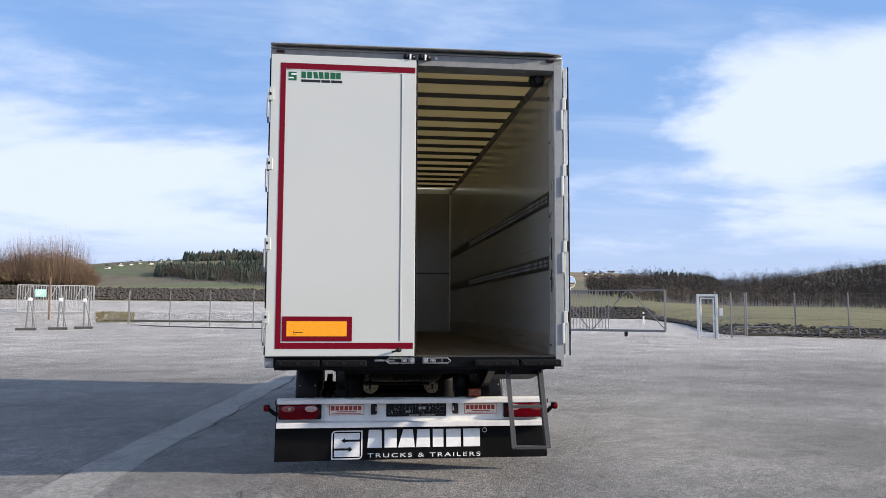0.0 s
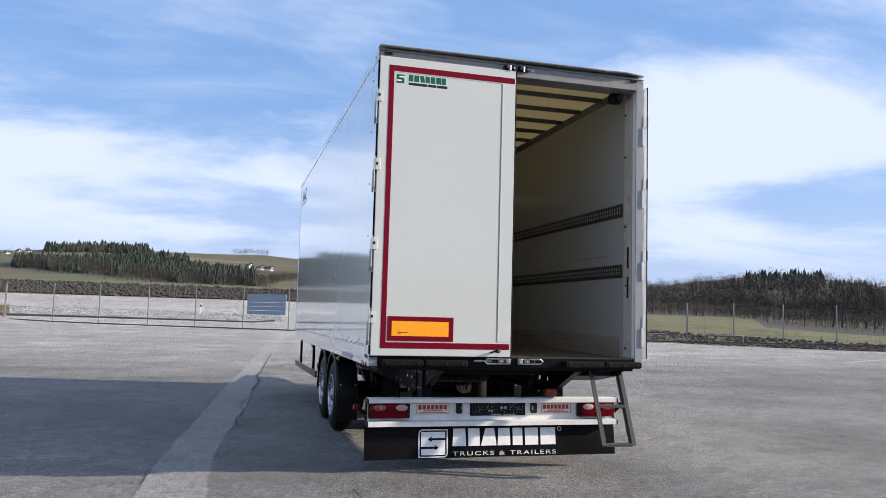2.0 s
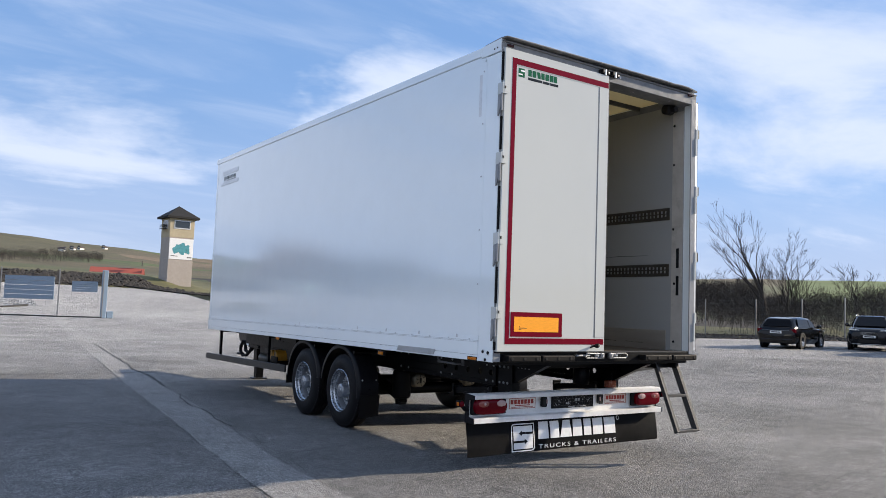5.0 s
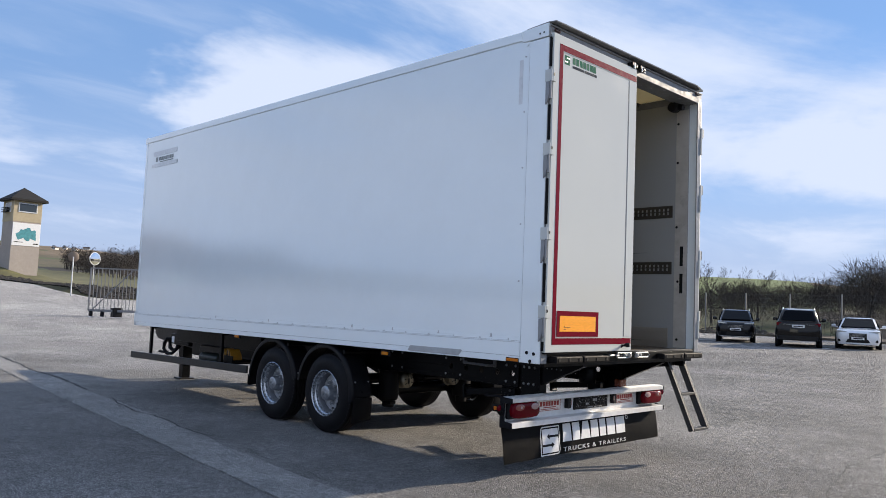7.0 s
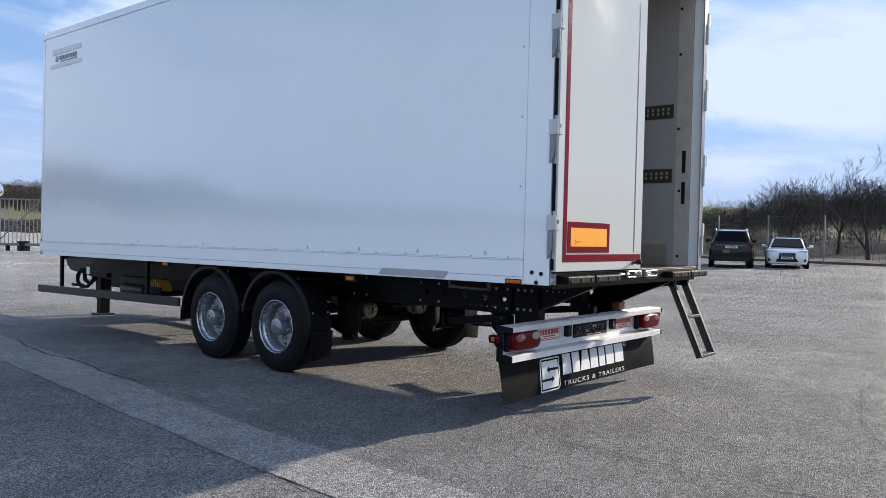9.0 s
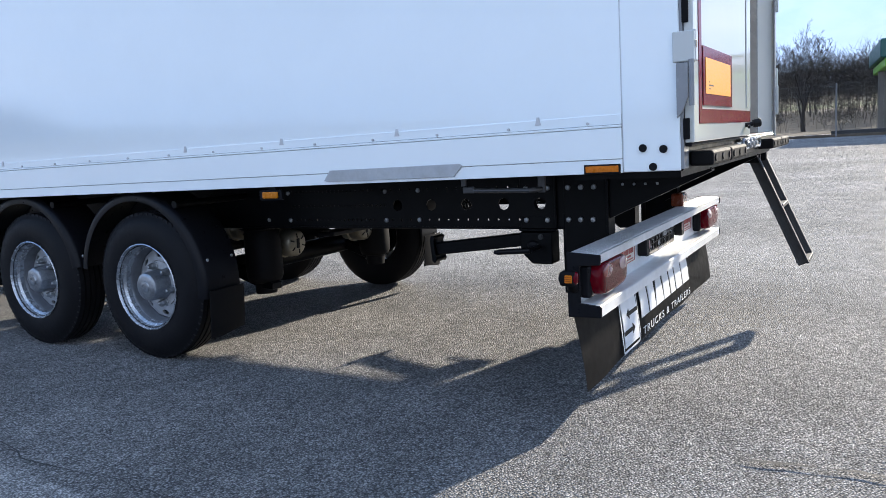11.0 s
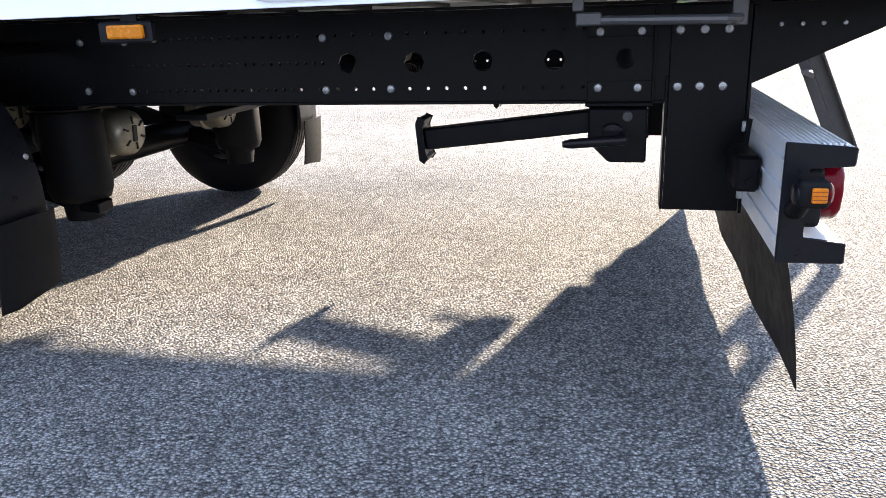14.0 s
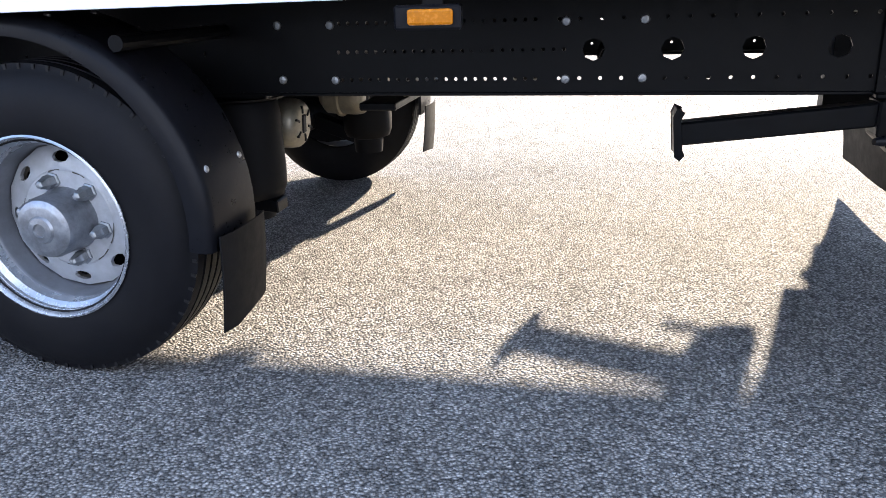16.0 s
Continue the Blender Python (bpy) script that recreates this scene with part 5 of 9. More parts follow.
RAIL_OUT = -0.158
rails = []
for s in (-1, 1):
    def rx(d):
        return RAIL_OUT + d if s < 0 else mirror_x(RAIL_OUT + d)
    quads = []
    dense = [8.14 + 0.0272 * i for i in range(22)]
    sparse = [7.315 + 0.0545 * i for i in range(15)]
    front = [9.1 + 0.2 * i for i in range(24)]
    mid = [(7.20, 0.797, 0.029), (7.393, 0.797, 0.029), (7.592, 0.797, 0.029), (7.789, 0.797, 0.029), (7.988, 0.797, 0.029)]
    holed_band(quads, 7.08, 13.9, 0.840, 0.935, [(y, 0.876, 0.0055) for y in sparse + dense + front])
    holed_band(quads, 7.08, 13.9, 0.760, 0.840, mid + [(y, 0.799, 0.0055) for y in [8.065 + 0.0272 * i for i in range(24)] + front])
    holed_band(quads, 7.08, 13.9, 0.688, 0.760, [(y, 0.7235, 0.0055) for y in sparse + dense + front])
    bm = B()
    pierced(bm, quads, *sorted((rx(0.0), rx(0.008))))
    box(bm, *sorted((rx(0.0), rx(0.075))), 7.08, 13.9, 0.678, 0.6875, 0.002)
    box(bm, *sorted((rx(0.0), rx(0.075))), 7.08, 13.9, 0.9355, 0.944)
    prism(bm, [(7.079, 0.935), (7.079, 0.69), (6.965, 0.69), (6.885, 0.735), (6.455, 0.927), (6.455, 0.935)], "x", *sorted((rx(0.001), rx(0.008))))
    prism(bm, [(6.965, 0.69), (6.885, 0.735), (6.455, 0.927), (6.455, 0.919), (6.885, 0.727), (6.965, 0.682)], "x", *sorted((rx(0.001), rx(0.06))))
    rail = part("chassis_rail", bm, M_BLACK, trailer, "black pierced chassis rail")
    rails.append(rail)
    bm = B()
    lathe(bm, [(0, -0.004), (0.0125, -0.004), (0.0125, 0.003), (0.010, 0.007), (0, 0.0085)], I4, 8)
    bmesh.ops.recalc_face_normals(bm, faces=bm.faces[:])
    bolt_me = bpy.data.meshes.new("bolt"); bm.to_mesh(bolt_me); bm.free(); bolt_me.materials.append(M_BOLT)
    turn = Euler((0, -math.pi / 2 if s < 0 else math.pi / 2, 0)).to_matrix().to_4x4()
    for y, z, d in ((8.866, 0.875, 0), (8.863, 0.725, 0), (8.704, 0.723, 0), (8.71, 0.873, 0), (8.06, 0.870, 0), (8.06, 0.722, 0), (7.861, 0.871, 0), (7.861, 0.7235, 0),
                    (7.272, 0.868, -0.012), (7.165, 0.868, -0.012), (7.274, 0.722, -0.012), (7.170, 0.722, -0.012),
                    (7.068, 0.868, -0.012), (7.008, 0.868, -0.012), (6.948, 0.868, -0.012), (7.068, 0.724, -0.012), (7.012, 0.724, -0.012), (6.955, 0.724, -0.012),
                    (10.05, 0.875, 0), (10.05, 0.725, 0), (9.85, 0.875, 0), (9.85, 0.725, 0)):
        shared("bolt", bolt_me, rail, Matrix.Translation((rx(d), y, z)) @ turn)
    # half-size pale bolt heads stand in for daylight through four gusset holes
    for y in (6.823, 6.773, 6.724, 6.674):
        shared("bolt", bolt_me, rail, Matrix.Translation((rx(-0.001), y, 0.875)) @ turn @ Matrix.Scale(0.5, 4))
    # tall bumper bracket: a folded plate
    bm = B()
    box(bm, *sorted((rx(-0.011), rx(-0.003))), 6.893, 7.090, 0.388, 0.930, 0.0015)
    box(bm, *sorted((rx(-0.020), rx(0.075))), 6.884, 6.8925, 0.384, 0.925, 0.0015)
    box(bm, *sorted((rx(-0.011), rx(0.07))), 7.0905, 7.098, 0.388, 0.75, 0.0015)
    brk = part("bumper_bracket", bm, M_BLACK, trailer)
    bm = B()
    for z in (0.62, 0.44):
        cyl(bm, (rx(-0.019), 6.884, z), (rx(-0.019), 6.872, z), 0.009, n=6)
        box(bm, *sorted((rx(-0.026), rx(-0.018))), 6.880, 6.900, z - 0.014, z + 0.014, 0.002)
    part("bracket_bolts", bm, M_GALV, brk)
    bm = B(); box(bm, *sorted((rx(-0.30), rx(-0.10))), 6.891, 6.945, 0.505, 0.590, 0.008)
    cyl(bm, (rx(-0.301), 6.915, 0.53), (rx(-0.312), 6.915, 0.53), 0.010, n=6)
    part("bumper_arm", bm, M_BLACK, brk)
    # drop leg with its locking block, folded up along the rail
    bm = B()
    plate_q = []
    holed_band(plate_q, 7.130, 7.302, 0.740, 0.855, [(7.206, 0.797, 0.029)])
    pierced(bm, plate_q, *sorted((rx(-0.011), rx(-0.002))))
    box(bm, *sorted((rx(-0.011), rx(-0.002))), 7.130, 7.302, 0.683, 0.7398, 0.001)
    box(bm, *sorted((rx(-0.011), rx(-0.002))), 7.130, 7.302, 0.8552, 0.930, 0.001)
    box(bm, *sorted((rx(-0.035), rx(-0.002))), 7.126, 7.306, 0.672, 0.686, 0.004)
    box(bm, *sorted((rx(-0.018), rx(-0.011))), 7.126, 7.134, 0.684, 0.930, 0.002)
    prism(bm, [(7.141, 0.524), (7.240, 0.524), (7.297, 0.580), (7.297, 0.671), (7.141, 0.671)], "x", *sorted((rx(-0.045), rx(0.05))), 0.005)
    leg = part("leg_mount", bm, M_BLACK, trailer, "black drop leg folded up under the rail")
    bm = B()
    m = Matrix.Translation((rx(0.0), 7.30, 0.632)) @ Euler((radians(-6.4), 0, 0)).to_matrix().to_4x4()
    box(bm, -0.030, 0.030, -0.02, 0.462, -0.030, 0.030, 0.005, 1, m)
    part("leg_tube", bm, M_BLACK, leg)
    bm = B()
    prism(bm, [(0.457, -0.052), (0.468, -0.064), (0.479, -0.054), (0.476, 0.050), (0.466, 0.068), (0.450, 0.058), (0.461, 0.04), (0.461, -0.04)], "x", -0.05, 0.05, 0.002, 1, m)
    part("leg_foot", bm, M_BLACK, leg)
    bm = B()
    cyl(bm, (rx(-0.044), 7.193, 0.649), (rx(-0.048), 7.193, 0.649), 0.013, n=18)
    cyl(bm, (rx(-0.052), 7.193, 0.649), (rx(-0.058), 7.193, 0.649), 0.010, n=6)
    part("pivot_bolt", bm, M_ZINC, leg)
    bm = B(); lathe(bm, [(0, 0), (0.008, 0), (0.0125, 0.02), (0.0135, 0.16), (0, 0.16)], axes_to((rx(-0.21), 7.352, 0.600), (rx(-0.16), 7.19, 0.604))[0], 12)
    cyl(bm, (rx(-0.06), 7.20, 0.604), (rx(-0.16), 7.20, 0.604), 0.011, n=10)
    part("lock_lever", bm, M_PLASTIC, leg)
    bm = B(); lathe(bm, [(0, 0), (0.028, 0), (0.030, 0.004), (0.022, 0.010), (0, 0.012)], Matrix.Translation((rx(-0.044), 7.232, 0.612)) @ turn @ Matrix.Diagonal((0.7, 1, 1, 1)), 16)
    part("lock_boss", bm, M_PLASTIC, leg)
    # round bar handle under the body's edge
    bm = B()
    hx = XL + 0.05 if s < 0 else XR - 0.05
    tube(bm, [(hx, 7.27, 0.902), (hx, 7.02, 0.898), (hx + s * -0.012, 7.005, 0.899), (hx - s * 0.05, 6.99, 0.90)], 0.0095, 10)
    han = part("bar_handle", bm, M_ZINC, trailer, "dull zinc round bar")
    bm = B(); box(bm, *sorted((hx - s * 0.004, hx + s * 0.010)), 7.255, 7.305, 0.892, 0.918, 0.003)
    box(bm, *sorted((hx - s * 0.004, hx + s * 0.008)), 7.29, 7.312, 0.92, 0.955, 0.002)
    box(bm, *sorted((hx - s * 0.06, hx - s * 0.045)), 6.975, 7.005, 0.885, 0.955, 0.002)
    part("handle_bracket", bm, M_ZINC, han)

# cross members, axles, suspension
for y, z0, z1 in ((6.95, 0.855, 0.90), (7.22, 0.86, 0.90), (8.30, 0.78, 0.90), (8.85, 0.74, 0.92), (9.95, 0.74, 0.92), (11.2, 0.74, 0.92), (12.6, 0.74, 0.92)):
    bm = B(); box(bm, RAIL_OUT + 0.009, mirror_x(RAIL_OUT + 0.009), y - 0.035, y + 0.035, z0, z1, 0.006)
    part("cross_member", bm, M_BLACK, trailer)
AXLES = (9.315, 10.335)
WZ = 0.419
for y in AXLES:
    bm = B()
    cyl(bm, (-0.40, y, WZ), (mirror_x(-0.40), y, WZ), 0.066, n=20)
    for x in (-0.345, mirror_x(-0.345)):
        cyl(bm, (x - 0.035, y, WZ), (x + 0.035, y, WZ), 0.165, n=28)
    axle = part("axle", bm, M_BLACK, trailer, smooth=40)
    for x in (-0.045, mirror_x(-0.045)):
        bm = B()
        prism(bm, [(y + 0.60, 0.60), (y + 0.56, 0.66), (y + 0.1, 0.50), (y - 0.28, 0.36), (y - 0.36, 0.34), (y - 0.36, 0.30), (y - 0.25, 0.31), (y + 0.1, 0.43), (y + 0.5, 0.56)], "x", x - 0.04, x + 0.04, 0.004)
        part("trailing_arm", bm, M_BLACK, axle)
        bm = B(); box(bm, x - 0.055, x + 0.055, y + 0.50, y + 0.66, 0.52, 0.69, 0.006)
        part("hanger_bracket", bm, M_BLACK, axle)
        bm = B()
        lathe(bm, [(0, 0.272), (0.062, 0.272), (0.066, 0.315), (0.066, 0.335), (0.096, 0.345), (0.108, 0.375), (0.110, 0.43), (0.108, 0.60), (0.102, 0.645), (0.09, 0.655), (0, 0.655)], Matrix.Translation((x + 0.02 * (1 if x < CX else -1), y - (0.255 if x < CX else 0.31), 0)), 28)
        bag = part("air_spring", bm, M_RUBBER, axle, "black rubber air spring", smooth=50)
        bm = B()
        lathe(bm, [(0, 0.656), (0.125, 0.656), (0.128, 0.662), (0, 0.664)], Matrix.Translation((x + 0.02 * (1 if x < CX else -1), y - (0.255 if x < CX else 0.31), 0)), 28)
        box(bm, x - 0.075, x + 0.09, y - 0.375, y - 0.195, 0.664, 0.690, 0.003)
        part("spring_plate", bm, M_BLACK, bag)
# spring brake chambers of the rear axle
for x, y, z in ((0.160, 8.945, 0.545), (0.885, 8.948, 0.545), (0.160, 10.05, 0.545), (0.885, 10.07, 0.535)):
    bm = B()
    lathe(bm, [(0, 0), (0.052, 0.0), (0.070, 0.006), (0.080, 0.018), (0.085, 0.05), (0.086, 0.10), (0.096, 0.105), (0.096, 0.118), (0.086, 0.122), (0.086, 0.17), (0.055, 0.20), (0, 0.205)], axes_to((x, y, z), (x + 0.01, y + 0.2, z + 0.01))[0], 26)
    ch = part("brake_chamber", bm, M_BRASSY, trailer, "dull yellowish brake chamber", smooth=35)
    bm = B()
    m = axes_to((x, y - 0.0005, z), (x + 0.01, y + 0.2, z + 0.01))[0]
    box(bm, -0.012, 0.012, -0.030, 0.030, -0.005, 0.004, 0.003, 1, m)
    for k in range(6):
        a = radians(60 * k + 20)
        box(bm, 0.035, 0.062, -0.004, 0.004, -0.004, 0.012, 0.002, 1, m @ Euler((0, 0, a)).to_matrix().to_4x4())
    part("chamber_slot", bm, M_INK, ch)
    bm = B()
    tube(bm, [(x + 0.05, y + 0.12, z + 0.07), (x + 0.07, y + 0.12, z + 0.15), (x + 0.16, y + 0.2, z + 0.2), (x + 0.22, y + 0.4, z + 0.22)], 0.008, 8)
    part("air_hose", bm, M_RUBBER, ch)
# air tanks, valves and hoses between the rails
bm = B(); lathe(bm, [(0, 0), (0.07, 0.01), (0.125, 0.04), (0.14, 0.08), (0.14, 0.72), (0.125, 0.76), (0.07, 0.79), (0, 0.80)], Matrix.Translation((0, 0.45, -0.05)) @ axes_to((0.12, 7.75, 0.86), (0.92, 7.75, 0.86))[0], 24)
part("air_tank", bm, M_BLACK, trailer, smooth=40)
bm = B()                                            # coiled air line between the rails
tube(bm, [(0.36 + 0.0045 * k, 7.95 + 0.035 * math.cos(k * 0.8), 0.735 + 0.035 * math.sin(k * 0.8)) for k in range(80)], 0.006, 6)
part("coiled_hose", bm, M_PLASTIC, trailer, "coiled black air line", smooth=60)
bm = B(); lathe(bm, [(0, 0), (0.04, 0.01), (0.065, 0.03), (0.072, 0.05), (0.072, 0.50), (0.065, 0.53), (0, 0.56)], axes_to((-0.32, 12.74, 0.53), (-0.32, 12.18, 0.53))[0], 24)
part("air_tank", bm, M_TANK, trailer, "dark green air tank", smooth=40)
bm = B(); lathe(bm, [(0, 0), (0.08, 0.0), (0.085, 0.01), (0.085, 0.13), (0.075, 0.16), (0, 0.165)], Matrix.Translation((0.99, 7.2, 0.665)), 22)
part("valve_canister", bm, M_PLASTIC, trailer, smooth=40)
bm = B()
for k in range(4):
    x0 = 0.22 + 0.13 * k
    tube(bm, [(x0, 7.30, 0.94), (x0 + 0.03, 7.25, 0.89), (x0 + 0.08, 7.28, 0.875), (x0 + 0.13, 7.26, 0.90), (x0 + 0.15, 7.3, 0.945)], 0.007, 7)
part("air_hose", bm, M_RUBBER, trailer)
bm = B(); box(bm, 0.08, 0.82, 8.60, 8.72, 0.60, 0.625, 0.004)
part("stabiliser_bar", bm, M_BLACK, trailer)


# wheels
def rim_map(cx, cy, cz, s):
    """A frame whose z axis points outwards along the wheel's axle."""
    return Matrix.Translation((cx, cy, cz)) @ Euler((0, -math.pi / 2 if s < 0 else math.pi / 2, 0)).to_matrix().to_4x4()


def wheel(y, s):
    xo = -0.680 if s < 0 else mirror_x(-0.680)
    m = rim_map(xo, y, WZ, s)
    R = 0.408
    bm = B()
    prof = [(0.222, -0.010), (0.240, -0.002), (0.262, 0.002), (0.300, 0.004), (0.335, 0.000), (0.362, -0.010), (0.384, -0.024), (0.394, -0.032)]
    tread = []
    for k in range(5):                                   # grooves round the tread
        a = -0.034 - k * 0.0345
        tread += [(R - 0.004 * (k in (0,)), a), (R - 0.004 * (k == 4), a - 0.024), (R - 0.012, a - 0.026), (R - 0.012, a - 0.0325)]
    prof += tread[:-2] + [(0.394, -0.206), (0.362, -0.228), (0.300, -0.240), (0.240, -0.236), (0.222, -0.228)]
    lathe(bm, prof, m, 64)
    tyre = part("wheel", bm, M_TYRE, trailer, "black tyre on a silver steel rim", smooth=28)
    bm = B()                                             # small sipes on the shoulder
    for k in range(64):
        a = 2 * math.pi * k / 64
        box(bm, -0.004, 0.004, R - 0.018, R - 0.0045, -0.040, -0.029, 0, 1, m @ Euler((0, 0, a)).to_matrix().to_4x4())
    tagged(part("shoulder_tread", bm, M_INK, tyre), kind="stuff")
    bm = B()
    lathe(bm, [(0.224, -0.020), (0.237, -0.004), (0.239, 0.003), (0.234, 0.006), (0.229, 0.000), (0.226, -0.010), (0.224, -0.030), (0.217, -0.038), (0.212, -0.042), (0.209, -0.056), (0.207, -0.066)], m, 56)
    part("rim", bm, M_RIM, tyre, smooth=30)
    # well kept darker than the rim: recess shade put into its colour
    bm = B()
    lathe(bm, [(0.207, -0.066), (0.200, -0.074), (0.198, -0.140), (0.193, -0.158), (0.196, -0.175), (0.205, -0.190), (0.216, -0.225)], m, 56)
    part("rim_well", bm, M_WELL, tyre, "rim well with its shade put into the dark paint", smooth=50)
    # disc with eight hand holes
    bm = B()
    nh = 8
    for k in range(nh):
        a0, ac, a1 = (2 * math.pi * (k + d) / nh for d in (-0.5, 0.0, 0.5))
        ri, rc, ro = 0.132, 0.163, 0.196
        zz = {ri: -0.086, rc: -0.094, ro: -0.110}

        def pt(r, a, z=None):
            zc = z if z is not None else -0.086 - 0.024 * ((r - ri) / (ro - ri)) ** 1.5 if r > ri else -0.086
            return m @ Vector((r * math.cos(a), r * math.sin(a), zc))
        outer = [(ro, a1), (ro, ac), (ro, a0), (rc, a0), (ri, a0), (ri, ac), (ri, a1), (rc, a1)]
        angs = [45, 90, 135, 180, 225, 270, 315, 0]
        inner = [(rc + 0.015 * math.sin(radians(q)), ac + 0.025 / rc * math.cos(radians(q))) for q in angs]
        o = [bm.verts.new(pt(*p)) for p in outer]
        i = [bm.verts.new(pt(*p)) for p in inner]
        back = [bm.verts.new(pt(*p) + m.to_3x3() @ Vector((0, 0, -0.012))) for p in inner]
        for q in range(8):
            j = (q + 1) % 8
            bm.faces.new((o[q], o[j], i[j], i[q]))
            bm.faces.new((i[q], i[j], back[j], back[q]))
    lathe(bm, [(0.132, -0.086), (0.128, -0.083), (0.085, -0.083), (0.083, -0.088)], m, 40)
    bmesh.ops.remove_doubles(bm, verts=bm.verts[:], dist=0.0004)
    moved(bm, Matrix.Translation(m.to_3x3() @ Vector((0, 0, -0.017))))
    disc = part("wheel_disc", bm, M_DISC, tyre, "silver disc with hand holes and chipped paint", smooth=35)
    for k in range(7):                                   # chipped paint round the bolt circle
        bm = B()
        a0 = 0.9 * k + 0.35 * math.sin(k * 2.3)
        n_ = 4 + k % 3
        q_ = [[bm.verts.new(m @ Vector((r_ * math.cos(a0 + 0.09 * j), r_ * math.sin(a0 + 0.09 * j), -0.0993))) for r_ in (0.1285 + 0.0012 * math.sin(j * 2.0 + k), 0.1315)] for j in range(n_)]
        for u_, v_ in zip(q_, q_[1:]):
            bm.faces.new((u_[0], u_[1], v_[1], v_[0]))
        part("paint_chip", bm, M_RAIL, disc)
    bm = B()
    lathe(bm, [(0.086, -0.140), (0.086, -0.090), (0.082, -0.082), (0.080, -0.022), (0.074, -0.004), (0.062, 0.002), (0.057, 0.003), (0.036, 0.005), (0.032, 0.011), (0.018, 0.013), (0.016, 0.007), (0, 0.007)], m, 8 if y > 10 else 36)
    part("hub_cap", bm, M_HUB, tyre, "grey cast hub cap", smooth=30)
    for k in range(6):
        a = 2 * math.pi * (k + 0.25) / 6
        bm = B()
        mm = m @ Euler((0, 0, a)).to_matrix().to_4x4() @ Matrix.Translation((0.1045, 0, -0.101))
        lathe(bm, [(0.0235, 0), (0.0235, 0.006), (0.0185, 0.008), (0.0185, 0.030), (0.0150, 0.036), (0.0110, 0.052), (0.006, 0.056), (0, 0.057)], mm, 6)
        part("wheel_nut", bm, M_BOLT, disc)
    bm = B(); lathe(bm, [(0.05, -0.165), (0.185, -0.165), (0.188, -0.22), (0.05, -0.22)], m, 32)
    part("brake_drum", bm, M_BLACK, tyre)
    return tyre


def fender(y, s, rear):
    xo = -0.684 if s < 0 else mirror_x(-0.684)
    R = 0.503
    y, ZF = y + 0.037, WZ + 0.021
    prof = [(0.000, R - 0.055), (0.000, R - 0.030), (0.006, R - 0.012), (0.018, R - 0.002), (0.034, R + 0.002), (0.245, R + 0.002), (0.250, R - 0.010), (0.246, R - 0.010), (0.242, R - 0.003), (0.036, R - 0.003), (0.022, R - 0.007), (0.011, R - 0.016), (0.005, R - 0.032), (0.004, R - 0.055)]
    bm = B()
    n = 30
    a0, a1 = (-8, 172) if rear else (8, 178)
    rows = []
    for k in range(n + 1):
        a = radians(a0 + (a1 - a0) * k / n)
        rows.append([bm.verts.new((xo - s * d, y - r * math.cos(a) * (0.985 if math.cos(a) > 0 else 1.0), ZF + r * math.sin(a))) for d, r in prof])
    for p, q in zip(rows, rows[1:]):
        for i in range(len(prof)):
            j = (i + 1) % len(prof)
            bm.faces.new((p[i], p[j], q[j], q[i]))
    bm.faces.new(rows[0]), bm.faces.new(rows[-1][::-1])
    f = part("mudguard", bm, M_PLASTIC, trailer, "black plastic mudguard", smooth=50)
    bm = B()
    for a in (15, 75, 105, 160):
        r = R + 0.002
        for d in (0.05, 0.22):
            p = Vector((xo - s * d, y - r * math.cos(radians(a)) * (0.985 if a < 90 else 1.0), ZF + r * math.sin(radians(a))))
            out = Vector((0, -math.cos(radians(a)), math.sin(radians(a))))
            lathe(bm, [(0, 0.005), (0.007, 0.004), (0.009, 0.0), (0.009, -0.002)], axes_to(p, p + out * 0.1)[0], 10)
    part("mudguard_rivets", bm, M_GALV, f)
    bm = B()                                              # tube that carries the mudguard
    for a in ((53,) if rear else (55, 122)):
        p = Vector((xo - s * 0.012, y - (R + 0.028) * math.cos(radians(a)), ZF + (R + 0.028) * math.sin(radians(a))))
        cyl(bm, p, (RAIL_OUT if s < 0 else mirror_x(RAIL_OUT), p.y, p.z), 0.019, n=14)
    part("mudguard_tube", bm, M_BLACK, f)
    if rear:
        bm = B()                                          # hanging flap behind the wheel
        k = 8
        vs = []
        for i in range(k + 1):
            z = 0.415 - 0.232 * i / k
            yy = y - 0.516 - 0.006 * math.sin(i / k * 2.4) + 0.024 * i / k
            vs.append([bm.verts.new((xo - s * d, yy + e, z - 0.02 * (d < 0.1) * i / k)) for d, e in ((0.012, 0.0), (0.06, -0.012), (0.20, -0.014), (0.248, -0.004), (0.248, 0.000), (0.20, -0.010), (0.06, -0.008), (0.012, 0.004))])
        for p, q in zip(vs, vs[1:]):
            for i in range(8):
                j = (i + 1) % 8
                bm.faces.new((p[i], p[j], q[j], q[i]))
        bm.faces.new(vs[0]), bm.faces.new(vs[-1][::-1])
        part("mud_flap", bm, M_RUBBER, f, "rubber mud flap", smooth=60)
    else:
        bm = B(); box(bm, *sorted((xo - s * 0.002, xo - s * 0.246)), y + 0.494, y + 0.502, 0.345, ZF + 0.03, 0.003)
        part("mud_flap", bm, M_RUBBER, f, "rubber mud flap")
    return f


for s in (-1, 1):
    for y in AXLES:
        wheel(y, s)
        fender(y, s, y < 10)

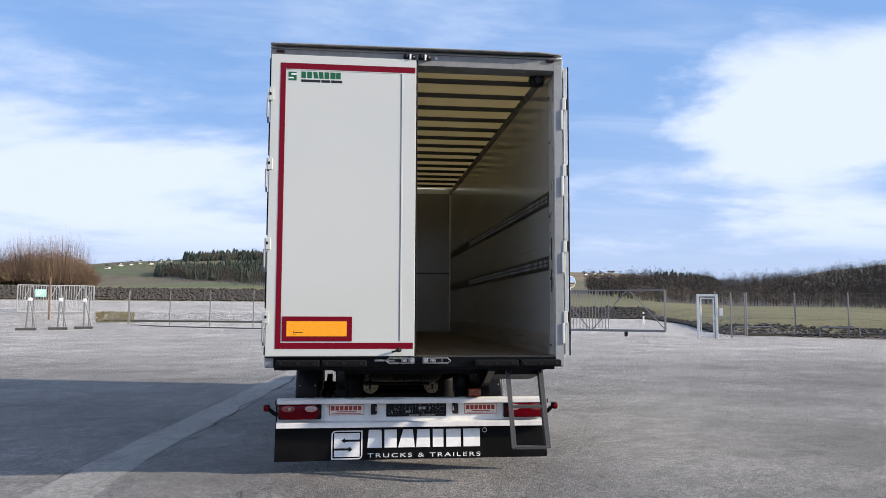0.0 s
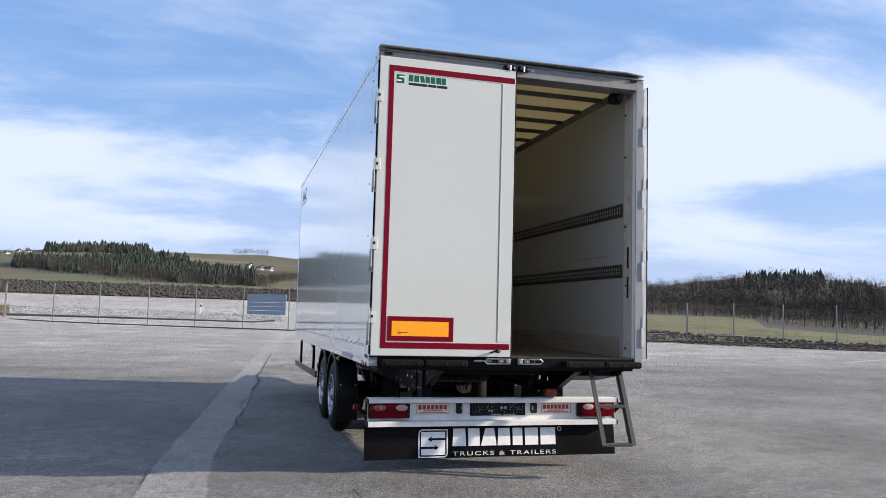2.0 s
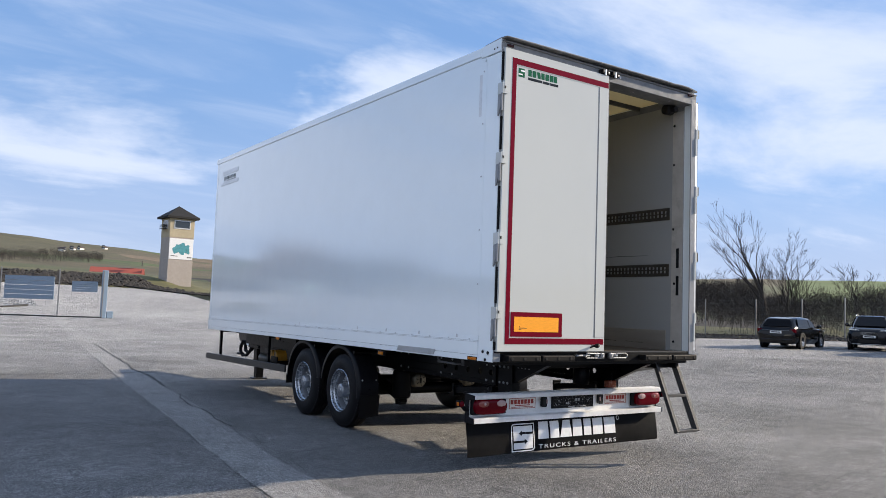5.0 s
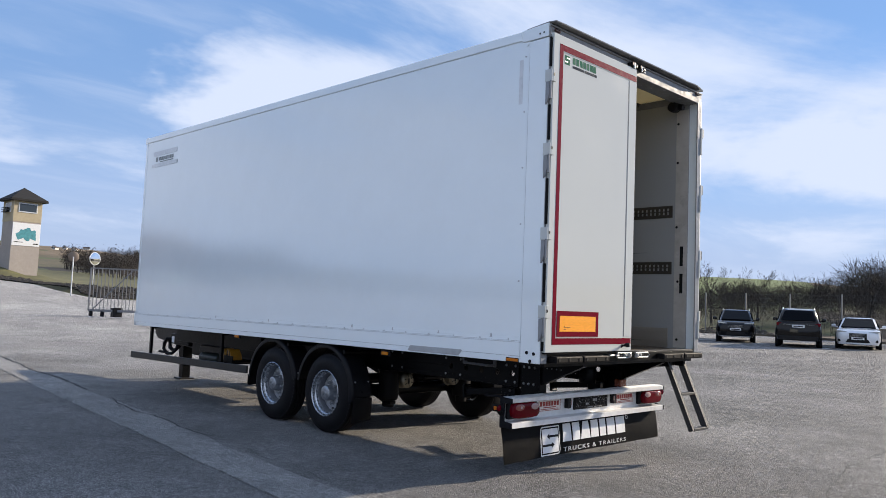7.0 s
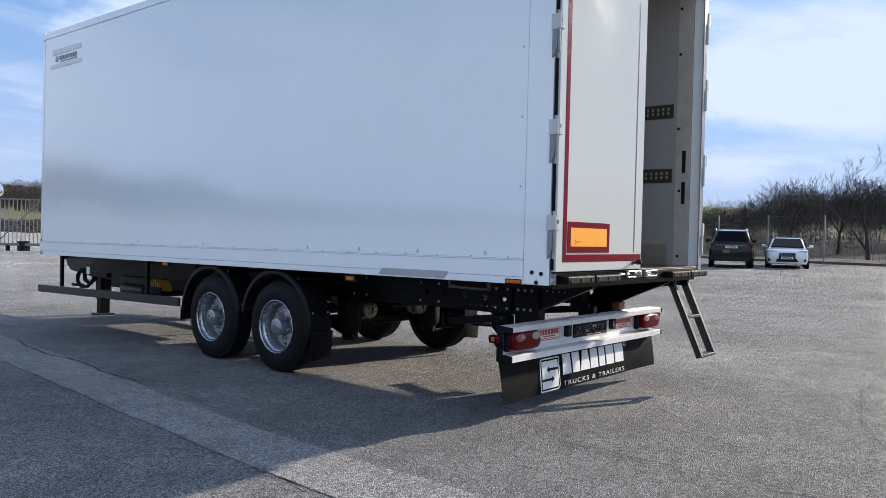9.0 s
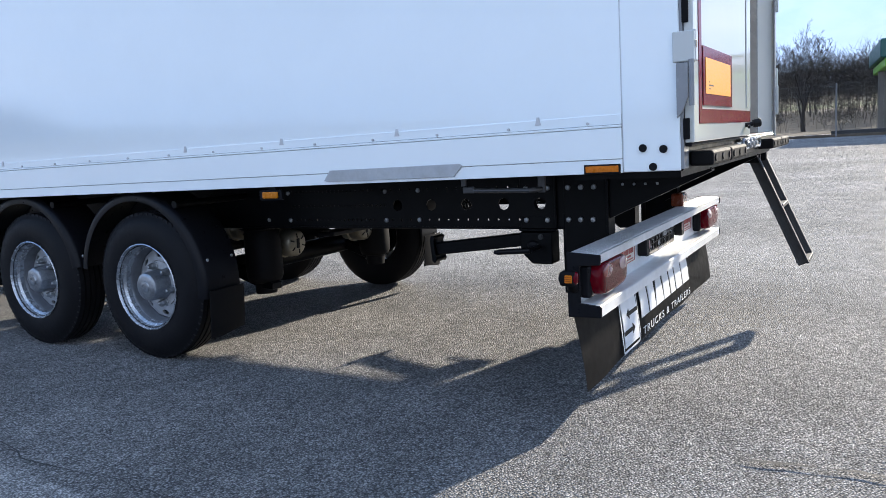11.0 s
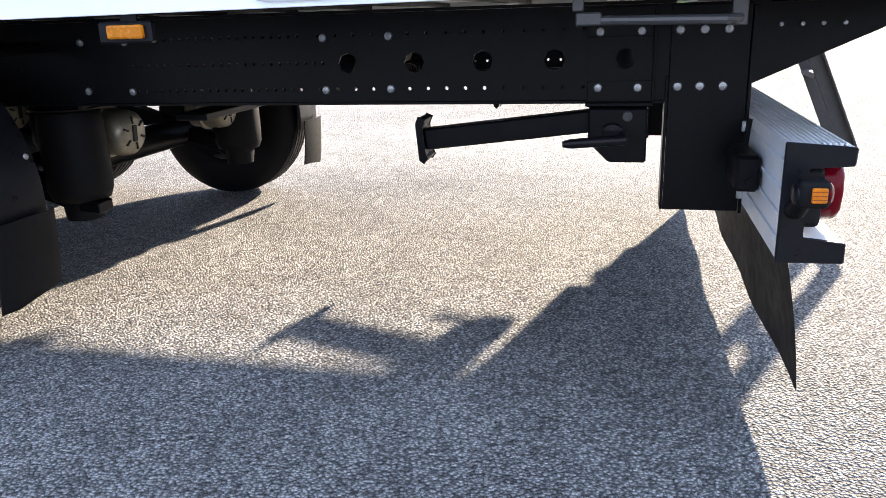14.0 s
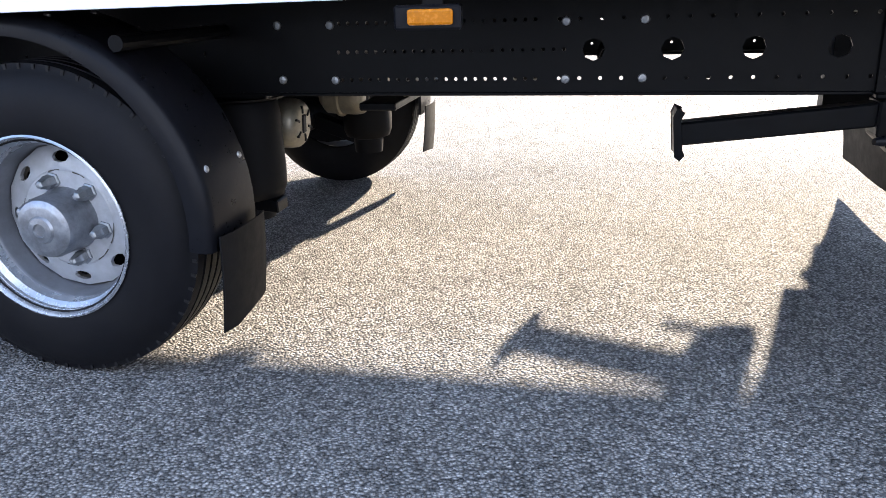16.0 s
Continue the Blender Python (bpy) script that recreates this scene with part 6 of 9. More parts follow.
# bumper: ribbed aluminium channel, end caps, lamps, plates
BX0, BX1 = -0.690, mirror_x(-0.690)
BF, BB = 6.760, 6.884
bm = B()
prism(bm, [(BB, 0.412), (BF, 0.412), (BF, 0.452), (BF + 0.006, 0.456), (BB - 0.035, 0.458), (BB - 0.035, 0.612), (BF + 0.006, 0.614), (BF, 0.618), (BF, 0.650), (BB, 0.654)], "x", BX0 + 0.012, BX1 - 0.012)
bumper = part("bumper", bm, M_BUMPER, trailer, "pale aluminium rear bumper with a ribbed top")
bm = B()
for i in range(11):
    y = BF + 0.010 + i * 0.0104
    box(bm, BX0 + 0.013, BX1 - 0.013, y, y + 0.006, 0.6505 + 0.004 * (y - BF) / 0.124, 0.6565, 0.001)
part("bumper_ribs", bm, M_BUMPER, bumper)
for z0, z1 in ((0.452, 0.462), (0.505, 0.513), (0.558, 0.566), (0.612, 0.622)):
    bm = B(); box(bm, BX0 + 0.013, BX1 - 0.013, BB, BB + 0.006, z0, z1, 0.002)
    part("back_rib", bm, M_BUMPER, bumper)
for x0, x1 in ((BX0, BX0 + 0.0115), (BX1 - 0.0115, BX1)):
    bm = B()
    prism(bm, [(BB + 0.004, 0.408), (BF - 0.004, 0.410), (BF - 0.004, 0.455), (BB - 0.042, 0.460), (BB - 0.042, 0.610), (BF - 0.004, 0.612), (BF - 0.006, 0.650), (BB + 0.004, 0.660)], "x", x0, x1, 0.003)
    part("bumper_end_cap", bm, M_PLASTIC, bumper, "black end cap")
for s in (-1, 1):
    def bx(x):
        return x if s < 0 else mirror_x(x)
    bm = B(); box(bm, *sorted((bx(-0.668), bx(-0.298))), 6.802, 6.848, 0.478, 0.606, 0.012, 2)
    lamp = part("rear_lamp", bm, M_PLASTIC, trailer, "red rear lamp cluster")
    # domed lens: rounded inner end, slanting outer end
    outline = [(-0.655, 0.592), (-0.640, 0.609), (-0.56, 0.612), (-0.46, 0.612), (-0.375, 0.610), (-0.335, 0.598), (-0.316, 0.572), (-0.313, 0.540), (-0.322, 0.508), (-0.345, 0.490), (-0.40, 0.484), (-0.50, 0.481), (-0.58, 0.482), (-0.630, 0.490), (-0.655, 0.512), (-0.664, 0.55)]
    bm = B()
    rings = []
    for k, depth in ((1.0, 0.0), (1.0, 0.022), (0.975, 0.034), (0.92, 0.041), (0.75, 0.045), (0.4, 0.047)):
        rings.append([bm.verts.new((bx(-0.49 + (x + 0.49) * (1 - (1 - k) * 0.45)), 6.806 - depth, 0.547 + (z - 0.547) * k)) for x, z in outline])
    for p, q in zip(rings, rings[1:]):
        for i in range(len(p)):
            bm.faces.new((p[i], p[(i + 1) % len(p)], q[(i + 1) % len(p)], q[i]))
    bm.faces.new(rings[-1])
    part("lens", bm, M_LENS, lamp, "glossy deep red lens", smooth=50)
    turned = Euler((math.pi / 2, 0, 0)).to_matrix().to_4x4()
    dish = [(0, 0.007), (0.5, 0.0065), (0.8, 0.005), (0.93, 0.002), (1.0, -0.003), (1.0, -0.012)]
    for xc, zc, w, h, mat_, text in ((-0.386, 0.575, 0.056, 0.029, M_CLEARLENS, "clear reversing lens"), (-0.578, 0.575, 0.062, 0.030, M_PINKLENS, "dull orange-pink lens")):
        bm = B(); lathe(bm, dish, Matrix.Translation((bx(xc), 6.762, zc)) @ Matrix.Diagonal((w, 1, h, 1)) @ turned, 28)
        pale = part("lens", bm, mat_, lamp, text, smooth=50)
        bm = B(); lathe(bm, [(0, 0.003), (0.010, 0.002), (0.012, 0), (0.012, -0.004)], Matrix.Translation((bx(xc) - s * 0.010, 6.7545, zc)) @ turned, 16)
        part("bulb_mark", bm, M_CLEARLENS, pale)
    bm = B()                                              # outline lamp on a rubber arm
    tube(bm, [(bx(-0.675), 6.862, 0.520), (bx(-0.71), 6.860, 0.527), (bx(-0.742), 6.856, 0.556), (bx(-0.758), 6.852, 0.570)], [0.020, 0.019, 0.017, 0.019], 12)
    box(bm, *sorted((bx(-0.745), bx(-0.796))), 6.820, 6.880, 0.548, 0.604, 0.012, 3)
    arm = part("outline_lamp", bm, M_RUBBER, trailer, "outline lamp on a black rubber arm", smooth=40)
    bm = B(); lathe(bm, [(0, 0.007), (0.016, 0.006), (0.024, 0.0), (0.024, -0.004)], axes_to((bx(-0.770), 6.8205, 0.576), (bx(-0.770), 6.70, 0.576))[0], 20)
    part("lens", bm, M_LENS, arm, "red lens", smooth=50)
    bm = B(); lathe(bm, [(0, 0.006), (0.016, 0.005), (0.023, 0.0), (0.023, -0.004)], axes_to((bx(-0.770), 6.8795, 0.576), (bx(-0.770), 6.95, 0.576))[0], 20)
    part("lens", bm, M_PLASTIC, arm, "dark front lens", smooth=50)
    bm = B(); box(bm, *sorted((bx(-0.795), bx(-0.8005))), 6.828, 6.856, 0.562, 0.591, 0.002)
    side_lens = part("lens", bm, M_AMBER, arm, "amber side lens")
    for k in range(3):
        bm = B(); box(bm, *sorted((bx(-0.8005), bx(-0.8015))), 6.829, 6.855, 0.568 + 0.0075 * k, 0.5695 + 0.0075 * k)
        part("lens_ridge", bm, M_BEACON, side_lens)
    # maker's sign, number plate lamp
    x0, x1 = (-0.236, 0.078) if s < 0 else (0.962, 1.268)
    bm = B(); box(bm, x0, x1, 6.8455, 6.8485, 0.505, 0.606, 0.001)
    sign = part("maker_sign", bm, M_SIGN, trailer, "white sign with a red border and bars")
    bm = B()
    yy0, yy1 = 6.8440, 6.8453
    for q in ((x0 + 0.005, x1 - 0.005, 0.598, 0.602), (x0 + 0.005, x1 - 0.005, 0.509, 0.513), (x0 + 0.005, x0 + 0.009, 0.513, 0.598), (x1 - 0.009, x1 - 0.005, 0.513, 0.598)):
        box(bm, q[0], q[1], yy0, yy1, q[2], q[3])
    for i in range(7):
        xa = x0 + 0.020 + i * (x1 - x0 - 0.04) / 7
        box(bm, xa, xa + (x1 - x0 - 0.04) / 7 * 0.78, yy0, yy1, 0.549, 0.588)
    box(bm, x0 + 0.07, x1 - 0.07, yy0, yy1, 0.533, 0.541)
    box(bm, x0 + 0.03, x1 - 0.03, yy0, yy1, 0.520, 0.525)
    part("sign_bars", bm, M_PRINTRED, sign)
    xc = 0.161 if s < 0 else 0.880
    bm = B(); prism(bm, [(xc - 0.028 * s * -1, 0.515), (xc + 0.020 * s * -1, 0.515), (xc + 0.026 * s * -1, 0.53), (xc + 0.026 * s * -1, 0.595), (xc + 0.020 * s * -1, 0.61), (xc - 0.016 * s * -1, 0.61), (xc - 0.028 * s * -1, 0.60)], "y", 6.805, 6.8485, 0.005)
    pl = part("plate_lamp", bm, M_INK, trailer, "black number plate lamp")
    bm = B(); box(bm, *sorted((xc + 0.012 * s * -1, xc + 0.0262 * s * -1)), 6.801, 6.806, 0.545, 0.585, 0.002)
    part("lens", bm, M_CLEARLENS, pl)
bm = B(); box(bm, 0.268, 0.802, 6.835, 6.8485, 0.492, 0.622, 0.003)
carrier = part("number_plate_carrier", bm, M_PLASTIC, trailer, "empty black number plate carrier")
bm = B()
for i in range(17):                                 # webs of the moulded carrier
    xa = 0.285 + 0.0305 * i
    box(bm, xa, xa + 0.003, 6.8305, 6.8348, 0.512, 0.606)
for za in (0.512, 0.545, 0.575, 0.604):
    box(bm, 0.2885, 0.785, 6.8310, 6.8348, za, za + 0.003)
part("carrier_ribs", bm, M_GUARD, carrier)
bm = B()
for xa, w in ((0.555, 0.026), (0.59, 0.026), (0.34, 0.007), (0.43, 0.007), (0.70, 0.007), (0.65, 0.012), (0.44, 0.018), (0.465, 0.018)):
    box(bm, xa, xa + w, 6.8300, 6.8345, 0.565 - w * 0.4 - 0.03 * (w == 0.018), 0.565 + w * 0.5 - 0.03 * (w == 0.018))
for i in range(44):                                 # small clips and pins
    xa, za = 0.29 + random.random() * 0.49, 0.516 + random.random() * 0.085
    w, h = random.choice(((0.010, 0.003), (0.003, 0.010), (0.005, 0.005), (0.007, 0.003)))
    box(bm, xa, xa + w, 6.8303, 6.8346, za, za + h)
box(bm, 0.47, 0.56, 6.8335, 6.8348, 0.500, 0.508)
box(bm, 0.58, 0.70, 6.8335, 6.8348, 0.501, 0.506)
part("carrier_clips", bm, M_CARRIER, carrier)
bm = B(); box(bm, 1.005, 1.115, 6.83, 6.90, 0.661, 0.735, 0.012, 2)
part("beacon", bm, M_BEACON, trailer, "brownish amber lamp on the bumper")
bm = B()
tube(bm, [(-0.30, 6.90, 0.655), (-0.31, 6.905, 0.62), (-0.33, 6.91, 0.59), (-0.33, 6.915, 0.53)], 0.007, 8)
part("lamp_cable", bm, M_RUBBER, trailer)

# spray flap below the bumper
def flap_y(z):
    return 6.828 + 0.035 * max(0.0, (z - 0.12) / 0.29) ** 1.8


FX0, FX1 = -0.695, mirror_x(-0.695)
bm = B()
rows = []
nx, nz = 24, 9
for i in range(nx + 1):
    x = FX0 + (FX1 - FX0) * i / nx
    bend = 0.006 * (abs(2 * i / nx - 1)) ** 6 + 0.005 * math.sin(i * 0.9) + 0.004 * math.sin(i * 0.37 + 1)
    col = []
    for j in range(nz + 1):
        z = 0.411 - 0.293 * j / nz + 0.010 * (i / nx) * j / nz
        col.append(bm.verts.new((x, flap_y(z) - bend * (j / nz) ** 2, z)))
    rows.append(col)
for p, q in zip(rows, rows[1:]):
    for j in range(nz):
        bm.faces.new((p[j], p[j + 1], q[j + 1], q[j]))
bmesh.ops.solidify(bm, geom=bm.faces[:], thickness=0.006)
flap = part("spray_flap", bm, M_FLAP, trailer, "black rubber spray flap with white print", smooth=50)


def on_flap(bm, pts, d0=0.0015, d1=0.0045):
    """A polygon of (x, z) laid on the flap's face."""
    lo = [bm.verts.new((x, flap_y(z) - 0.0045 - d0, z)) for x, z in pts]
    hi = [bm.verts.new((x, flap_y(z) - 0.0045 - d1, z)) for x, z in pts]
    bm.faces.new(hi)
    for i in range(len(pts)):
        j = (i + 1) % len(pts)
        bm.faces.new((lo[i], lo[j], hi[j], hi[i]))


def rounded(x0, x1, z0, z1, r, corners="tr bl"):
    out = []
    for (cx, cz, a, key) in ((x1 - r, z1 - r, 0, "tr"), (x0 + r, z1 - r, 90, "tl"), (x0 + r, z0 + r, 180, "bl"), (x1 - r, z0 + r, 270, "br")):
        if key in corners:
            out += [(cx + r * math.cos(radians(a + k)), cz + r * math.sin(radians(a + k))) for k in (0, 30, 60, 90)]
        else:
            out.append((x1 if "r" in key else x0, z1 if "t" in key else z0))
    return out


bm = B()
EX0, EX1, EZ0, EZ1 = -0.208, 0.062, 0.130, 0.374
outer = rounded(EX0, EX1, EZ0, EZ1, 0.035, "br tl")
inner = rounded(EX0 + 0.010, EX1 - 0.010, EZ0 + 0.010, EZ1 - 0.010, 0.028, "br tl")
vo = [bm.verts.new((x, flap_y(z) - 0.009, z)) for x, z in outer]
vi = [bm.verts.new((x, flap_y(z) - 0.009, z)) for x, z in inner]
for i in range(len(vo)):
    j = (i + 1) % len(vo)
    bm.faces.new((vo[i], vo[j], vi[j], vi[i]))
for z0, z1, x0, x1 in ((0.290, 0.352, EX0 + 0.024, EX1 - 0.024), (0.226, 0.2895, EX0 + 0.024, EX1 - 0.024), (0.152, 0.2255, EX0 + 0.024, EX1 - 0.024)):
    on_flap(bm, [(x0, z0), (x1, z0), (x1, (z0 + z1) / 2), (x1, z1), (x0, z1), (x0, (z0 + z1) / 2)])
emblem = part("emblem", bm, M_PRINTWHITE, flap, "white square emblem")
bm = B()
for zc, d in ((0.289, -1), (0.216, 1)):
    tip = EX0 + 0.085 if d < 0 else EX1 - 0.085
    tail = EX1 - 0.022 if d < 0 else EX0 + 0.022
    on_flap(bm, [(tip, zc), (tip - d * 0.035, zc + 0.024), (tip - d * 0.035, zc + 0.009), (tail, zc + 0.009), (tail, zc - 0.009), (tip - d * 0.035, zc - 0.009), (tip - d * 0.035, zc - 0.024)], 0.0048, 0.0062)
part("emblem_arrows", bm, M_FLAP, emblem)
cells = ((0.105, 0.245, 0.012), (0.255, 0.375, 0.0), (0.375, 0.535, 0.045), (0.535, 0.670, 0.010), (0.683, 0.790, 0.0), (0.803, 0.945, 0.0), (0.957, 1.118, 0.0))
for x0, x1, lean in cells:
    bm = B()
    for za, zb in ((0.226, 0.30), (0.30, 0.378)):
        fa, fb = (za - 0.226) / 0.152, (zb - 0.226) / 0.152
        on_flap(bm, [(x0 + lean * fa, za), (x1 - 0.012 - lean * 0.4 * fa, za), (x1 - 0.012 - lean * 0.4 * fb, zb), (x0 + lean * fb, zb)])
    part("flap_bar", bm, M_PRINTWHITE, flap, "broad white printed bar")


def lettering(body, x, y, z, size, width, material_, parent, name="lettering"):
    """Words in the built-in font as a thin mesh that faces -y, fitted to a width."""
    cu = bpy.data.curves.new(name, "FONT")
    cu.body, cu.size, cu.extrude = body, size, 0.001
    cu.space_character = 1.25
    tmp = bpy.data.objects.new(name, cu)
    scene.collection.objects.link(tmp)
    bpy.context.view_layer.update()
    me = bpy.data.meshes.new_from_object(tmp.evaluated_get(bpy.context.evaluated_depsgraph_get()))
    bpy.data.objects.remove(tmp)
    xs = [v.co.x for v in me.vertices]
    k = width / (max(xs) - min(xs))
    me.transform(Matrix.Translation((x, y, z)) @ Euler((math.pi / 2, 0, 0)).to_matrix().to_4x4() @ Matrix.Diagonal((k, 1, 1, 1)) @ Matrix.Translation((-min(xs), 0, 0)))
    me.materials.clear(); me.materials.append(material_)
    ob = new(name, me)
    ob.parent = parent
    tagged(ob, "white printed words", "", "", "stuff")
    return ob


lettering("TRUCKS & TRAILERS", 0.108, flap_y(0.16) - 0.008, 0.143, 0.052, 1.0, M_PRINTWHITE, flap)
bm = B()
for k in range(16):
    a0, a1 = 2 * math.pi * k / 16, 2 * math.pi * (k + 1) / 16
    on_flap(bm, [(1.150 + r * math.cos(a), 0.365 + r * math.sin(a)) for r, a in ((0.020, a0), (0.020, a1), (0.016, a1), (0.016, a0))])
part("ring_mark", bm, M_PRINTWHITE, flap)

# folding ladder at the open door
ladder = root("folding_ladder", (0, 0, 0), "galvanised steel ladder let down below the open door", "ladder")
for x in (1.300, 1.562):
    bm = B()
    m, L = axes_to((x, 6.505, 0.925), (x, 6.232, 0.300))
    box(bm, -0.008, 0.008, -0.030, 0.030, 0, L, 0.002, 1, m)
    box(bm, *((0.0085, 0.032) if x > 1.4 else (-0.032, -0.0085)), 0.022, 0.030, 0, L, 0.001, 1, m)
    st = part("stile", bm, M_STEP, ladder)
    bm = B()
    for d in (0.35, 0.42, 0.56, 0.63):
        p = m @ Vector((0, 0, d))
        cyl(bm, (p.x - 0.0075, p.y, p.z), (p.x + 0.0075, p.y, p.z), 0.007, n=10)
    part("rivets", bm, M_CHROME, st)
for z, y in ((0.318, 6.24), (0.632, 6.375)):
    bm = B(); box(bm, 1.30, 1.562, y - 0.034, y + 0.034, z - 0.016, z + 0.008, 0.003)
    part("tread", bm, M_STEP, ladder)
bm = B(); box(bm, 1.25, 1.62, 6.475, 6.545, 0.925, 0.9545, 0.004)
for x in (1.300, 1.562):
    box(bm, x - 0.02, x + 0.02, 6.46, 6.56, 0.88, 0.93, 0.006)
part("ladder_mount", bm, M_BLACK, ladder)
bm = B(); prism(bm, [(6.56, 0.93), (6.56, 0.88), (7.0, 0.80), (7.0, 0.93)], "x", 1.18, 1.60)
part("rear_gusset", bm, M_BLACK, trailer)

# side guards
for s in (-1, 1):
    def gx(d):
        return XL + 0.04 + d if s < 0 else XR - 0.04 - d
    bm = B()
    for k, (ya, yb) in enumerate(((10.86, 14.22),)):
        vs = [bm.verts.new((gx(d), y, zc + h)) for d in (0.0, 0.028) for y, zc in ((ya, 0.525), (yb, 0.462)) for h in (-0.046, 0.046)]
        for q in ((0, 1, 3, 2), (4, 6, 7, 5), (0, 4, 5, 1), (2, 3, 7, 6), (0, 2, 6, 4), (1, 5, 7, 3)):
            bm.faces.new([vs[i] for i in q])
        bev(bm, vs, 0.006)
    guard = part("side_guard", bm, M_GUARD, trailer, "dark aluminium side guard beam")
    for y in (11.56, 13.63):
        bm = B(); box(bm, *sorted((gx(0.029), gx(0.065))), y - 0.025, y + 0.025, 0.50, low(y) + 0.02, 0.004)
        box(bm, *sorted((gx(0.03), gx(0.65))), y - 0.025, y + 0.025, low(y) - 0.03, low(y) + 0.015)
        part("guard_post", bm, M_BLACK, guard)

# drawbar with jack, coupling and hoses at the front
bm = B()
for e in (-1, 1):                                   # two deep beams that run together at the eye
    prof = [(11.9, 0.66, 0.24), (13.4, 0.56, 0.24), (14.2, 0.535, 0.21), (15.2, 0.555, 0.13), (15.85, 0.605, 0.07), (16.02, 0.69, 0.05)]
    rows = []
    for y, zb, dx in prof:
        zt = 0.86 - 0.012 * (y - 11.9)
        rows.append([bm.verts.new((0.53 + e * dx + e * o, y, z)) for o, z in ((-0.035, zb), (0.035, zb), (0.035, zt), (-0.035, zt))])
    for p, q in zip(rows, rows[1:]):
        for k in range(4):
            bm.faces.new((p[k], p[(k + 1) % 4], q[(k + 1) % 4], q[k]))
    bm.faces.new(rows[0]), bm.faces.new(rows[-1][::-1])
cyl(bm, (0.53, 15.95, 0.775), (0.53, 16.16, 0.775), 0.055, n=14)
tube(bm, [(0.53 + 0.065 * math.cos(2 * math.pi * k / 16), 16.22 + 0.065 * math.sin(2 * math.pi * k / 16), 0.775) for k in range(16)], 0.027, 8, True)
part("drawbar", bm, M_BLACK, trailer)
bm = B()
box(bm, 0.290, 0.450, 14.575, 14.735, 0.24, 0.90, 0.006)
jack = part("parking_jack", bm, M_BLACK, trailer, "black parking jack on the ground")
bm = B(); box(bm, 0.305, 0.435, 14.59, 14.72, 0.03, 0.25, 0.004)
part("jack_tube", bm, M_BLACK, jack)
bm = B(); box(bm, 0.25, 0.49, 14.54, 14.77, 0.012, 0.036, 0.004)
part("jack_foot", bm, M_GUARD, jack)
bm = B(); box(bm, 0.12, 0.30, 14.06, 14.56, 0.575, 0.765, 0.01)
box(bm, 0.13, 0.30, 14.561, 14.72, 0.62, 0.745, 0.008)
box(bm, 0.112, 0.1195, 14.10, 14.24, 0.62, 0.735, 0.004)
box(bm, 0.112, 0.1195, 14.29, 14.43, 0.62, 0.735, 0.004)
unit = part("brake_control_box", bm, M_BLACK, trailer)
bm = B(); box(bm, 0.122, 0.1295, 14.575, 14.665, 0.605, 0.705)
part("control_label", bm, M_PRINTWHITE, unit)
bm = B()
tube(bm, [(0.18, 14.66, 0.66), (0.10, 14.78, 0.66), (0.09, 14.86, 0.58), (0.09, 14.86, 0.49), (0.10, 14.76, 0.415), (0.12, 14.62, 0.43), (0.14, 14.52, 0.50), (0.16, 14.50, 0.60)], 0.026, 8)
tube(bm, [(0.20, 14.66, 0.70), (0.14, 14.76, 0.62), (0.13, 14.72, 0.52), (0.14, 14.60, 0.47), (0.17, 14.48, 0.55)], 0.030, 8)
tube(bm, [(0.12, 14.78, 0.44), (0.10, 14.92, 0.435), (0.10, 15.04, 0.435)], 0.020, 8)
tube(bm, [(0.18, 14.74, 0.70), (0.12, 14.86, 0.60), (0.12, 14.92, 0.50)], 0.015, 8)
part("coupling_hose", bm, M_RUBBER, trailer)
# yellow wheel chocks in their holder
bm = B(); box(bm, -0.60, -0.30, 11.40, 11.76, 0.555, 0.58, 0.004)
box(bm, -0.615, -0.60, 11.38, 11.60, 0.555, 0.64, 0.003)
holder = part("chock_holder", bm, M_BLACK, trailer)
for k in range(2):                                  # stood on edge, black straps between
    y0 = 11.47 + 0.135 * k
    bm = B()
    prism(bm, [(y0, 0.581), (y0 + 0.125, 0.581), (y0 + 0.14, 0.71), (y0 + 0.085, 0.715), (y0 + 0.03, 0.66)], "x", -0.575, -0.42, 0.006)
    chock = part("wheel_chock", bm, M_YELLOW, trailer, "yellow plastic wheel chock")
    for d in (0.03, 0.075):
        bm = B(); prism(bm, [(y0 + d, 0.582), (y0 + d + 0.018, 0.582), (y0 + d + 0.045, 0.70), (y0 + d + 0.030, 0.70)], "x", -0.5775, -0.5755)
        part("groove", bm, M_INK, chock)

# black storage frame slung between the rails, ahead of the axles
bm = B(); box(bm, 0.0, 1.02, 11.35, 13.1, 0.50, 0.675, 0.01)
store = part("storage_frame", bm, M_BLACK, trailer, "black storage frame under the floor")
for y in (11.5, 12.2, 12.9):
    bm = B(); box(bm, -0.02, 1.04, y, y + 0.06, 0.676, 0.94, 0.004)
    part("hanger", bm, M_BLACK, store)
# black valve box and stowage box hung under the front of the floor
bm = B(); box(bm, -0.02, 0.62, 12.72, 13.42, 0.405, 0.655, 0.015, 2)
stow = part("stowage_box", bm, M_PLASTIC, trailer, "black stowage box with a lid")
bm = B(); box(bm, -0.035, 0.635, 12.705, 13.435, 0.656, 0.685, 0.006)
part("lid", bm, M_PLASTIC, stow)
for y in (12.86, 13.28):
    bm = B(); box(bm, 0.10, 0.14, y - 0.02, y + 0.02, 0.686, 0.935, 0.003)
    part("hanger", bm, M_BLACK, stow)
bm = B(); box(bm, 0.05, 0.55, 13.50, 13.80, 0.475, 0.90, 0.008)
part("valve_box", bm, M_BLACK, trailer)
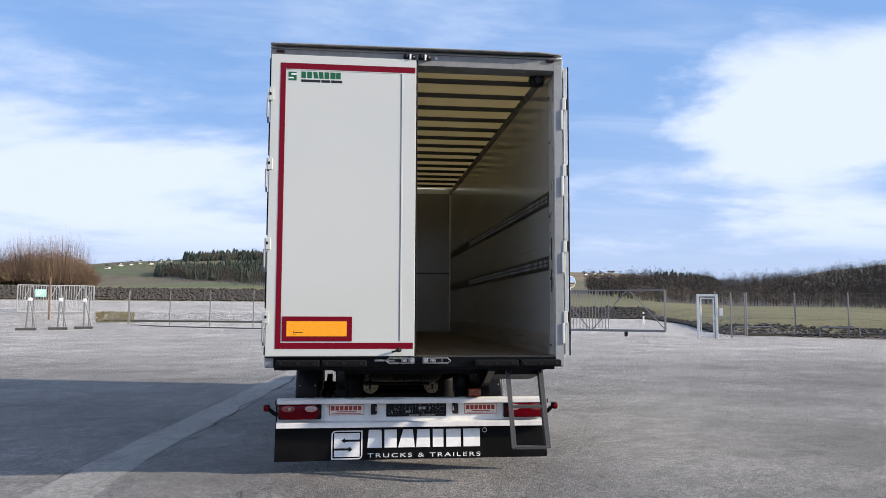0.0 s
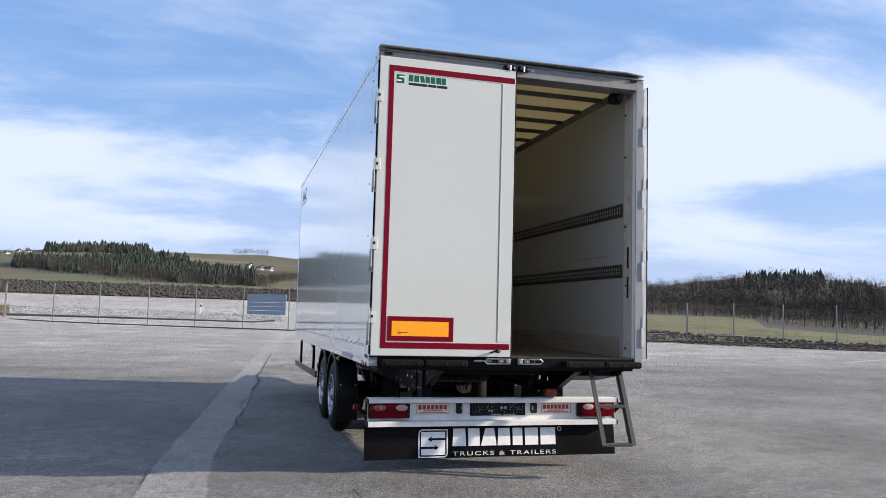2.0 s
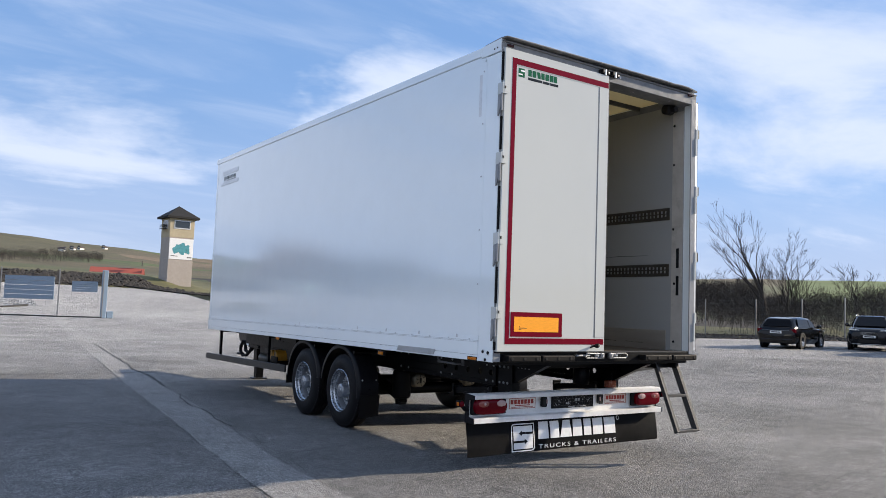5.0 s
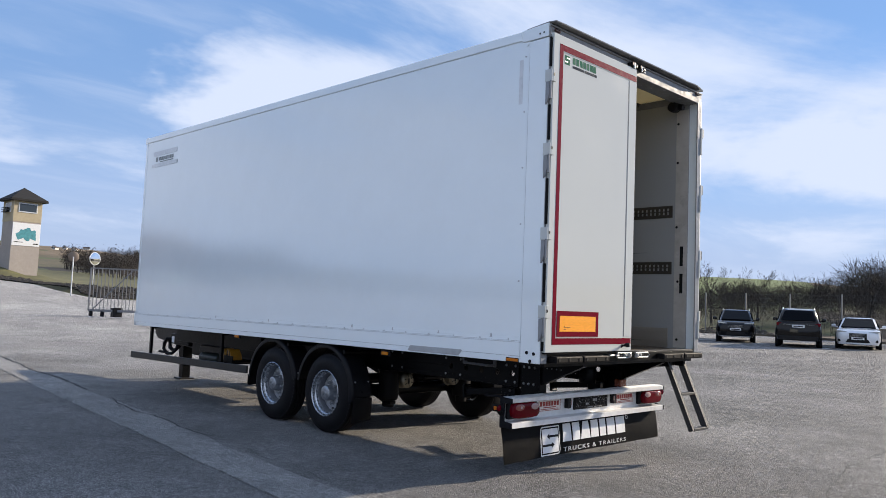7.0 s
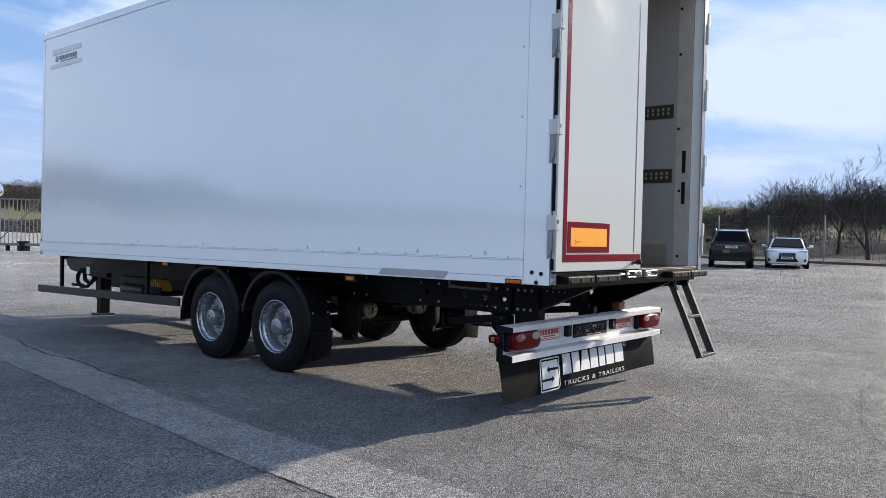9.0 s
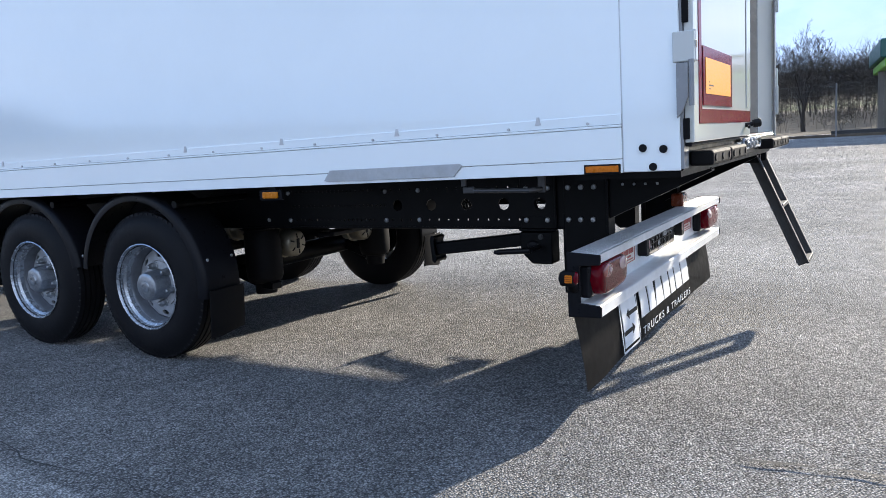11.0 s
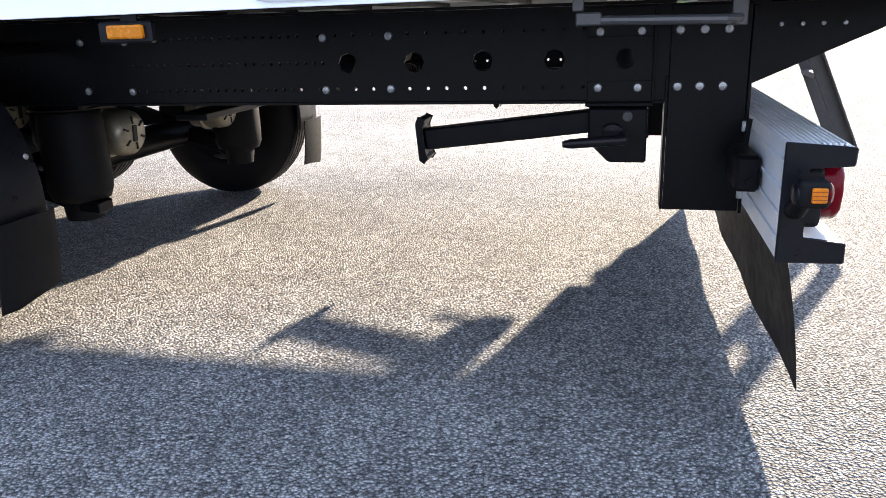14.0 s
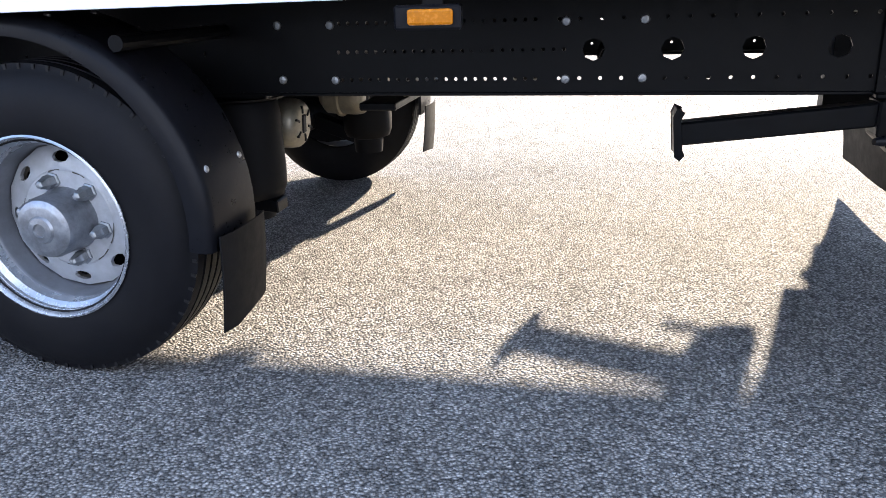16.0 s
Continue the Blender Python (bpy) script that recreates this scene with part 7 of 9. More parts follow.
# two unseen boxes added under the far side to shade the ground
bm = B(); box(bm, 1.27, 1.69, 13.06, 13.58, 0.30, 0.90, 0.012, 2)
blocker = part("sun_block_box", bm, M_PLASTIC, trailer, "unseen black box under the far side, added to block low sun")
bm = B(); box(bm, 1.6905, 1.698, 13.09, 13.55, 0.33, 0.87, 0.004)
part("lid", bm, M_PLASTIC, blocker)
bm = B(); box(bm, 1.27, 1.69, 13.66, 14.06, 0.34, 0.90, 0.012, 2)
blocker = part("sun_block_box", bm, M_PLASTIC, trailer, "smaller unseen black box under the far side, added to block low sun")
bm = B(); box(bm, 1.6905, 1.698, 13.69, 14.03, 0.37, 0.87, 0.004)
part("lid", bm, M_PLASTIC, blocker)
bm = B(); box(bm, 1.24, 1.66, 13.04, 14.08, 0.9005, 0.925, 0.003)
part("blocker_hanger", bm, M_BLACK, trailer)

# ---- fences, gates, signs ----
M_POST = material("galvanised_post", (0.18, 0.185, 0.195), 0.5, 0.3, grain=0.1, scale=12)
M_POSTPALE = material("pale_painted_steel", (0.58, 0.60, 0.62), 0.45, 0.2, grain=0.06, scale=12)
M_POSTMID = material("bright_galvanised_steel", (0.40, 0.41, 0.42), 0.45, 0.3, grain=0.08, scale=12)
M_WIRE = material("fence_wire", (0.12, 0.125, 0.13), 0.6, 0.1, grain=0.1, scale=10)
M_PANEL = material("blue_grey_panel", (0.20, 0.27, 0.35), 0.45, grain=0.06, scale=6)
M_SIGNTEAL = material("turquoise_sign", (0.30, 0.52, 0.50), 0.5, grain=0.08, scale=6)
M_CONCRETE = material("dark_concrete_foot", (0.05, 0.05, 0.05), 0.9, grain=0.2, scale=8)


def at_land(x, y, dz=0.0):
    return Vector((x, y, land_z(x, y) + dz))


def fence(name, pts, height, label, top_bar=False):
    f = root(name, (0, 0, 0), label, "fence")
    for x, y in pts:
        bm = B(); box(bm, x - 0.032, x + 0.032, y - 0.032, y + 0.032, land_z(x, y) - 0.1, land_z(x, y) + height, 0.006)
        part("post", bm, M_POST, f)
    for (xa, ya), (xb, yb) in zip(pts, pts[1:]):
        bm = B()
        a, b = at_land(xa, ya), at_land(xb, yb)
        nh = 11
        for i in range(nh):
            z = 0.08 + (height - 0.14) * i / (nh - 1)
            tube(bm, [a + Vector((0, 0, z)), b + Vector((0, 0, z))], 0.0025, 3)
        for i in range(1, 24):
            p = a.lerp(b, i / 24)
            tube(bm, [p + Vector((0, 0, 0.06)), p + Vector((0, 0, height - 0.05))], 0.0018, 3)
        part("wire_panel", bm, M_WIRE, f)
    return f


LEFT = [(-18.3, 64.2), (-14.5, 61.6), (-11.05, 59.4), (-7.55, 57.2), (-4.3, 55.2), (-1.15, 53.4), (1.75, 51.7), (4.1, 51.2)]
lf = fence("wire_mesh_fence", LEFT, 2.85, "tall grey wire mesh fence on slim posts", True)
bm = B()
for (xa, ya), (xb, yb) in zip(LEFT, LEFT[1:]):
    tube(bm, [at_land(xa, ya, 0.05), at_land(xb, yb, 0.05)], 0.05, 4)
part("bottom_rail", bm, M_CONCRETE, lf)
fence("wire_mesh_fence", FENCE_R, 2.45, "grey wire mesh fence at the edge of the meadow")
fence("wire_mesh_fence", [(-26.5, 52.3), (-24.3, 53.4), (-21.6, 54.0), (-20.2, 55.6), (-19.4, 58.2), (-18.3, 64.0)], 2.7, "grey mesh fence between the stayed posts")
fence("wire_mesh_fence", [(19.0, 38.9), (20.4, 39.9), (22.1, 41.4)], 2.5, "short run of mesh fence beside the door gate")


def bar_gate(name, a, b, z0, z1, n, label, tail=0.0, braces=2):
    """A sliding gate of upright bars in a frame; tail is the open braced share at its end."""
    g = root(name, (0, 0, 0), label, "gate")
    a, b = Vector((*a, 0)), Vector((*b, 0))

    def p(f, z):
        q = a.lerp(b, f)
        return Vector((q.x, q.y, z))
    steel = M_POSTMID if tail == 0 else M_POST
    for f0, za, f1, zb, nm, r in ((0, z0, 1, z0, "lower_beam", 0.09), (0, z1, 1, z1, "upper_beam", 0.045), (0, z0, 0, z1, "end_post", 0.05), (1, z0, 1, z1, "end_post", 0.06)):
        bm = B(); tube(bm, [p(f0, za), p(f1, zb)], r, 4)
        part(nm, bm, steel, g)
    for i in range(1, n):
        f = i / n
        if f > 1 - tail:
            continue
        bm = B(); tube(bm, [p(f, z0), p(f, z1)], 0.022 if tail else 0.028, 4)
        part("bar", bm, steel, g)
    for k in range(braces):
        f0 = (k + 0.05) / braces
        bm = B(); tube(bm, [p(f0, z0 + 0.08), p(f0 + 0.45 / braces, z1 - 0.05)], 0.03, 4)
        part("brace", bm, steel, g)
        bm = B(); tube(bm, [p(f0 + 0.5 / braces, z1 - 0.05), p(min(1, f0 + 0.95 / braces), z0 + 0.08)], 0.03, 4)
        part("brace", bm, steel, g)
    return g


sg = bar_gate("sliding_gate", (9.9, 45.9), (17.1, 41.0), 0.32, 2.62, 46, "grey steel sliding gate of upright bars", 0.36, 2)
for x, y, z in ((10.0, 45.8, 0.0), (10.5, 45.5, 0.0), (12.5, 44.1, 0.0), (15.3, 42.3, 0.0)):
    bm = B(); box(bm, x - 0.08, x + 0.08, y - 0.08, y + 0.08, 0.0, 0.3, 0.01)
    part("roller_foot", bm, M_INK, sg)
bm = B(); box(bm, 10.9, 11.4, 45.0, 45.4, 0.0, 0.5, 0.03)
part("drive_box", bm, M_INK, sg)
lg = bar_gate("sliding_gate", (-28.6, 68.2), (-23.1, 70.3), 1.17, 3.43, 30, "pale grey sliding gate standing open behind the fence", 0.0, 3)
m_ = Matrix.Translation((-26.9, 68.6, 2.75)) @ Euler((0, 0, radians(21))).to_matrix().to_4x4()
bm = B(); box(bm, -0.42, 0.42, -0.16, -0.12, -0.32, 0.32, 0.01, 1, m_)
board_ = part("gate_sign", bm, M_SIGNTEAL, lg, "pale turquoise sign on the gate")
bm = B()
for k in range(3):
    box(bm, -0.32, 0.26 - 0.1 * k, -0.167, -0.161, 0.14 - 0.16 * k, 0.19 - 0.16 * k, 0, 1, m_)
part("sign_bars", bm, M_PRINTWHITE, board_)
bm = B(); box(bm, 4.05, 4.35, 51.2, 51.5, land_z(4.2, 51.3), land_z(4.2, 51.3) + 2.9, 0.02)
gp = tagged(part("gate_post", bm, M_PANEL), "blue-grey gate post at the yard's entrance", "post")
bm = B(); box(bm, 4.40, 4.75, 51.25, 51.45, land_z(4.5, 51.3), 0.42, 0.02)
part("catch_box", bm, M_PANEL, gp)
# door gate
dg = root("door_gate", (17.95, 38.7, land_z(17.8, 38.7)), "pale steel door gate with a keypad", "gate", turn=-12)
for x in (0.0, 0.95):
    bm = B(); box(bm, x - 0.06, x + 0.06, -0.06, 0.06, -0.1, 2.35, 0.01)
    part("post", bm, M_POSTPALE, dg)
bm = B(); box(bm, 0.091, 0.859, -0.06, 0.06, 2.22, 2.33, 0.01)
part("lintel", bm, M_POSTPALE, dg)
bm = B()
box(bm, 0.12, 0.18, -0.03, 0.03, 0.1, 2.16, 0.008); box(bm, 0.77, 0.83, -0.03, 0.03, 0.1, 2.16, 0.008)
box(bm, 0.18, 0.77, -0.03, 0.03, 0.1, 0.18, 0.008); box(bm, 0.18, 0.77, -0.03, 0.03, 2.08, 2.16, 0.008)
leaf_ = part("gate_leaf", bm, M_POSTPALE, dg)
for i in range(7):
    bm = B(); tube(bm, [(0.18, 0, 0.40 + i * 0.24), (0.77, 0, 0.40 + i * 0.24)], 0.009, 4)
    part("cross_bar", bm, M_WIRE, leaf_)
bm = B(); box(bm, 0.74, 0.85, -0.08, -0.03, 1.0, 1.25, 0.01)
part("lock_case", bm, M_POSTPALE, leaf_)
bm = B(); box(bm, 1.08, 1.25, -0.12, 0.05, 1.2, 1.6, 0.01)
part("keypad", bm, M_POSTPALE, dg)
# hoarding panels on the far fence
for x0, y0, x1, y1, z0, z1 in ((-0.9, 54.1, 1.6, 52.65, 1.02, 2.42), (2.5, 52.15, 3.8, 51.4, 1.55, 2.2)):
    r = root("louvred_screen", (0, 0, 0), "blue-grey louvred screen hung on the fence", "screen", "louvred screens")
    for i in range(5):
        za, zb = z0 + (z1 - z0) * i / 5, z0 + (z1 - z0) * (i + 0.93) / 5
        bm = B()
        vs = [bm.verts.new(v) for v in ((x0, y0, za), (x1, y1, za), (x1, y1, zb), (x0, y0, zb), (x0 + 0.03, y0 + 0.05, za), (x1 + 0.03, y1 + 0.05, za), (x1 + 0.03, y1 + 0.05, zb), (x0 + 0.03, y0 + 0.05, zb))]
        for q in ((0, 1, 2, 3), (4, 5, 6, 7), (0, 1, 5, 4), (3, 2, 6, 7), (0, 3, 7, 4), (1, 2, 6, 5)):
            bm.faces.new([vs[k] for k in q])
        part("slat", bm, M_PANEL, r)
# low tube barriers behind the meadow fence
for x, y in ((22.8, 42.0), (26.8, 40.0)):
    r = root("tube_barrier", (x, y, land_z(x, y)), "low bent steel tube barrier in the verge", "barrier", "tube barriers", turn=-15)
    bm = B(); tube(bm, [(-1.05, 0, -0.1), (-1.05, 0, 0.42), (-0.97, 0, 0.5), (0.97, 0, 0.5), (1.05, 0, 0.42), (1.05, 0, -0.1)], 0.04, 8)
    part("tube", bm, M_POST, r)
# stayed posts on concrete feet, in line with the fence
for x, y, lean in ((-19.4, 57.2, 0.0), (-20.2, 54.6, 0.1), (-21.6, 53.0, 0.16)):
    r = root("fence_post", (x, y, land_z(x, y)), "pale steel post with a stay on a dark concrete foot", "post", "stayed posts by the gate", turn=20)
    bm = B(); tube(bm, [(0, 0, 0.1), (lean, 0, 2.95)], 0.06, 6)
    part("upright", bm, M_POST, r)
    bm = B(); tube(bm, [(0.5, 0.6, 0.15), (lean, 0.05, 2.0)], 0.03, 6)
    part("stay", bm, M_POST, r)
    bm = B(); box(bm, -0.6, 0.6, -0.3, 0.7, 0.0, 0.16, 0.03)
    part("foot", bm, M_CONCRETE, r)
    bm = B(); box(bm, lean - 0.14, lean + 0.14, -0.12, 0.12, 1.9, 2.15, 0.05, 2)
    part("clamp", bm, M_POSTPALE, r)
bm = B()
cyl(bm, (-25.0, 65.6, land_z(-25.0, 65.6)), (-25.0, 65.6, 4.0), 0.07, n=8)
tagged(part("pole", bm, M_RUSTY := material("rusty_pole", (0.16, 0.10, 0.07), 0.8, grain=0.2, scale=10)), "thin rusty pole beside the gate", "pole")
for x, y in ((-4.6, 72.0), (23.8, 61.6)):
    r = root("delineator_post", (x, y, land_z(x, y)), "white road marker post with a dark band", "marker post", "road marker posts")
    bm = B(); box(bm, -0.06, 0.06, -0.05, 0.05, 0, 1.0, 0.015)
    part("body", bm, M_PRINTWHITE, r)
    bm = B(); box(bm, -0.063, 0.063, -0.053, 0.053, 0.68, 0.86, 0.005)
    part("band", bm, M_INK, r)

# round traffic mirrors
M_MIRROR = material("mirror_face", (0.85, 0.87, 0.9), 0.03, 1.0)
M_BROWN = material("mirror_back", (0.17, 0.13, 0.10), 0.6, grain=0.1, scale=8)
for x, y, z0, z1, rad, face, turn in ((17.3, 71.0, None, 4.2, 0.42, False, 160), (24.83, 87.2, None, 4.8, 0.68, True, 20)):
    zb = land_z(x, y) if z0 is None else z0
    r = root("traffic_mirror", (x, y, zb), "round convex traffic mirror on a post", "mirror", turn=turn)
    bm = B(); cyl(bm, (0, 0, -0.05 if z0 is None else -2.45), (0, 0, z1 - zb), 0.05, n=8)
    part("post", bm, M_POSTPALE, r)
    bm = B(); lathe(bm, [(0, 0.10), (rad * 0.6, 0.085), (rad * 0.95, 0.04), (rad * 0.95, 0.0)], Matrix.Translation((0, -0.08, z1 - zb)) @ Euler((math.pi / 2, 0, 0)).to_matrix().to_4x4(), 28)
    part("mirror_face", bm, M_MIRROR if face else M_BROWN, r, smooth=60)
    bm = B(); lathe(bm, [(rad * 0.94, 0.05), (rad, 0.05), (rad * 1.04, 0.0), (rad * 0.95, -0.06), (0, -0.08)], Matrix.Translation((0, -0.08, z1 - zb)) @ Euler((math.pi / 2, 0, 0)).to_matrix().to_4x4(), 28)
    part("rim", bm, M_POSTPALE if face else M_BROWN, r, smooth=60)

# ---- tower ----
M_RENDER = material("beige_render", (0.42, 0.36, 0.25), 0.9, grain=0.08, scale=3, dirt=(0.32, 0.27, 0.19), dirt_amount=0.4, dirt_scale=0.5)
M_PLINTH = material("greyish_pink_render", (0.36, 0.32, 0.29), 0.9, grain=0.08, scale=3, dirt=(0.28, 0.25, 0.225), dirt_amount=0.4, dirt_scale=0.5)
M_SLATE = material("dark_slate_roof", (0.010, 0.0095, 0.0095), 0.85, grain=0.2, scale=4)
M_PANE = material("dark_window_pane", (0.03, 0.04, 0.05), 0.08, spec=0.6)
M_MAP = material("blue_green_map", (0.06, 0.26, 0.30), 0.5, grain=0.35, scale=3)
tower = root("watch_tower", (19.3, 93.8, 3.3), "beige rendered tower with a dark pyramid roof and a map board", "tower", turn=5)
TW = 1.95
tower.scale = (0.74, 0.74, 0.87)
bm = B(); box(bm, -TW, TW, -TW, TW, -2.2, 3.0, 0.02)
part("plinth", bm, M_PLINTH, tower)
bm = B(); box(bm, -TW + 0.03, TW - 0.03, -TW + 0.03, TW - 0.03, 3.0, 5.9, 0.02)
part("shaft", bm, M_PLINTH, tower)
bm = B(); box(bm, -TW, TW, -TW, TW, 5.9, 8.5, 0.02)
part("tower_head", bm, M_RENDER, tower)
bm = B()
e = TW + 0.6
vs = [bm.verts.new(v) for v in ((-e, -e, 8.45), (e, -e, 8.45), (e, e, 8.45), (-e, e, 8.45), (0, 0, 10.3), (-e, -e, 8.7), (e, -e, 8.7), (e, e, 8.7), (-e, e, 8.7))]
bm.faces.new([vs[i] for i in (3, 2, 1, 0)])
for i in range(4):
    j = (i + 1) % 4
    bm.faces.new((vs[i], vs[j], vs[5 + j], vs[5 + i])); bm.faces.new((vs[5 + i], vs[5 + j], vs[4]))
part("roof", bm, M_SLATE, tower)
for side, (w0, w1) in ((0, (-1.15, 1.15)), (1, (-0.9, 0.9))):
    m = Euler((0, 0, -side * math.pi / 2)).to_matrix().to_4x4()
    bm = B(); box(bm, w0 - 0.15, w1 + 0.15, -TW - 0.06, -TW + 0.02, 7.05, 8.25, 0.02, 1, m)
    wn = part("window", bm, M_POSTPALE, tower)
    bm = B(); box(bm, w0, w1, -TW - 0.075, -TW - 0.061, 7.2, 8.1, 0, 1, m)
    part("pane", bm, M_PANE, wn)
m = Euler((0, 0, -math.pi / 2)).to_matrix().to_4x4()
bm = B()
for z in (7.0, 7.25, 7.5):
    box(bm, -0.9, 0.9, -TW - 0.7, -TW - 0.1, z, z + 0.07, 0.01, 1, m)
part("antenna_rack", bm, M_INK, tower)
bm = B(); tube(bm, [(-TW - 0.5, -TW, 8.5), (-TW - 1.6, -TW - 0.4, 8.55)], 0.03, 5)
part("boom", bm, M_INK, tower)
bm = B(); box(bm, -TW + 0.05, TW - 0.05, -TW - 0.06, -TW + 0.02, 2.95, 5.75, 0.02)
board = part("map_board", bm, M_PRINTWHITE, tower, "white board with a blue-green shape")
bm = B()
rnd = random.Random(4)
ring = []
for k in range(30):
    a = 2 * math.pi * k / 30
    rr = (0.85 + 0.45 * rnd.random()) * (1.25 if abs(math.cos(a)) > 0.7 else 0.8)
    ring.append((0.15 + rr * math.cos(a), 4.4 + rr * 0.85 * math.sin(a)))
ring = [(max(-1.7, min(1.78, x)), max(3.15, min(5.6, z))) for x, z in ring]
prism(bm, ring, "y", -TW - 0.075, -TW - 0.061)
part("map_shape", bm, M_MAP, board)
bm = B()
box(bm, -1.6, -0.4, -TW - 0.07, -TW - 0.061, 3.35, 3.43); box(bm, 1.0, 1.7, -TW - 0.07, -TW - 0.061, 3.2, 3.32)
part("board_bars", bm, M_INK, board)

# ---- green canopy building beyond the yard ----
M_TEAL = material("dark_teal_fascia", (0.01, 0.085, 0.075), 0.4, grain=0.08, scale=5)
M_LIME = material("lime_green_paint", (0.22, 0.46, 0.06), 0.45, grain=0.06, scale=6)
M_TIMBER = material("grey_timber_boards", (0.20, 0.18, 0.16), 0.85, grain=0.2, scale=3, stretch=(1, 1, 0.2))
canopy = root("canopy_building", (39.5, 2.2, land_z(39.5, 2.2)), "green canopy building with lime posts and a teal fascia", "building", turn=4)
bm = B(); box(bm, -1.5, 7, -4.5, 4.0, 3.45, 4.3, 0.05)
part("fascia", bm, M_TEAL, canopy)
bm = B(); box(bm, -1.3, 7, -4.3, 3.8, 3.05, 3.449, 0.04)
part("soffit", bm, M_LIME, canopy)
bm = B(); box(bm, -1.58, -1.51, -3.0, 3.0, 3.75, 4.1, 0.01)
part("sign_panel", bm, M_PRINTWHITE, canopy)
for y in (-3.6, -1.2, 1.2, 2.4):
    bm = B(); box(bm, -1.2, -0.9, y - 0.15, y + 0.15, -0.2, 3.05, 0.02)
    part("post", bm, M_LIME, canopy)
for i in range(30):
    bm = B(); box(bm, 3.0, 3.08, -4.3 + i * 0.27, -4.3 + i * 0.27 + 0.255, -0.2, 3.05)
    part("board", bm, M_TIMBER, canopy)
bm = B(); box(bm, -2.2, -1.9, -6, 6, -0.1, 0.25, 0.02)
part("kerb_wall", bm, M_CONCRETE, canopy)

# ---- parked cars ----
M_CARBLACK = material("black_car_paint", (0.003, 0.0032, 0.004), 0.07, grain=0.05, scale=8, coat=0.2, spec=0.25, dirt=(0.008, 0.008, 0.008), dirt_amount=0.3, dirt_scale=2)
M_CARWHITE = material("white_car_paint", (0.72, 0.74, 0.77), 0.15, grain=0.03, scale=8, coat=0.8)
M_CARGREY = material("dark_grey_car_paint", (0.005, 0.0056, 0.007), 0.07, grain=0.05, scale=8, coat=0.2, spec=0.25)
M_CARGLASS = material("tinted_car_glass", (0.005, 0.006, 0.008), 0.05, spec=0.06)
M_HEADLAMP = material("headlamp", (0.45, 0.48, 0.5), 0.1, 0.3, coat=0.8)


def loft(bm, sections):
    """Skin over rings of equal point count."""
    rings = [[bm.verts.new(p) for p in s] for s in sections]
    n = len(rings[0])
    for a, b in zip(rings, rings[1:]):
        for i in range(n):
            j = (i + 1) % n
            bm.faces.new((a[i], a[j], b[j], b[i]))
    bm.faces.new(rings[0][::-1]), bm.faces.new(rings[-1])


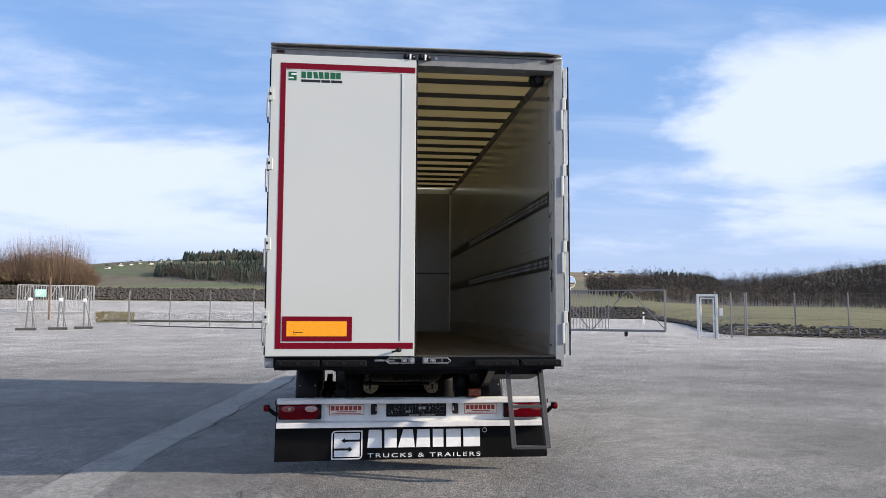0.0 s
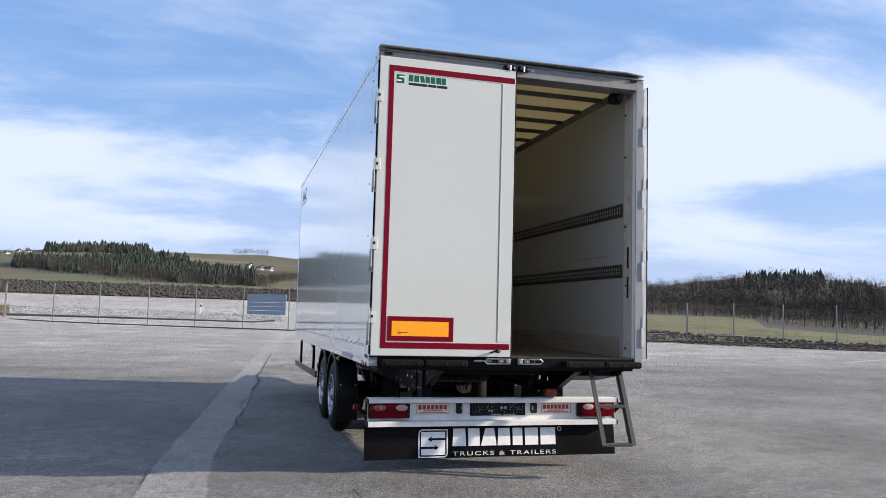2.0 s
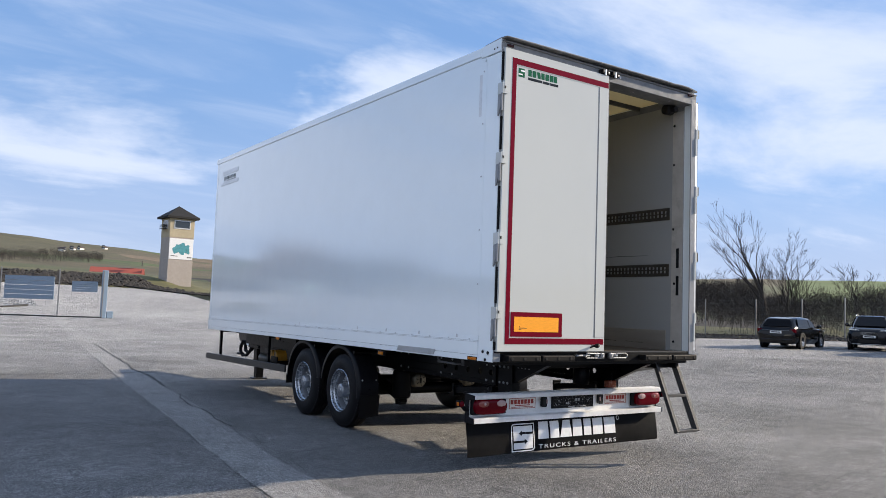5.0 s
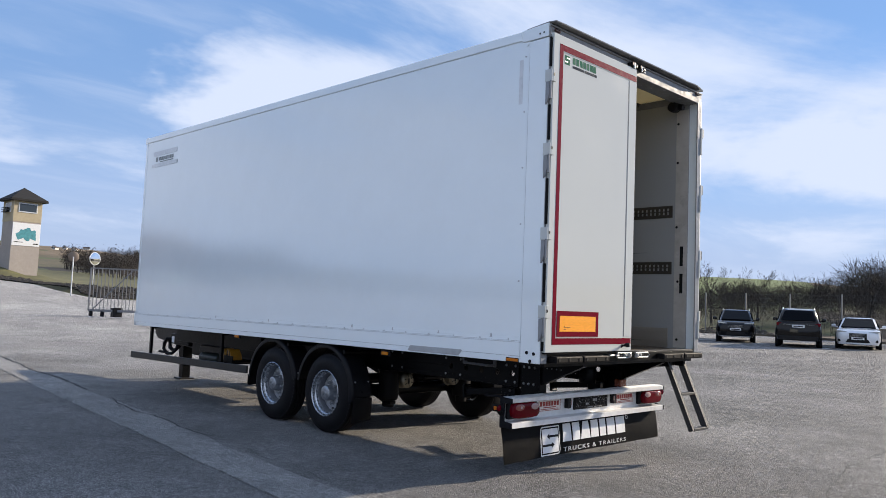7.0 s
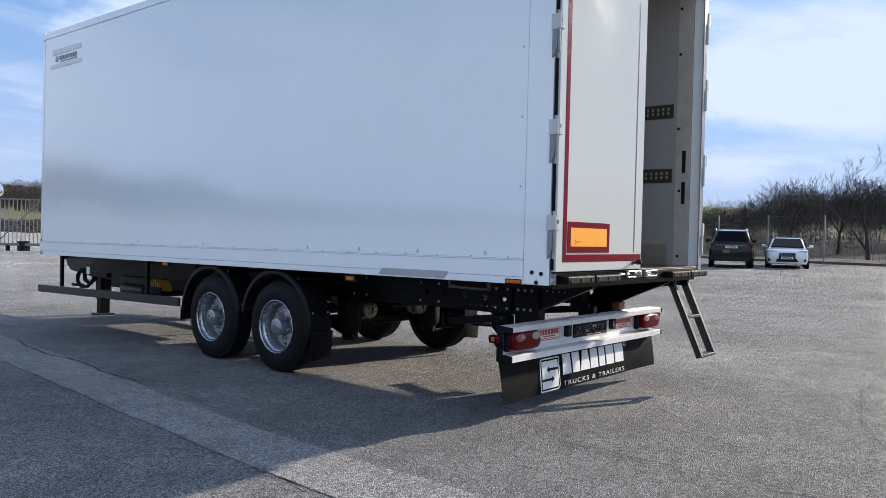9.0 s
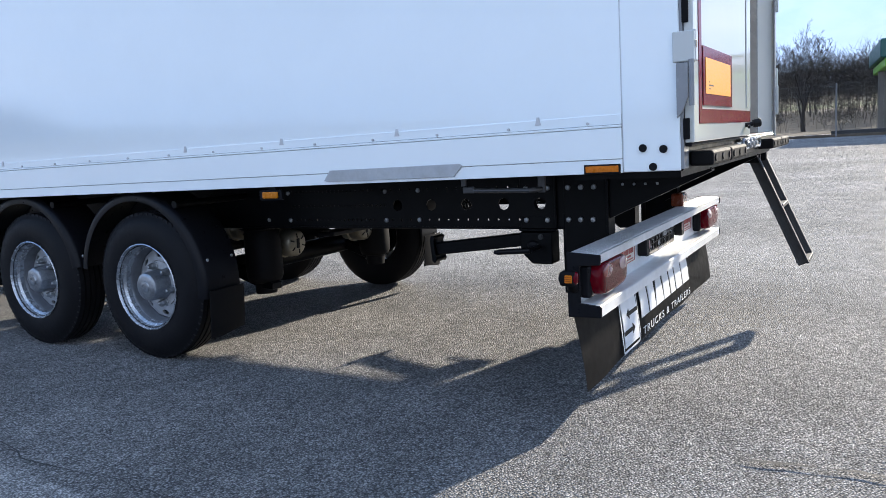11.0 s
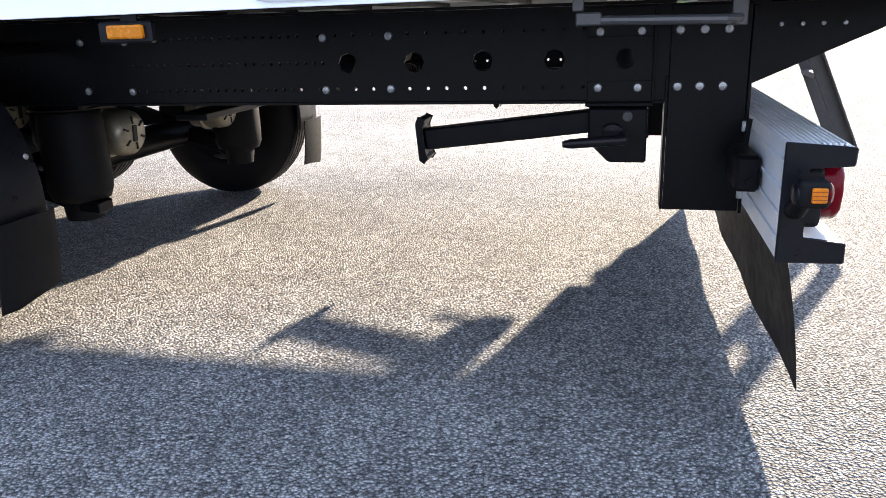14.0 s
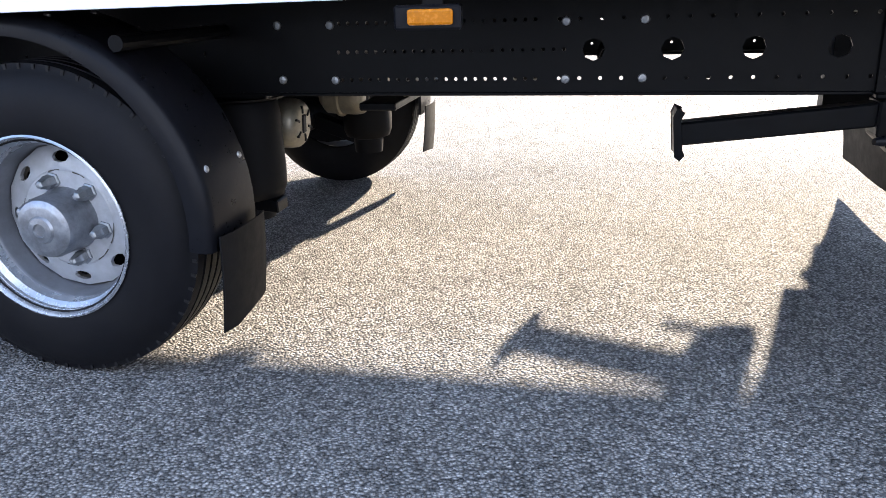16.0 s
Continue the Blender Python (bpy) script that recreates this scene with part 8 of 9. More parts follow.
def car(name, m, paint, label, length, width, height, belt, hood, clear, estate, rails=False, wheel_r=0.35):
    """A car: front towards -y. Body and cabin are lofted; lamps, glass, wheels, mirrors and plates are parts."""
    c = root(name, (0, 0, 0), label, "car", "parked cars")
    w = width / 2
    L0, L1 = -length / 2, length / 2

    def ring(y, hw, z0, z1, tuck=0.08):
        return [(-hw + tuck, y, z0), (-hw, y, z0 + 0.18), (-hw - 0.005, y, (z0 + z1) / 2 + 0.05), (-hw + 0.03, y, z1 - 0.05), (-hw + 0.16, y, z1), (hw - 0.16, y, z1), (hw - 0.03, y, z1 - 0.05), (hw + 0.005, y, (z0 + z1) / 2 + 0.05), (hw, y, z0 + 0.18), (hw - tuck, y, z0)]
    bm = B()
    tail = belt + (0.02 if estate else -0.02)
    secs = [ring(L0, w - 0.22, clear + 0.10, hood - 0.22), ring(L0 + 0.06, w - 0.12, clear + 0.02, hood - 0.14), ring(L0 + 0.25, w - 0.04, clear, hood - 0.05), ring(L0 + 0.75, w - 0.01, clear, hood),
            ring(L0 + 1.30, w, clear, belt - 0.02), ring(0, w, clear, belt), ring(L1 - 0.9, w, clear, belt + 0.02), ring(L1 - 0.25, w - 0.03, clear + 0.02, tail), ring(L1 - 0.06, w - 0.08, clear + 0.08, tail - 0.03), ring(L1, w - 0.16, clear + 0.14, tail - 0.12)]
    loft(bm, secs)
    body = part("body", bm, paint, c, smooth=40)
    # cabin
    rw = w - 0.30

    def cab(y, hw, z0, z1, rr):
        return [(-hw, y, z0), (-hw + 0.02, y, z0 + 0.06), (-rr - 0.06, y, z1 - 0.07), (-rr, y, z1 - 0.01), (-rr + 0.2, y, z1 + 0.015), (rr - 0.2, y, z1 + 0.015), (rr, y, z1 - 0.01), (rr + 0.06, y, z1 - 0.07), (hw - 0.02, y, z0 + 0.06), (hw, y, z0)]
    ys = L0 + 1.15
    ye = L1 - (0.16 if estate else 0.55)
    bm = B()
    loft(bm, [cab(ys, w - 0.10, belt - 0.06, belt - 0.02, w - 0.28), cab(ys + 0.42, w - 0.08, belt - 0.04, belt + (height - belt) * 0.55, rw + 0.02), cab(ys + 0.85, w - 0.07, belt - 0.04, height - 0.03, rw), cab(0.25, w - 0.07, belt - 0.04, height, rw),
              cab(ye - 0.75, w - 0.07, belt - 0.04, height - 0.03, rw), cab(ye - 0.28, w - 0.08, belt - 0.03, height - 0.10 if estate else height - 0.2, rw - 0.03), cab(ye, w - 0.12, belt - 0.02, belt + 0.05, rw)])
    cabin = part("cabin", bm, paint, c, smooth=40)
    # glass, a little proud of the cabin
    k = (height - belt)
    bm = B()
    a = [(-w + 0.22, ys + 0.02, belt + 0.045), (w - 0.22, ys + 0.02, belt + 0.045), (rw - 0.06, ys + 0.80, height - 0.065), (-rw + 0.06, ys + 0.80, height - 0.065)]
    lo = [bm.verts.new((x, y - 0.035, z + 0.03)) for x, y, z in a]; hi = [bm.verts.new((x, y + 0.02, z - 0.03)) for x, y, z in a]
    bm.faces.new(lo)
    for i in range(4):
        bm.faces.new((lo[i], lo[(i + 1) % 4], hi[(i + 1) % 4], hi[i]))
    part("windscreen", bm, M_CARGLASS, c)
    bm = B()
    zt = height - (0.13 if estate else 0.2)
    a = [(-w + 0.24, ye + 0.02, belt + 0.07), (w - 0.24, ye + 0.02, belt + 0.07), (rw - 0.10, ye - 0.27, zt), (-rw + 0.10, ye - 0.27, zt)]
    lo = [bm.verts.new((x, y + 0.03, z)) for x, y, z in a]; hi = [bm.verts.new((x, y - 0.03, z)) for x, y, z in a]
    bm.faces.new(lo)
    for i in range(4):
        bm.faces.new((lo[i], lo[(i + 1) % 4], hi[(i + 1) % 4], hi[i]))
    part("rear_window", bm, M_CARGLASS, c)
    for s in (-1, 1):
        for y0, y1 in ((ys + 0.75, 0.10), (0.16, ye - 0.35)):
            bm = B()
            d0, d1 = (0.45, 0.0) if y0 < 0 else (0.0, 0.25)
            q = [(w - 0.062, y0 - d0 * 0.6, belt + 0.03), (w - 0.062, y1, belt + 0.03), (rw + 0.085, y1 - d1, height - 0.10), (rw + 0.085, y0 + d0 * 0.2, height - 0.10)]
            lo = [bm.verts.new((s * (x + 0.012), y, z)) for x, y, z in q]; hi = [bm.verts.new((s * (x - 0.03), y, z)) for x, y, z in q]
            bm.faces.new(lo)
            for i in range(4):
                bm.faces.new((lo[i], lo[(i + 1) % 4], hi[(i + 1) % 4], hi[i]))
            part("side_window", bm, M_CARGLASS, c)
        bm = B(); box(bm, *sorted((s * (w + 0.03), s * (w + 0.22))), ys + 0.52, ys + 0.66, belt + 0.02, belt + 0.17, 0.04, 2)
        box(bm, *sorted((s * (w - 0.06), s * (w + 0.05))), ys + 0.56, ys + 0.62, belt + 0.02, belt + 0.07, 0.01)
        part("wing_mirror", bm, paint, c, smooth=60)
        bm = B()
        prism(bm, [(s * (w - 0.52), hood - 0.18), (s * (w - 0.10), hood - 0.14), (s * (w - 0.05), hood - 0.08), (s * (w - 0.20), hood - 0.07), (s * (w - 0.5), hood - 0.12)], "y", L0 + 0.055, L0 + 0.2, 0.01)
        part("headlight", bm, M_HEADLAMP, c)
        bm = B()
        prism(bm, [(s * (w - 0.48), tail - 0.18), (s * (w - 0.06), tail - 0.22), (s * (w - 0.05), tail - 0.06), (s * (w - 0.30), tail - 0.09), (s * (w - 0.48), tail - 0.12)], "y", L1 - 0.2, L1 - 0.02, 0.01)
        part("taillight", bm, M_LENS, c)
        bm = B(); box(bm, *sorted((s * (w - 0.50), s * (w - 0.12))), L0 + 0.015, L0 + 0.12, clear + 0.14, clear + 0.26, 0.02)
        part("air_intake", bm, M_INK, c)
        for y in (L0 + 0.92, L1 - 0.95):
            bm = B()
            mm = Matrix.Translation((s * (w + 0.005), y, wheel_r)) @ Euler((0, s * math.pi / 2, 0)).to_matrix().to_4x4()
            lathe(bm, [(wheel_r * 0.66, 0.0), (wheel_r * 0.95, 0.0), (wheel_r, -0.03), (wheel_r, -0.20), (wheel_r * 0.95, -0.23), (0, -0.23)], mm, 26)
            wh = part("wheel", bm, M_TYRE, c, smooth=40)
            bm = B()
            lathe(bm, [(wheel_r * 0.67, 0.002), (wheel_r * 0.62, -0.02), (wheel_r * 0.55, -0.05), (0, -0.05)], mm, 26)
            for q in range(5):
                box(bm, -0.03, 0.03, 0.02, wheel_r * 0.63, -0.045, -0.008, 0.006, 1, mm @ Euler((0, 0, q * 2 * math.pi / 5)).to_matrix().to_4x4())
            part("rim", bm, M_RIM, wh)
            bm = B()                                        # dark wheel arch
            lathe(bm, [(wheel_r + 0.02, -0.10), (wheel_r + 0.09, -0.10), (wheel_r + 0.09, 0.012), (wheel_r + 0.02, 0.012)], mm, 26, True)
            part("wheel_arch", bm, M_INK, c)
        if rails:
            bm = B(); tube(bm, [(s * (rw + 0.02), -0.55, height - 0.02), (s * (rw + 0.02), -0.4, height + 0.035), (s * (rw + 0.01), 1.2, height + 0.03), (s * rw, 1.45, height - 0.05)], 0.018, 6)
            part("roof_rail", bm, M_ALU, c)
    bm = B(); box(bm, -0.38, 0.38, L0 - 0.012, L0 + 0.12, hood - 0.52, hood - 0.18, 0.05, 2)
    grille = part("grille", bm, M_INK, c)
    bm = B(); box(bm, -0.26, 0.26, L0 - 0.022, L0 - 0.013, hood - 0.48, hood - 0.37, 0.003)
    pf = part("number_plate", bm, M_PRINTWHITE, c)
    bm = B(); box(bm, -0.2, 0.2, L0 - 0.026, L0 - 0.0225, hood - 0.45, hood - 0.40)
    part("plate_bars", bm, M_INK, pf)
    bm = B(); box(bm, -0.26, 0.26, L1 + 0.004, L1 + 0.014, tail - 0.28, tail - 0.17, 0.003)
    pr_ = part("number_plate", bm, M_PRINTWHITE, c)
    bm = B(); box(bm, -0.2, 0.2, L1 + 0.0145, L1 + 0.018, tail - 0.25, tail - 0.20)
    part("plate_bars", bm, M_INK, pr_)
    bm = B(); prism(bm, [(-w + 0.42, clear + 0.10), (w - 0.42, clear + 0.10), (w - 0.52, clear + 0.27), (-w + 0.52, clear + 0.27)], "y", L0 - 0.008, L0 + 0.12, 0.015)
    part("lower_intake", bm, M_INK, c)
    for k_ in range(3):
        bm = B(); box(bm, -0.35, 0.35, L0 - 0.018, L0 - 0.011, hood - 0.34 + 0.05 * k_, hood - 0.325 + 0.05 * k_, 0.002)
        part("grille_bar", bm, M_CHROME, grille)
    bm = B(); box(bm, -w + 0.20, w - 0.20, L0 - 0.002, L0 + 0.10, clear + 0.03, clear + 0.055, 0.008)
    part("front_skirt", bm, M_ALU, c)
    for s in (-1, 1):
        bm = B(); tube(bm, [(s * (w - 0.28), L0 + 0.16, hood - 0.045), (s * (w - 0.34), L0 + 0.7, hood + 0.012), (s * (w - 0.30), L0 + 1.15, belt + 0.005)], 0.012, 6)
        part("bonnet_crease", bm, paint, c)
    bm = B(); box(bm, -w + 0.30, w - 0.30, L1 - 0.045, L1 + 0.006, tail - 0.155, tail - 0.140, 0.004)
    part("tailgate_trim", bm, M_CHROME, c)
    bm = B(); box(bm, -w + 0.16, w - 0.16, L1 - 0.10, L1 + 0.022, clear + 0.02, clear + 0.24, 0.03)
    part("rear_bumper", bm, M_INK if not estate or height > 1.6 else paint, c)
    c.matrix_basis = m @ Matrix.Scale(0.91, 4)
    return c


def parked(x, y, turn):
    return pose(x, y, land_z(x, y), 0, 0, turn)


# fronts face -y before the turn; a turn of -65 faces the camera's side
car("estate_car", parked(27.4, 21.05, 104), M_CARBLACK, "black estate car parked with its tail to the yard", 4.7, 1.82, 1.46, 0.95, 0.93, 0.2, True, False, 0.33)
car("suv", parked(30.4, 19.1, -66), M_CARGREY, "dark grey crossover parked with its nose to the yard", 4.5, 1.84, 1.62, 1.06, 1.06, 0.24, True, True, 0.36)
car("suv", parked(29.4, 15.8, 110), M_CARBLACK, "black off-road car parked with its tail to the yard", 4.8, 1.94, 1.78, 1.16, 1.12, 0.28, True, True, 0.39)
car("saloon_car", parked(31.3, 13.95, -74), M_CARWHITE, "white saloon car parked with its nose to the yard", 4.8, 1.87, 1.43, 0.93, 0.90, 0.18, True, False, 0.34)

# ---- far houses ----
M_HOUSE = material("white_house_wall", (0.70, 0.68, 0.63), 0.9, grain=0.05, scale=1)
M_ROOFDARK = material("dark_house_roof", (0.07, 0.055, 0.05), 0.85, grain=0.1, scale=1)
M_ROOFRED = material("red_barn_roof", (0.33, 0.07, 0.045), 0.8, grain=0.1, scale=1)


def house(az, r, w, d, h, roofh, turn, roof=None, wall=None, label="white farmhouse on the far hillside", group="houses on the hill", sink=1.0):
    x, y = r * math.sin(radians(az)), r * math.cos(radians(az))
    hs = root("house", (x, y, land_z(x, y) - sink), label, "house", group if wall is None else "", turn=turn)
    bm = B(); prism(bm, [(-w / 2, 0), (w / 2, 0), (w / 2, h + 1), (0, h + 1 + roofh), (-w / 2, h + 1)], "y", -d / 2, d / 2)
    part("wall", bm, wall or M_HOUSE, hs)
    bm = B(); prism(bm, [(-w / 2 - 0.6, h + 0.6), (0, h + 1 + roofh), (w / 2 + 0.6, h + 0.6), (w / 2 + 0.6, h + 0.95), (0, h + 1.4 + roofh), (-w / 2 - 0.6, h + 0.95)], "y", -d / 2 - 0.7, d / 2 + 0.7)
    part("roof", bm, roof or M_ROOFDARK, hs)
    for i in range(3):
        for fl in range(2):
            bm = B(); box(bm, -w * 0.3 + i * w * 0.3 - 0.6, -w * 0.3 + i * w * 0.3 + 0.6, -d / 2 - 0.06, -d / 2 + 0.02, 2 + fl * 2.8, 3.5 + fl * 2.8)
            part("window", bm, M_PANE, hs)


rnd = random.Random(11)
for az, el in ((-17.4, 2.75), (-16.6, 2.95), (-15.9, 3.05), (-15.3, 3.15), (-14.6, 3.1), (-14.0, 3.25), (-13.4, 3.3), (0.9, 2.95), (1.7, 2.85), (2.3, 2.8), (6.9, 2.85), (7.6, 2.95), (8.1, 3.0), (9.6, 3.15), (17.0, 2.65), (17.6, 2.7), (18.2, 2.65), (18.9, 2.75), (-8.9, 3.65)):
    house(az, r_at(az, el), rnd.uniform(4.2, 6), rnd.uniform(6, 9), rnd.uniform(2.2, 2.8), rnd.uniform(1.2, 1.7), rnd.uniform(-70, 70))
house(9.6, 240, 7, 13, 0.9, 1.7, 75, M_ROOFRED, M_PLINTH, "long barn with a red roof below the hill", sink=1.3)

# ---- plants ----
M_TWIG = material("bare_winter_twigs", (0.036, 0.030, 0.025), 0.9, grain=0.25, scale=1.5)
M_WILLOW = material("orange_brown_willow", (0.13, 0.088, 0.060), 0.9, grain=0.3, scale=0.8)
M_BARK = material("grey_brown_bark", (0.050, 0.041, 0.034), 0.95, grain=0.3, scale=6)
M_FIR = material("dark_fir_needles", (0.016, 0.026, 0.018), 0.9, grain=0.35, scale=0.35)
M_WOOD2 = material("brown_bare_wood", (0.031, 0.0255, 0.0215), 0.95, grain=0.35, scale=0.25)
M_THICKET = material("brown_thicket", (0.038, 0.032, 0.026), 0.95, grain=0.3, scale=0.6)
M_WOOD3 = material("pale_bare_wood", (0.10, 0.078, 0.060), 0.95, grain=0.3, scale=0.3)
M_RUBBLE = material("rubble_stone", (0.042, 0.036, 0.030), 0.95, grain=0.4, scale=3, dirt=(0.035, 0.03, 0.025), dirt_amount=0.8, dirt_scale=0.8)
M_GRAVEL = material("pale_gravel", (0.36, 0.37, 0.38), 0.95, grain=0.5, scale=6, dirt=(0.06, 0.06, 0.06), dirt_amount=0.9, dirt_scale=1.5)
M_DRYGRASS = material("dry_grass", (0.13, 0.112, 0.058), 0.95, grain=0.3, scale=1.2)


def soup(name, verts, faces, material_, label, category, kind="stuff"):
    me = bpy.data.meshes.new(name)
    me.from_pydata(verts, [], faces)
    me.materials.append(material_)
    return tagged(new(name, me), label, category, "", kind)


def blade(verts, faces, p, q, w, up=Vector((0, 0, 1))):
    """A thin tapering twig: three long faces."""
    d = (q - p)
    s = d.cross(Vector((0.3, 0.9, 0.2))).normalized() * w
    t = d.cross(s).normalized() * w
    i = len(verts)
    verts += [p + s, p - s * 0.5 + t * 0.87, p - s * 0.5 - t * 0.87, q]
    faces += [(i, i + 1, i + 3), (i + 1, i + 2, i + 3), (i + 2, i, i + 3)]


def conifers(spots, name, label):
    """Firs of mixed height and girth: ragged tiers of boughs, some with a blunt or leaning tip."""
    verts, faces = [], []
    rnd = random.Random(5)
    for x, y, h in spots:
        z = land_z(x, y) - 0.05 * h
        h *= rnd.choice((0.6, 0.75, 0.9, 1.0, 1.05, 1.15)) * rnd.uniform(0.9, 1.1)
        girth = rnd.uniform(0.20, 0.36)
        lx, ly = rnd.uniform(-0.05, 0.05) * h, rnd.uniform(-0.05, 0.05) * h
        n = 7
        for k in range(4):
            zb = z + h * (0.02 + 0.22 * k)
            zt = z + h * (0.46 + 0.18 * k) if k < 3 else z + h
            rr = h * girth * (1 - 0.21 * k) * rnd.uniform(0.75, 1.25)
            i = len(verts)
            for a in range(n):
                ang = 2 * math.pi * a / n + rnd.random() * 0.7
                rj = rr * rnd.uniform(0.55, 1.35)
                verts.append((x + rj * math.cos(ang) + lx * k / 4, y + rj * math.sin(ang) + ly * k / 4, zb + rnd.uniform(-0.07, 0.07) * h))
            verts.append((x + lx, y + ly, min(zt, z + h)))
            faces += [(i + a, i + (a + 1) % n, i + n) for a in range(n)]
    return soup(name, verts, faces, M_FIR, label, "woods")


def far_woods(spots, name, material_, label, tufts=46):
    """Leafless woods far off: a dark stem, a few limbs and a rounded crown of many small tufts of twigs."""
    verts, faces = [], []
    rnd = random.Random(len(spots))
    for x, y, h in spots:
        h *= rnd.choice((0.7, 0.85, 1.0, 1.1))
        base = Vector((x, y, land_z(x, y)))
        blade(verts, faces, base, base + Vector((rnd.uniform(-0.04, 0.04) * h, 0, h * 0.85)), 0.011 * h)
        mid = base + Vector((0, 0, h * rnd.uniform(0.52, 0.62)))
        flat, tall = h * rnd.uniform(0.24, 0.40), h * rnd.uniform(0.34, 0.46)
        for _ in range(tufts):
            a, u = rnd.uniform(0, 2 * math.pi), rnd.uniform(-1.0, 1.0)
            k = math.sqrt(1 - u * u)
            p = mid + Vector((math.cos(a) * k * flat, math.sin(a) * k * flat, u * tall)) * math.sqrt(rnd.uniform(0.05, 1.0))
            d1 = Vector((rnd.uniform(-1, 1), rnd.uniform(-1, 1), rnd.uniform(-0.4, 1))) * h * rnd.uniform(0.05, 0.11)
            d2 = Vector((rnd.uniform(-1, 1), rnd.uniform(-1, 1), rnd.uniform(-0.6, 0.8))) * h * rnd.uniform(0.012, 0.032)
            i = len(verts)
            verts += [p - d2 * 0.5, p + d2 * 0.5, p + d1]
            faces.append((i, i + 1, i + 2))
    return soup(name, verts, faces, material_, label, "woods")


def bare_woods(spots, name, material_, label, twigs=60, width=0.45):
    """Leafless thicket nearer by: a stem and a rounded crown of twigs that fan out from it."""
    verts, faces = [], []
    rnd = random.Random(len(spots))
    for x, y, h in spots:
        base = Vector((x, y, land_z(x, y)))
        blade(verts, faces, base, base + Vector((rnd.uniform(-0.4, 0.4), rnd.uniform(-0.4, 0.4), h * 0.8)), 0.02 * h * width)
        mid = base + Vector((0, 0, h * rnd.uniform(0.50, 0.60)))
        flat, tall = h * rnd.uniform(0.26, 0.40), h * rnd.uniform(0.36, 0.46)
        for _ in range(twigs):
            a, u = rnd.uniform(0, 2 * math.pi), rnd.uniform(-0.9, 1.0)
            k = math.sqrt(1 - u * u)
            v = Vector((math.cos(a) * k * flat, math.sin(a) * k * flat, u * tall))
            p = mid + v * math.sqrt(rnd.uniform(0.02, 0.80))
            way = v.normalized() * 0.7 + Vector((rnd.uniform(-1, 1), rnd.uniform(-1, 1), rnd.uniform(-0.3, 1.0))) * 0.7
            q = p + way * h * rnd.uniform(0.05, 0.15)
            blade(verts, faces, p, q, 0.011 * h * width * rnd.uniform(0.6, 1.6))
    return soup(name, verts, faces, material_, label, "woods")


def scatter(n, az0, az1, r0, r1, h0, h1, seed, keep=None):
    rnd = random.Random(seed)
    out = []
    while len(out) < n:
        az, r = rnd.uniform(az0, az1), math.sqrt(rnd.uniform(r0 * r0, r1 * r1))
        if keep is None or keep(az, r):
            out.append((r * math.sin(radians(az)), r * math.cos(radians(az)), rnd.uniform(h0, h1)))
    return out


def band(n, az0, az1, el0, el1, h0, h1, seed, keep=None, lift=1.0):
    """Spots between two heights of the rising land, given by tables over the direction."""
    rnd = random.Random(seed)
    out = []
    while len(out) < n:
        az = rnd.uniform(az0, az1)
        f = rnd.random()
        el = lin_at(el0, az) + (lin_at(el1, az) - lin_at(el0, az)) * f
        if keep is None or keep(az, f):
            r = r_at(az, el) * rnd.uniform(0.97, 1.03)
            out.append((r * math.sin(radians(az)), r * math.cos(radians(az)), min(rnd.uniform(h0, h1), r * rnd.uniform(0.012, 0.021) * lift)))
    return out


# fir woods on the hill
conifers(band(2600, -14.3, 1.2, WF0, WF1, 5, 10.5, 1, lambda az, f: f > 0.35 * noise.noise(Vector((az * 0.8, 0, 5))) + 0.1), "fir_woods", "dark fir woods on the hillside")
conifers(band(480, -12.4, -6.0, ((-12.4, 3.4), (-9, 3.6), (-6, 3.6)), ((-12.4, 3.52), (-9, 3.78), (-6, 3.85)), 8, 15, 2, lift=1.1), "fir_crest", "fir trees along the hill's crest")
conifers(band(130, 22.0, 26.5, ((22, 2.4), (26.5, 2.1)), ((22, 2.62), (26.5, 2.2)), 7, 11, 3), "fir_crest", "fir trees along the far crest")
conifers(band(170, 37.0, 41.8, ((37, 2.2), (41.8, 2.5)), ((37, 2.6), (39.5, 2.85), (41.8, 2.85)), 15, 21, 32), "fir_crest", "dark fir trees on the wooded knoll")
conifers(band(150, -7.2, -3.2, WF1, ((-7.2, 3.62), (-5, 3.2), (-3.2, 2.8)), 8, 16, 33), "fir_woods", "dark fir trees that step down from the crest")
conifers(band(60, 35, 46, ((35, 2.2), (46, 2.6)), ((35, 2.4), (46, 2.8)), 8, 13, 31), "fir_crest", "fir trees among the bare woods")
far_woods(band(1500, -14, 2, WF0, ((-14, 2.45), (-8, 2.55), (-3, 2.3), (2, 1.9)), 7, 13, 4, lambda az, f: f < 0.75 + 0.6 * noise.noise(Vector((az * 0.9, 3, 1)))), "bare_woods", M_WOOD2, "bare brown trees at the foot of the fir woods", 80)
far_woods(band(120, -11.2, -7.2, ((-11.2, 3.4), (-7.2, 3.5)), ((-11.2, 3.66), (-7.2, 3.85)), 11, 17, 44), "bare_woods", M_WOOD3, "pale bare trees along the crest", 90)
far_woods(band(420, -15, 2.5, ((-15, 2.0), (-11.5, 1.85), (-7, 1.55), (-3, 1.42), (2.5, 1.4)), WF0, 3, 6, 45), "bare_hedge", M_THICKET, "pale brown scrub below the woods", 40)
far_woods(band(800, 2.2, 9.4, ((2.2, 1.7), (6, 1.8), (9.4, 2.3)), ((2.2, 1.9), (4, 2.4), (6.8, 2.7), (9.4, 2.5)), 5, 8, 41, lambda az, f: abs(f - 0.9 + (az - 4) * 0.09 * (az > 4)) < 0.45), "bare_woods", M_WOOD2, "bare copse between the fields", 70)
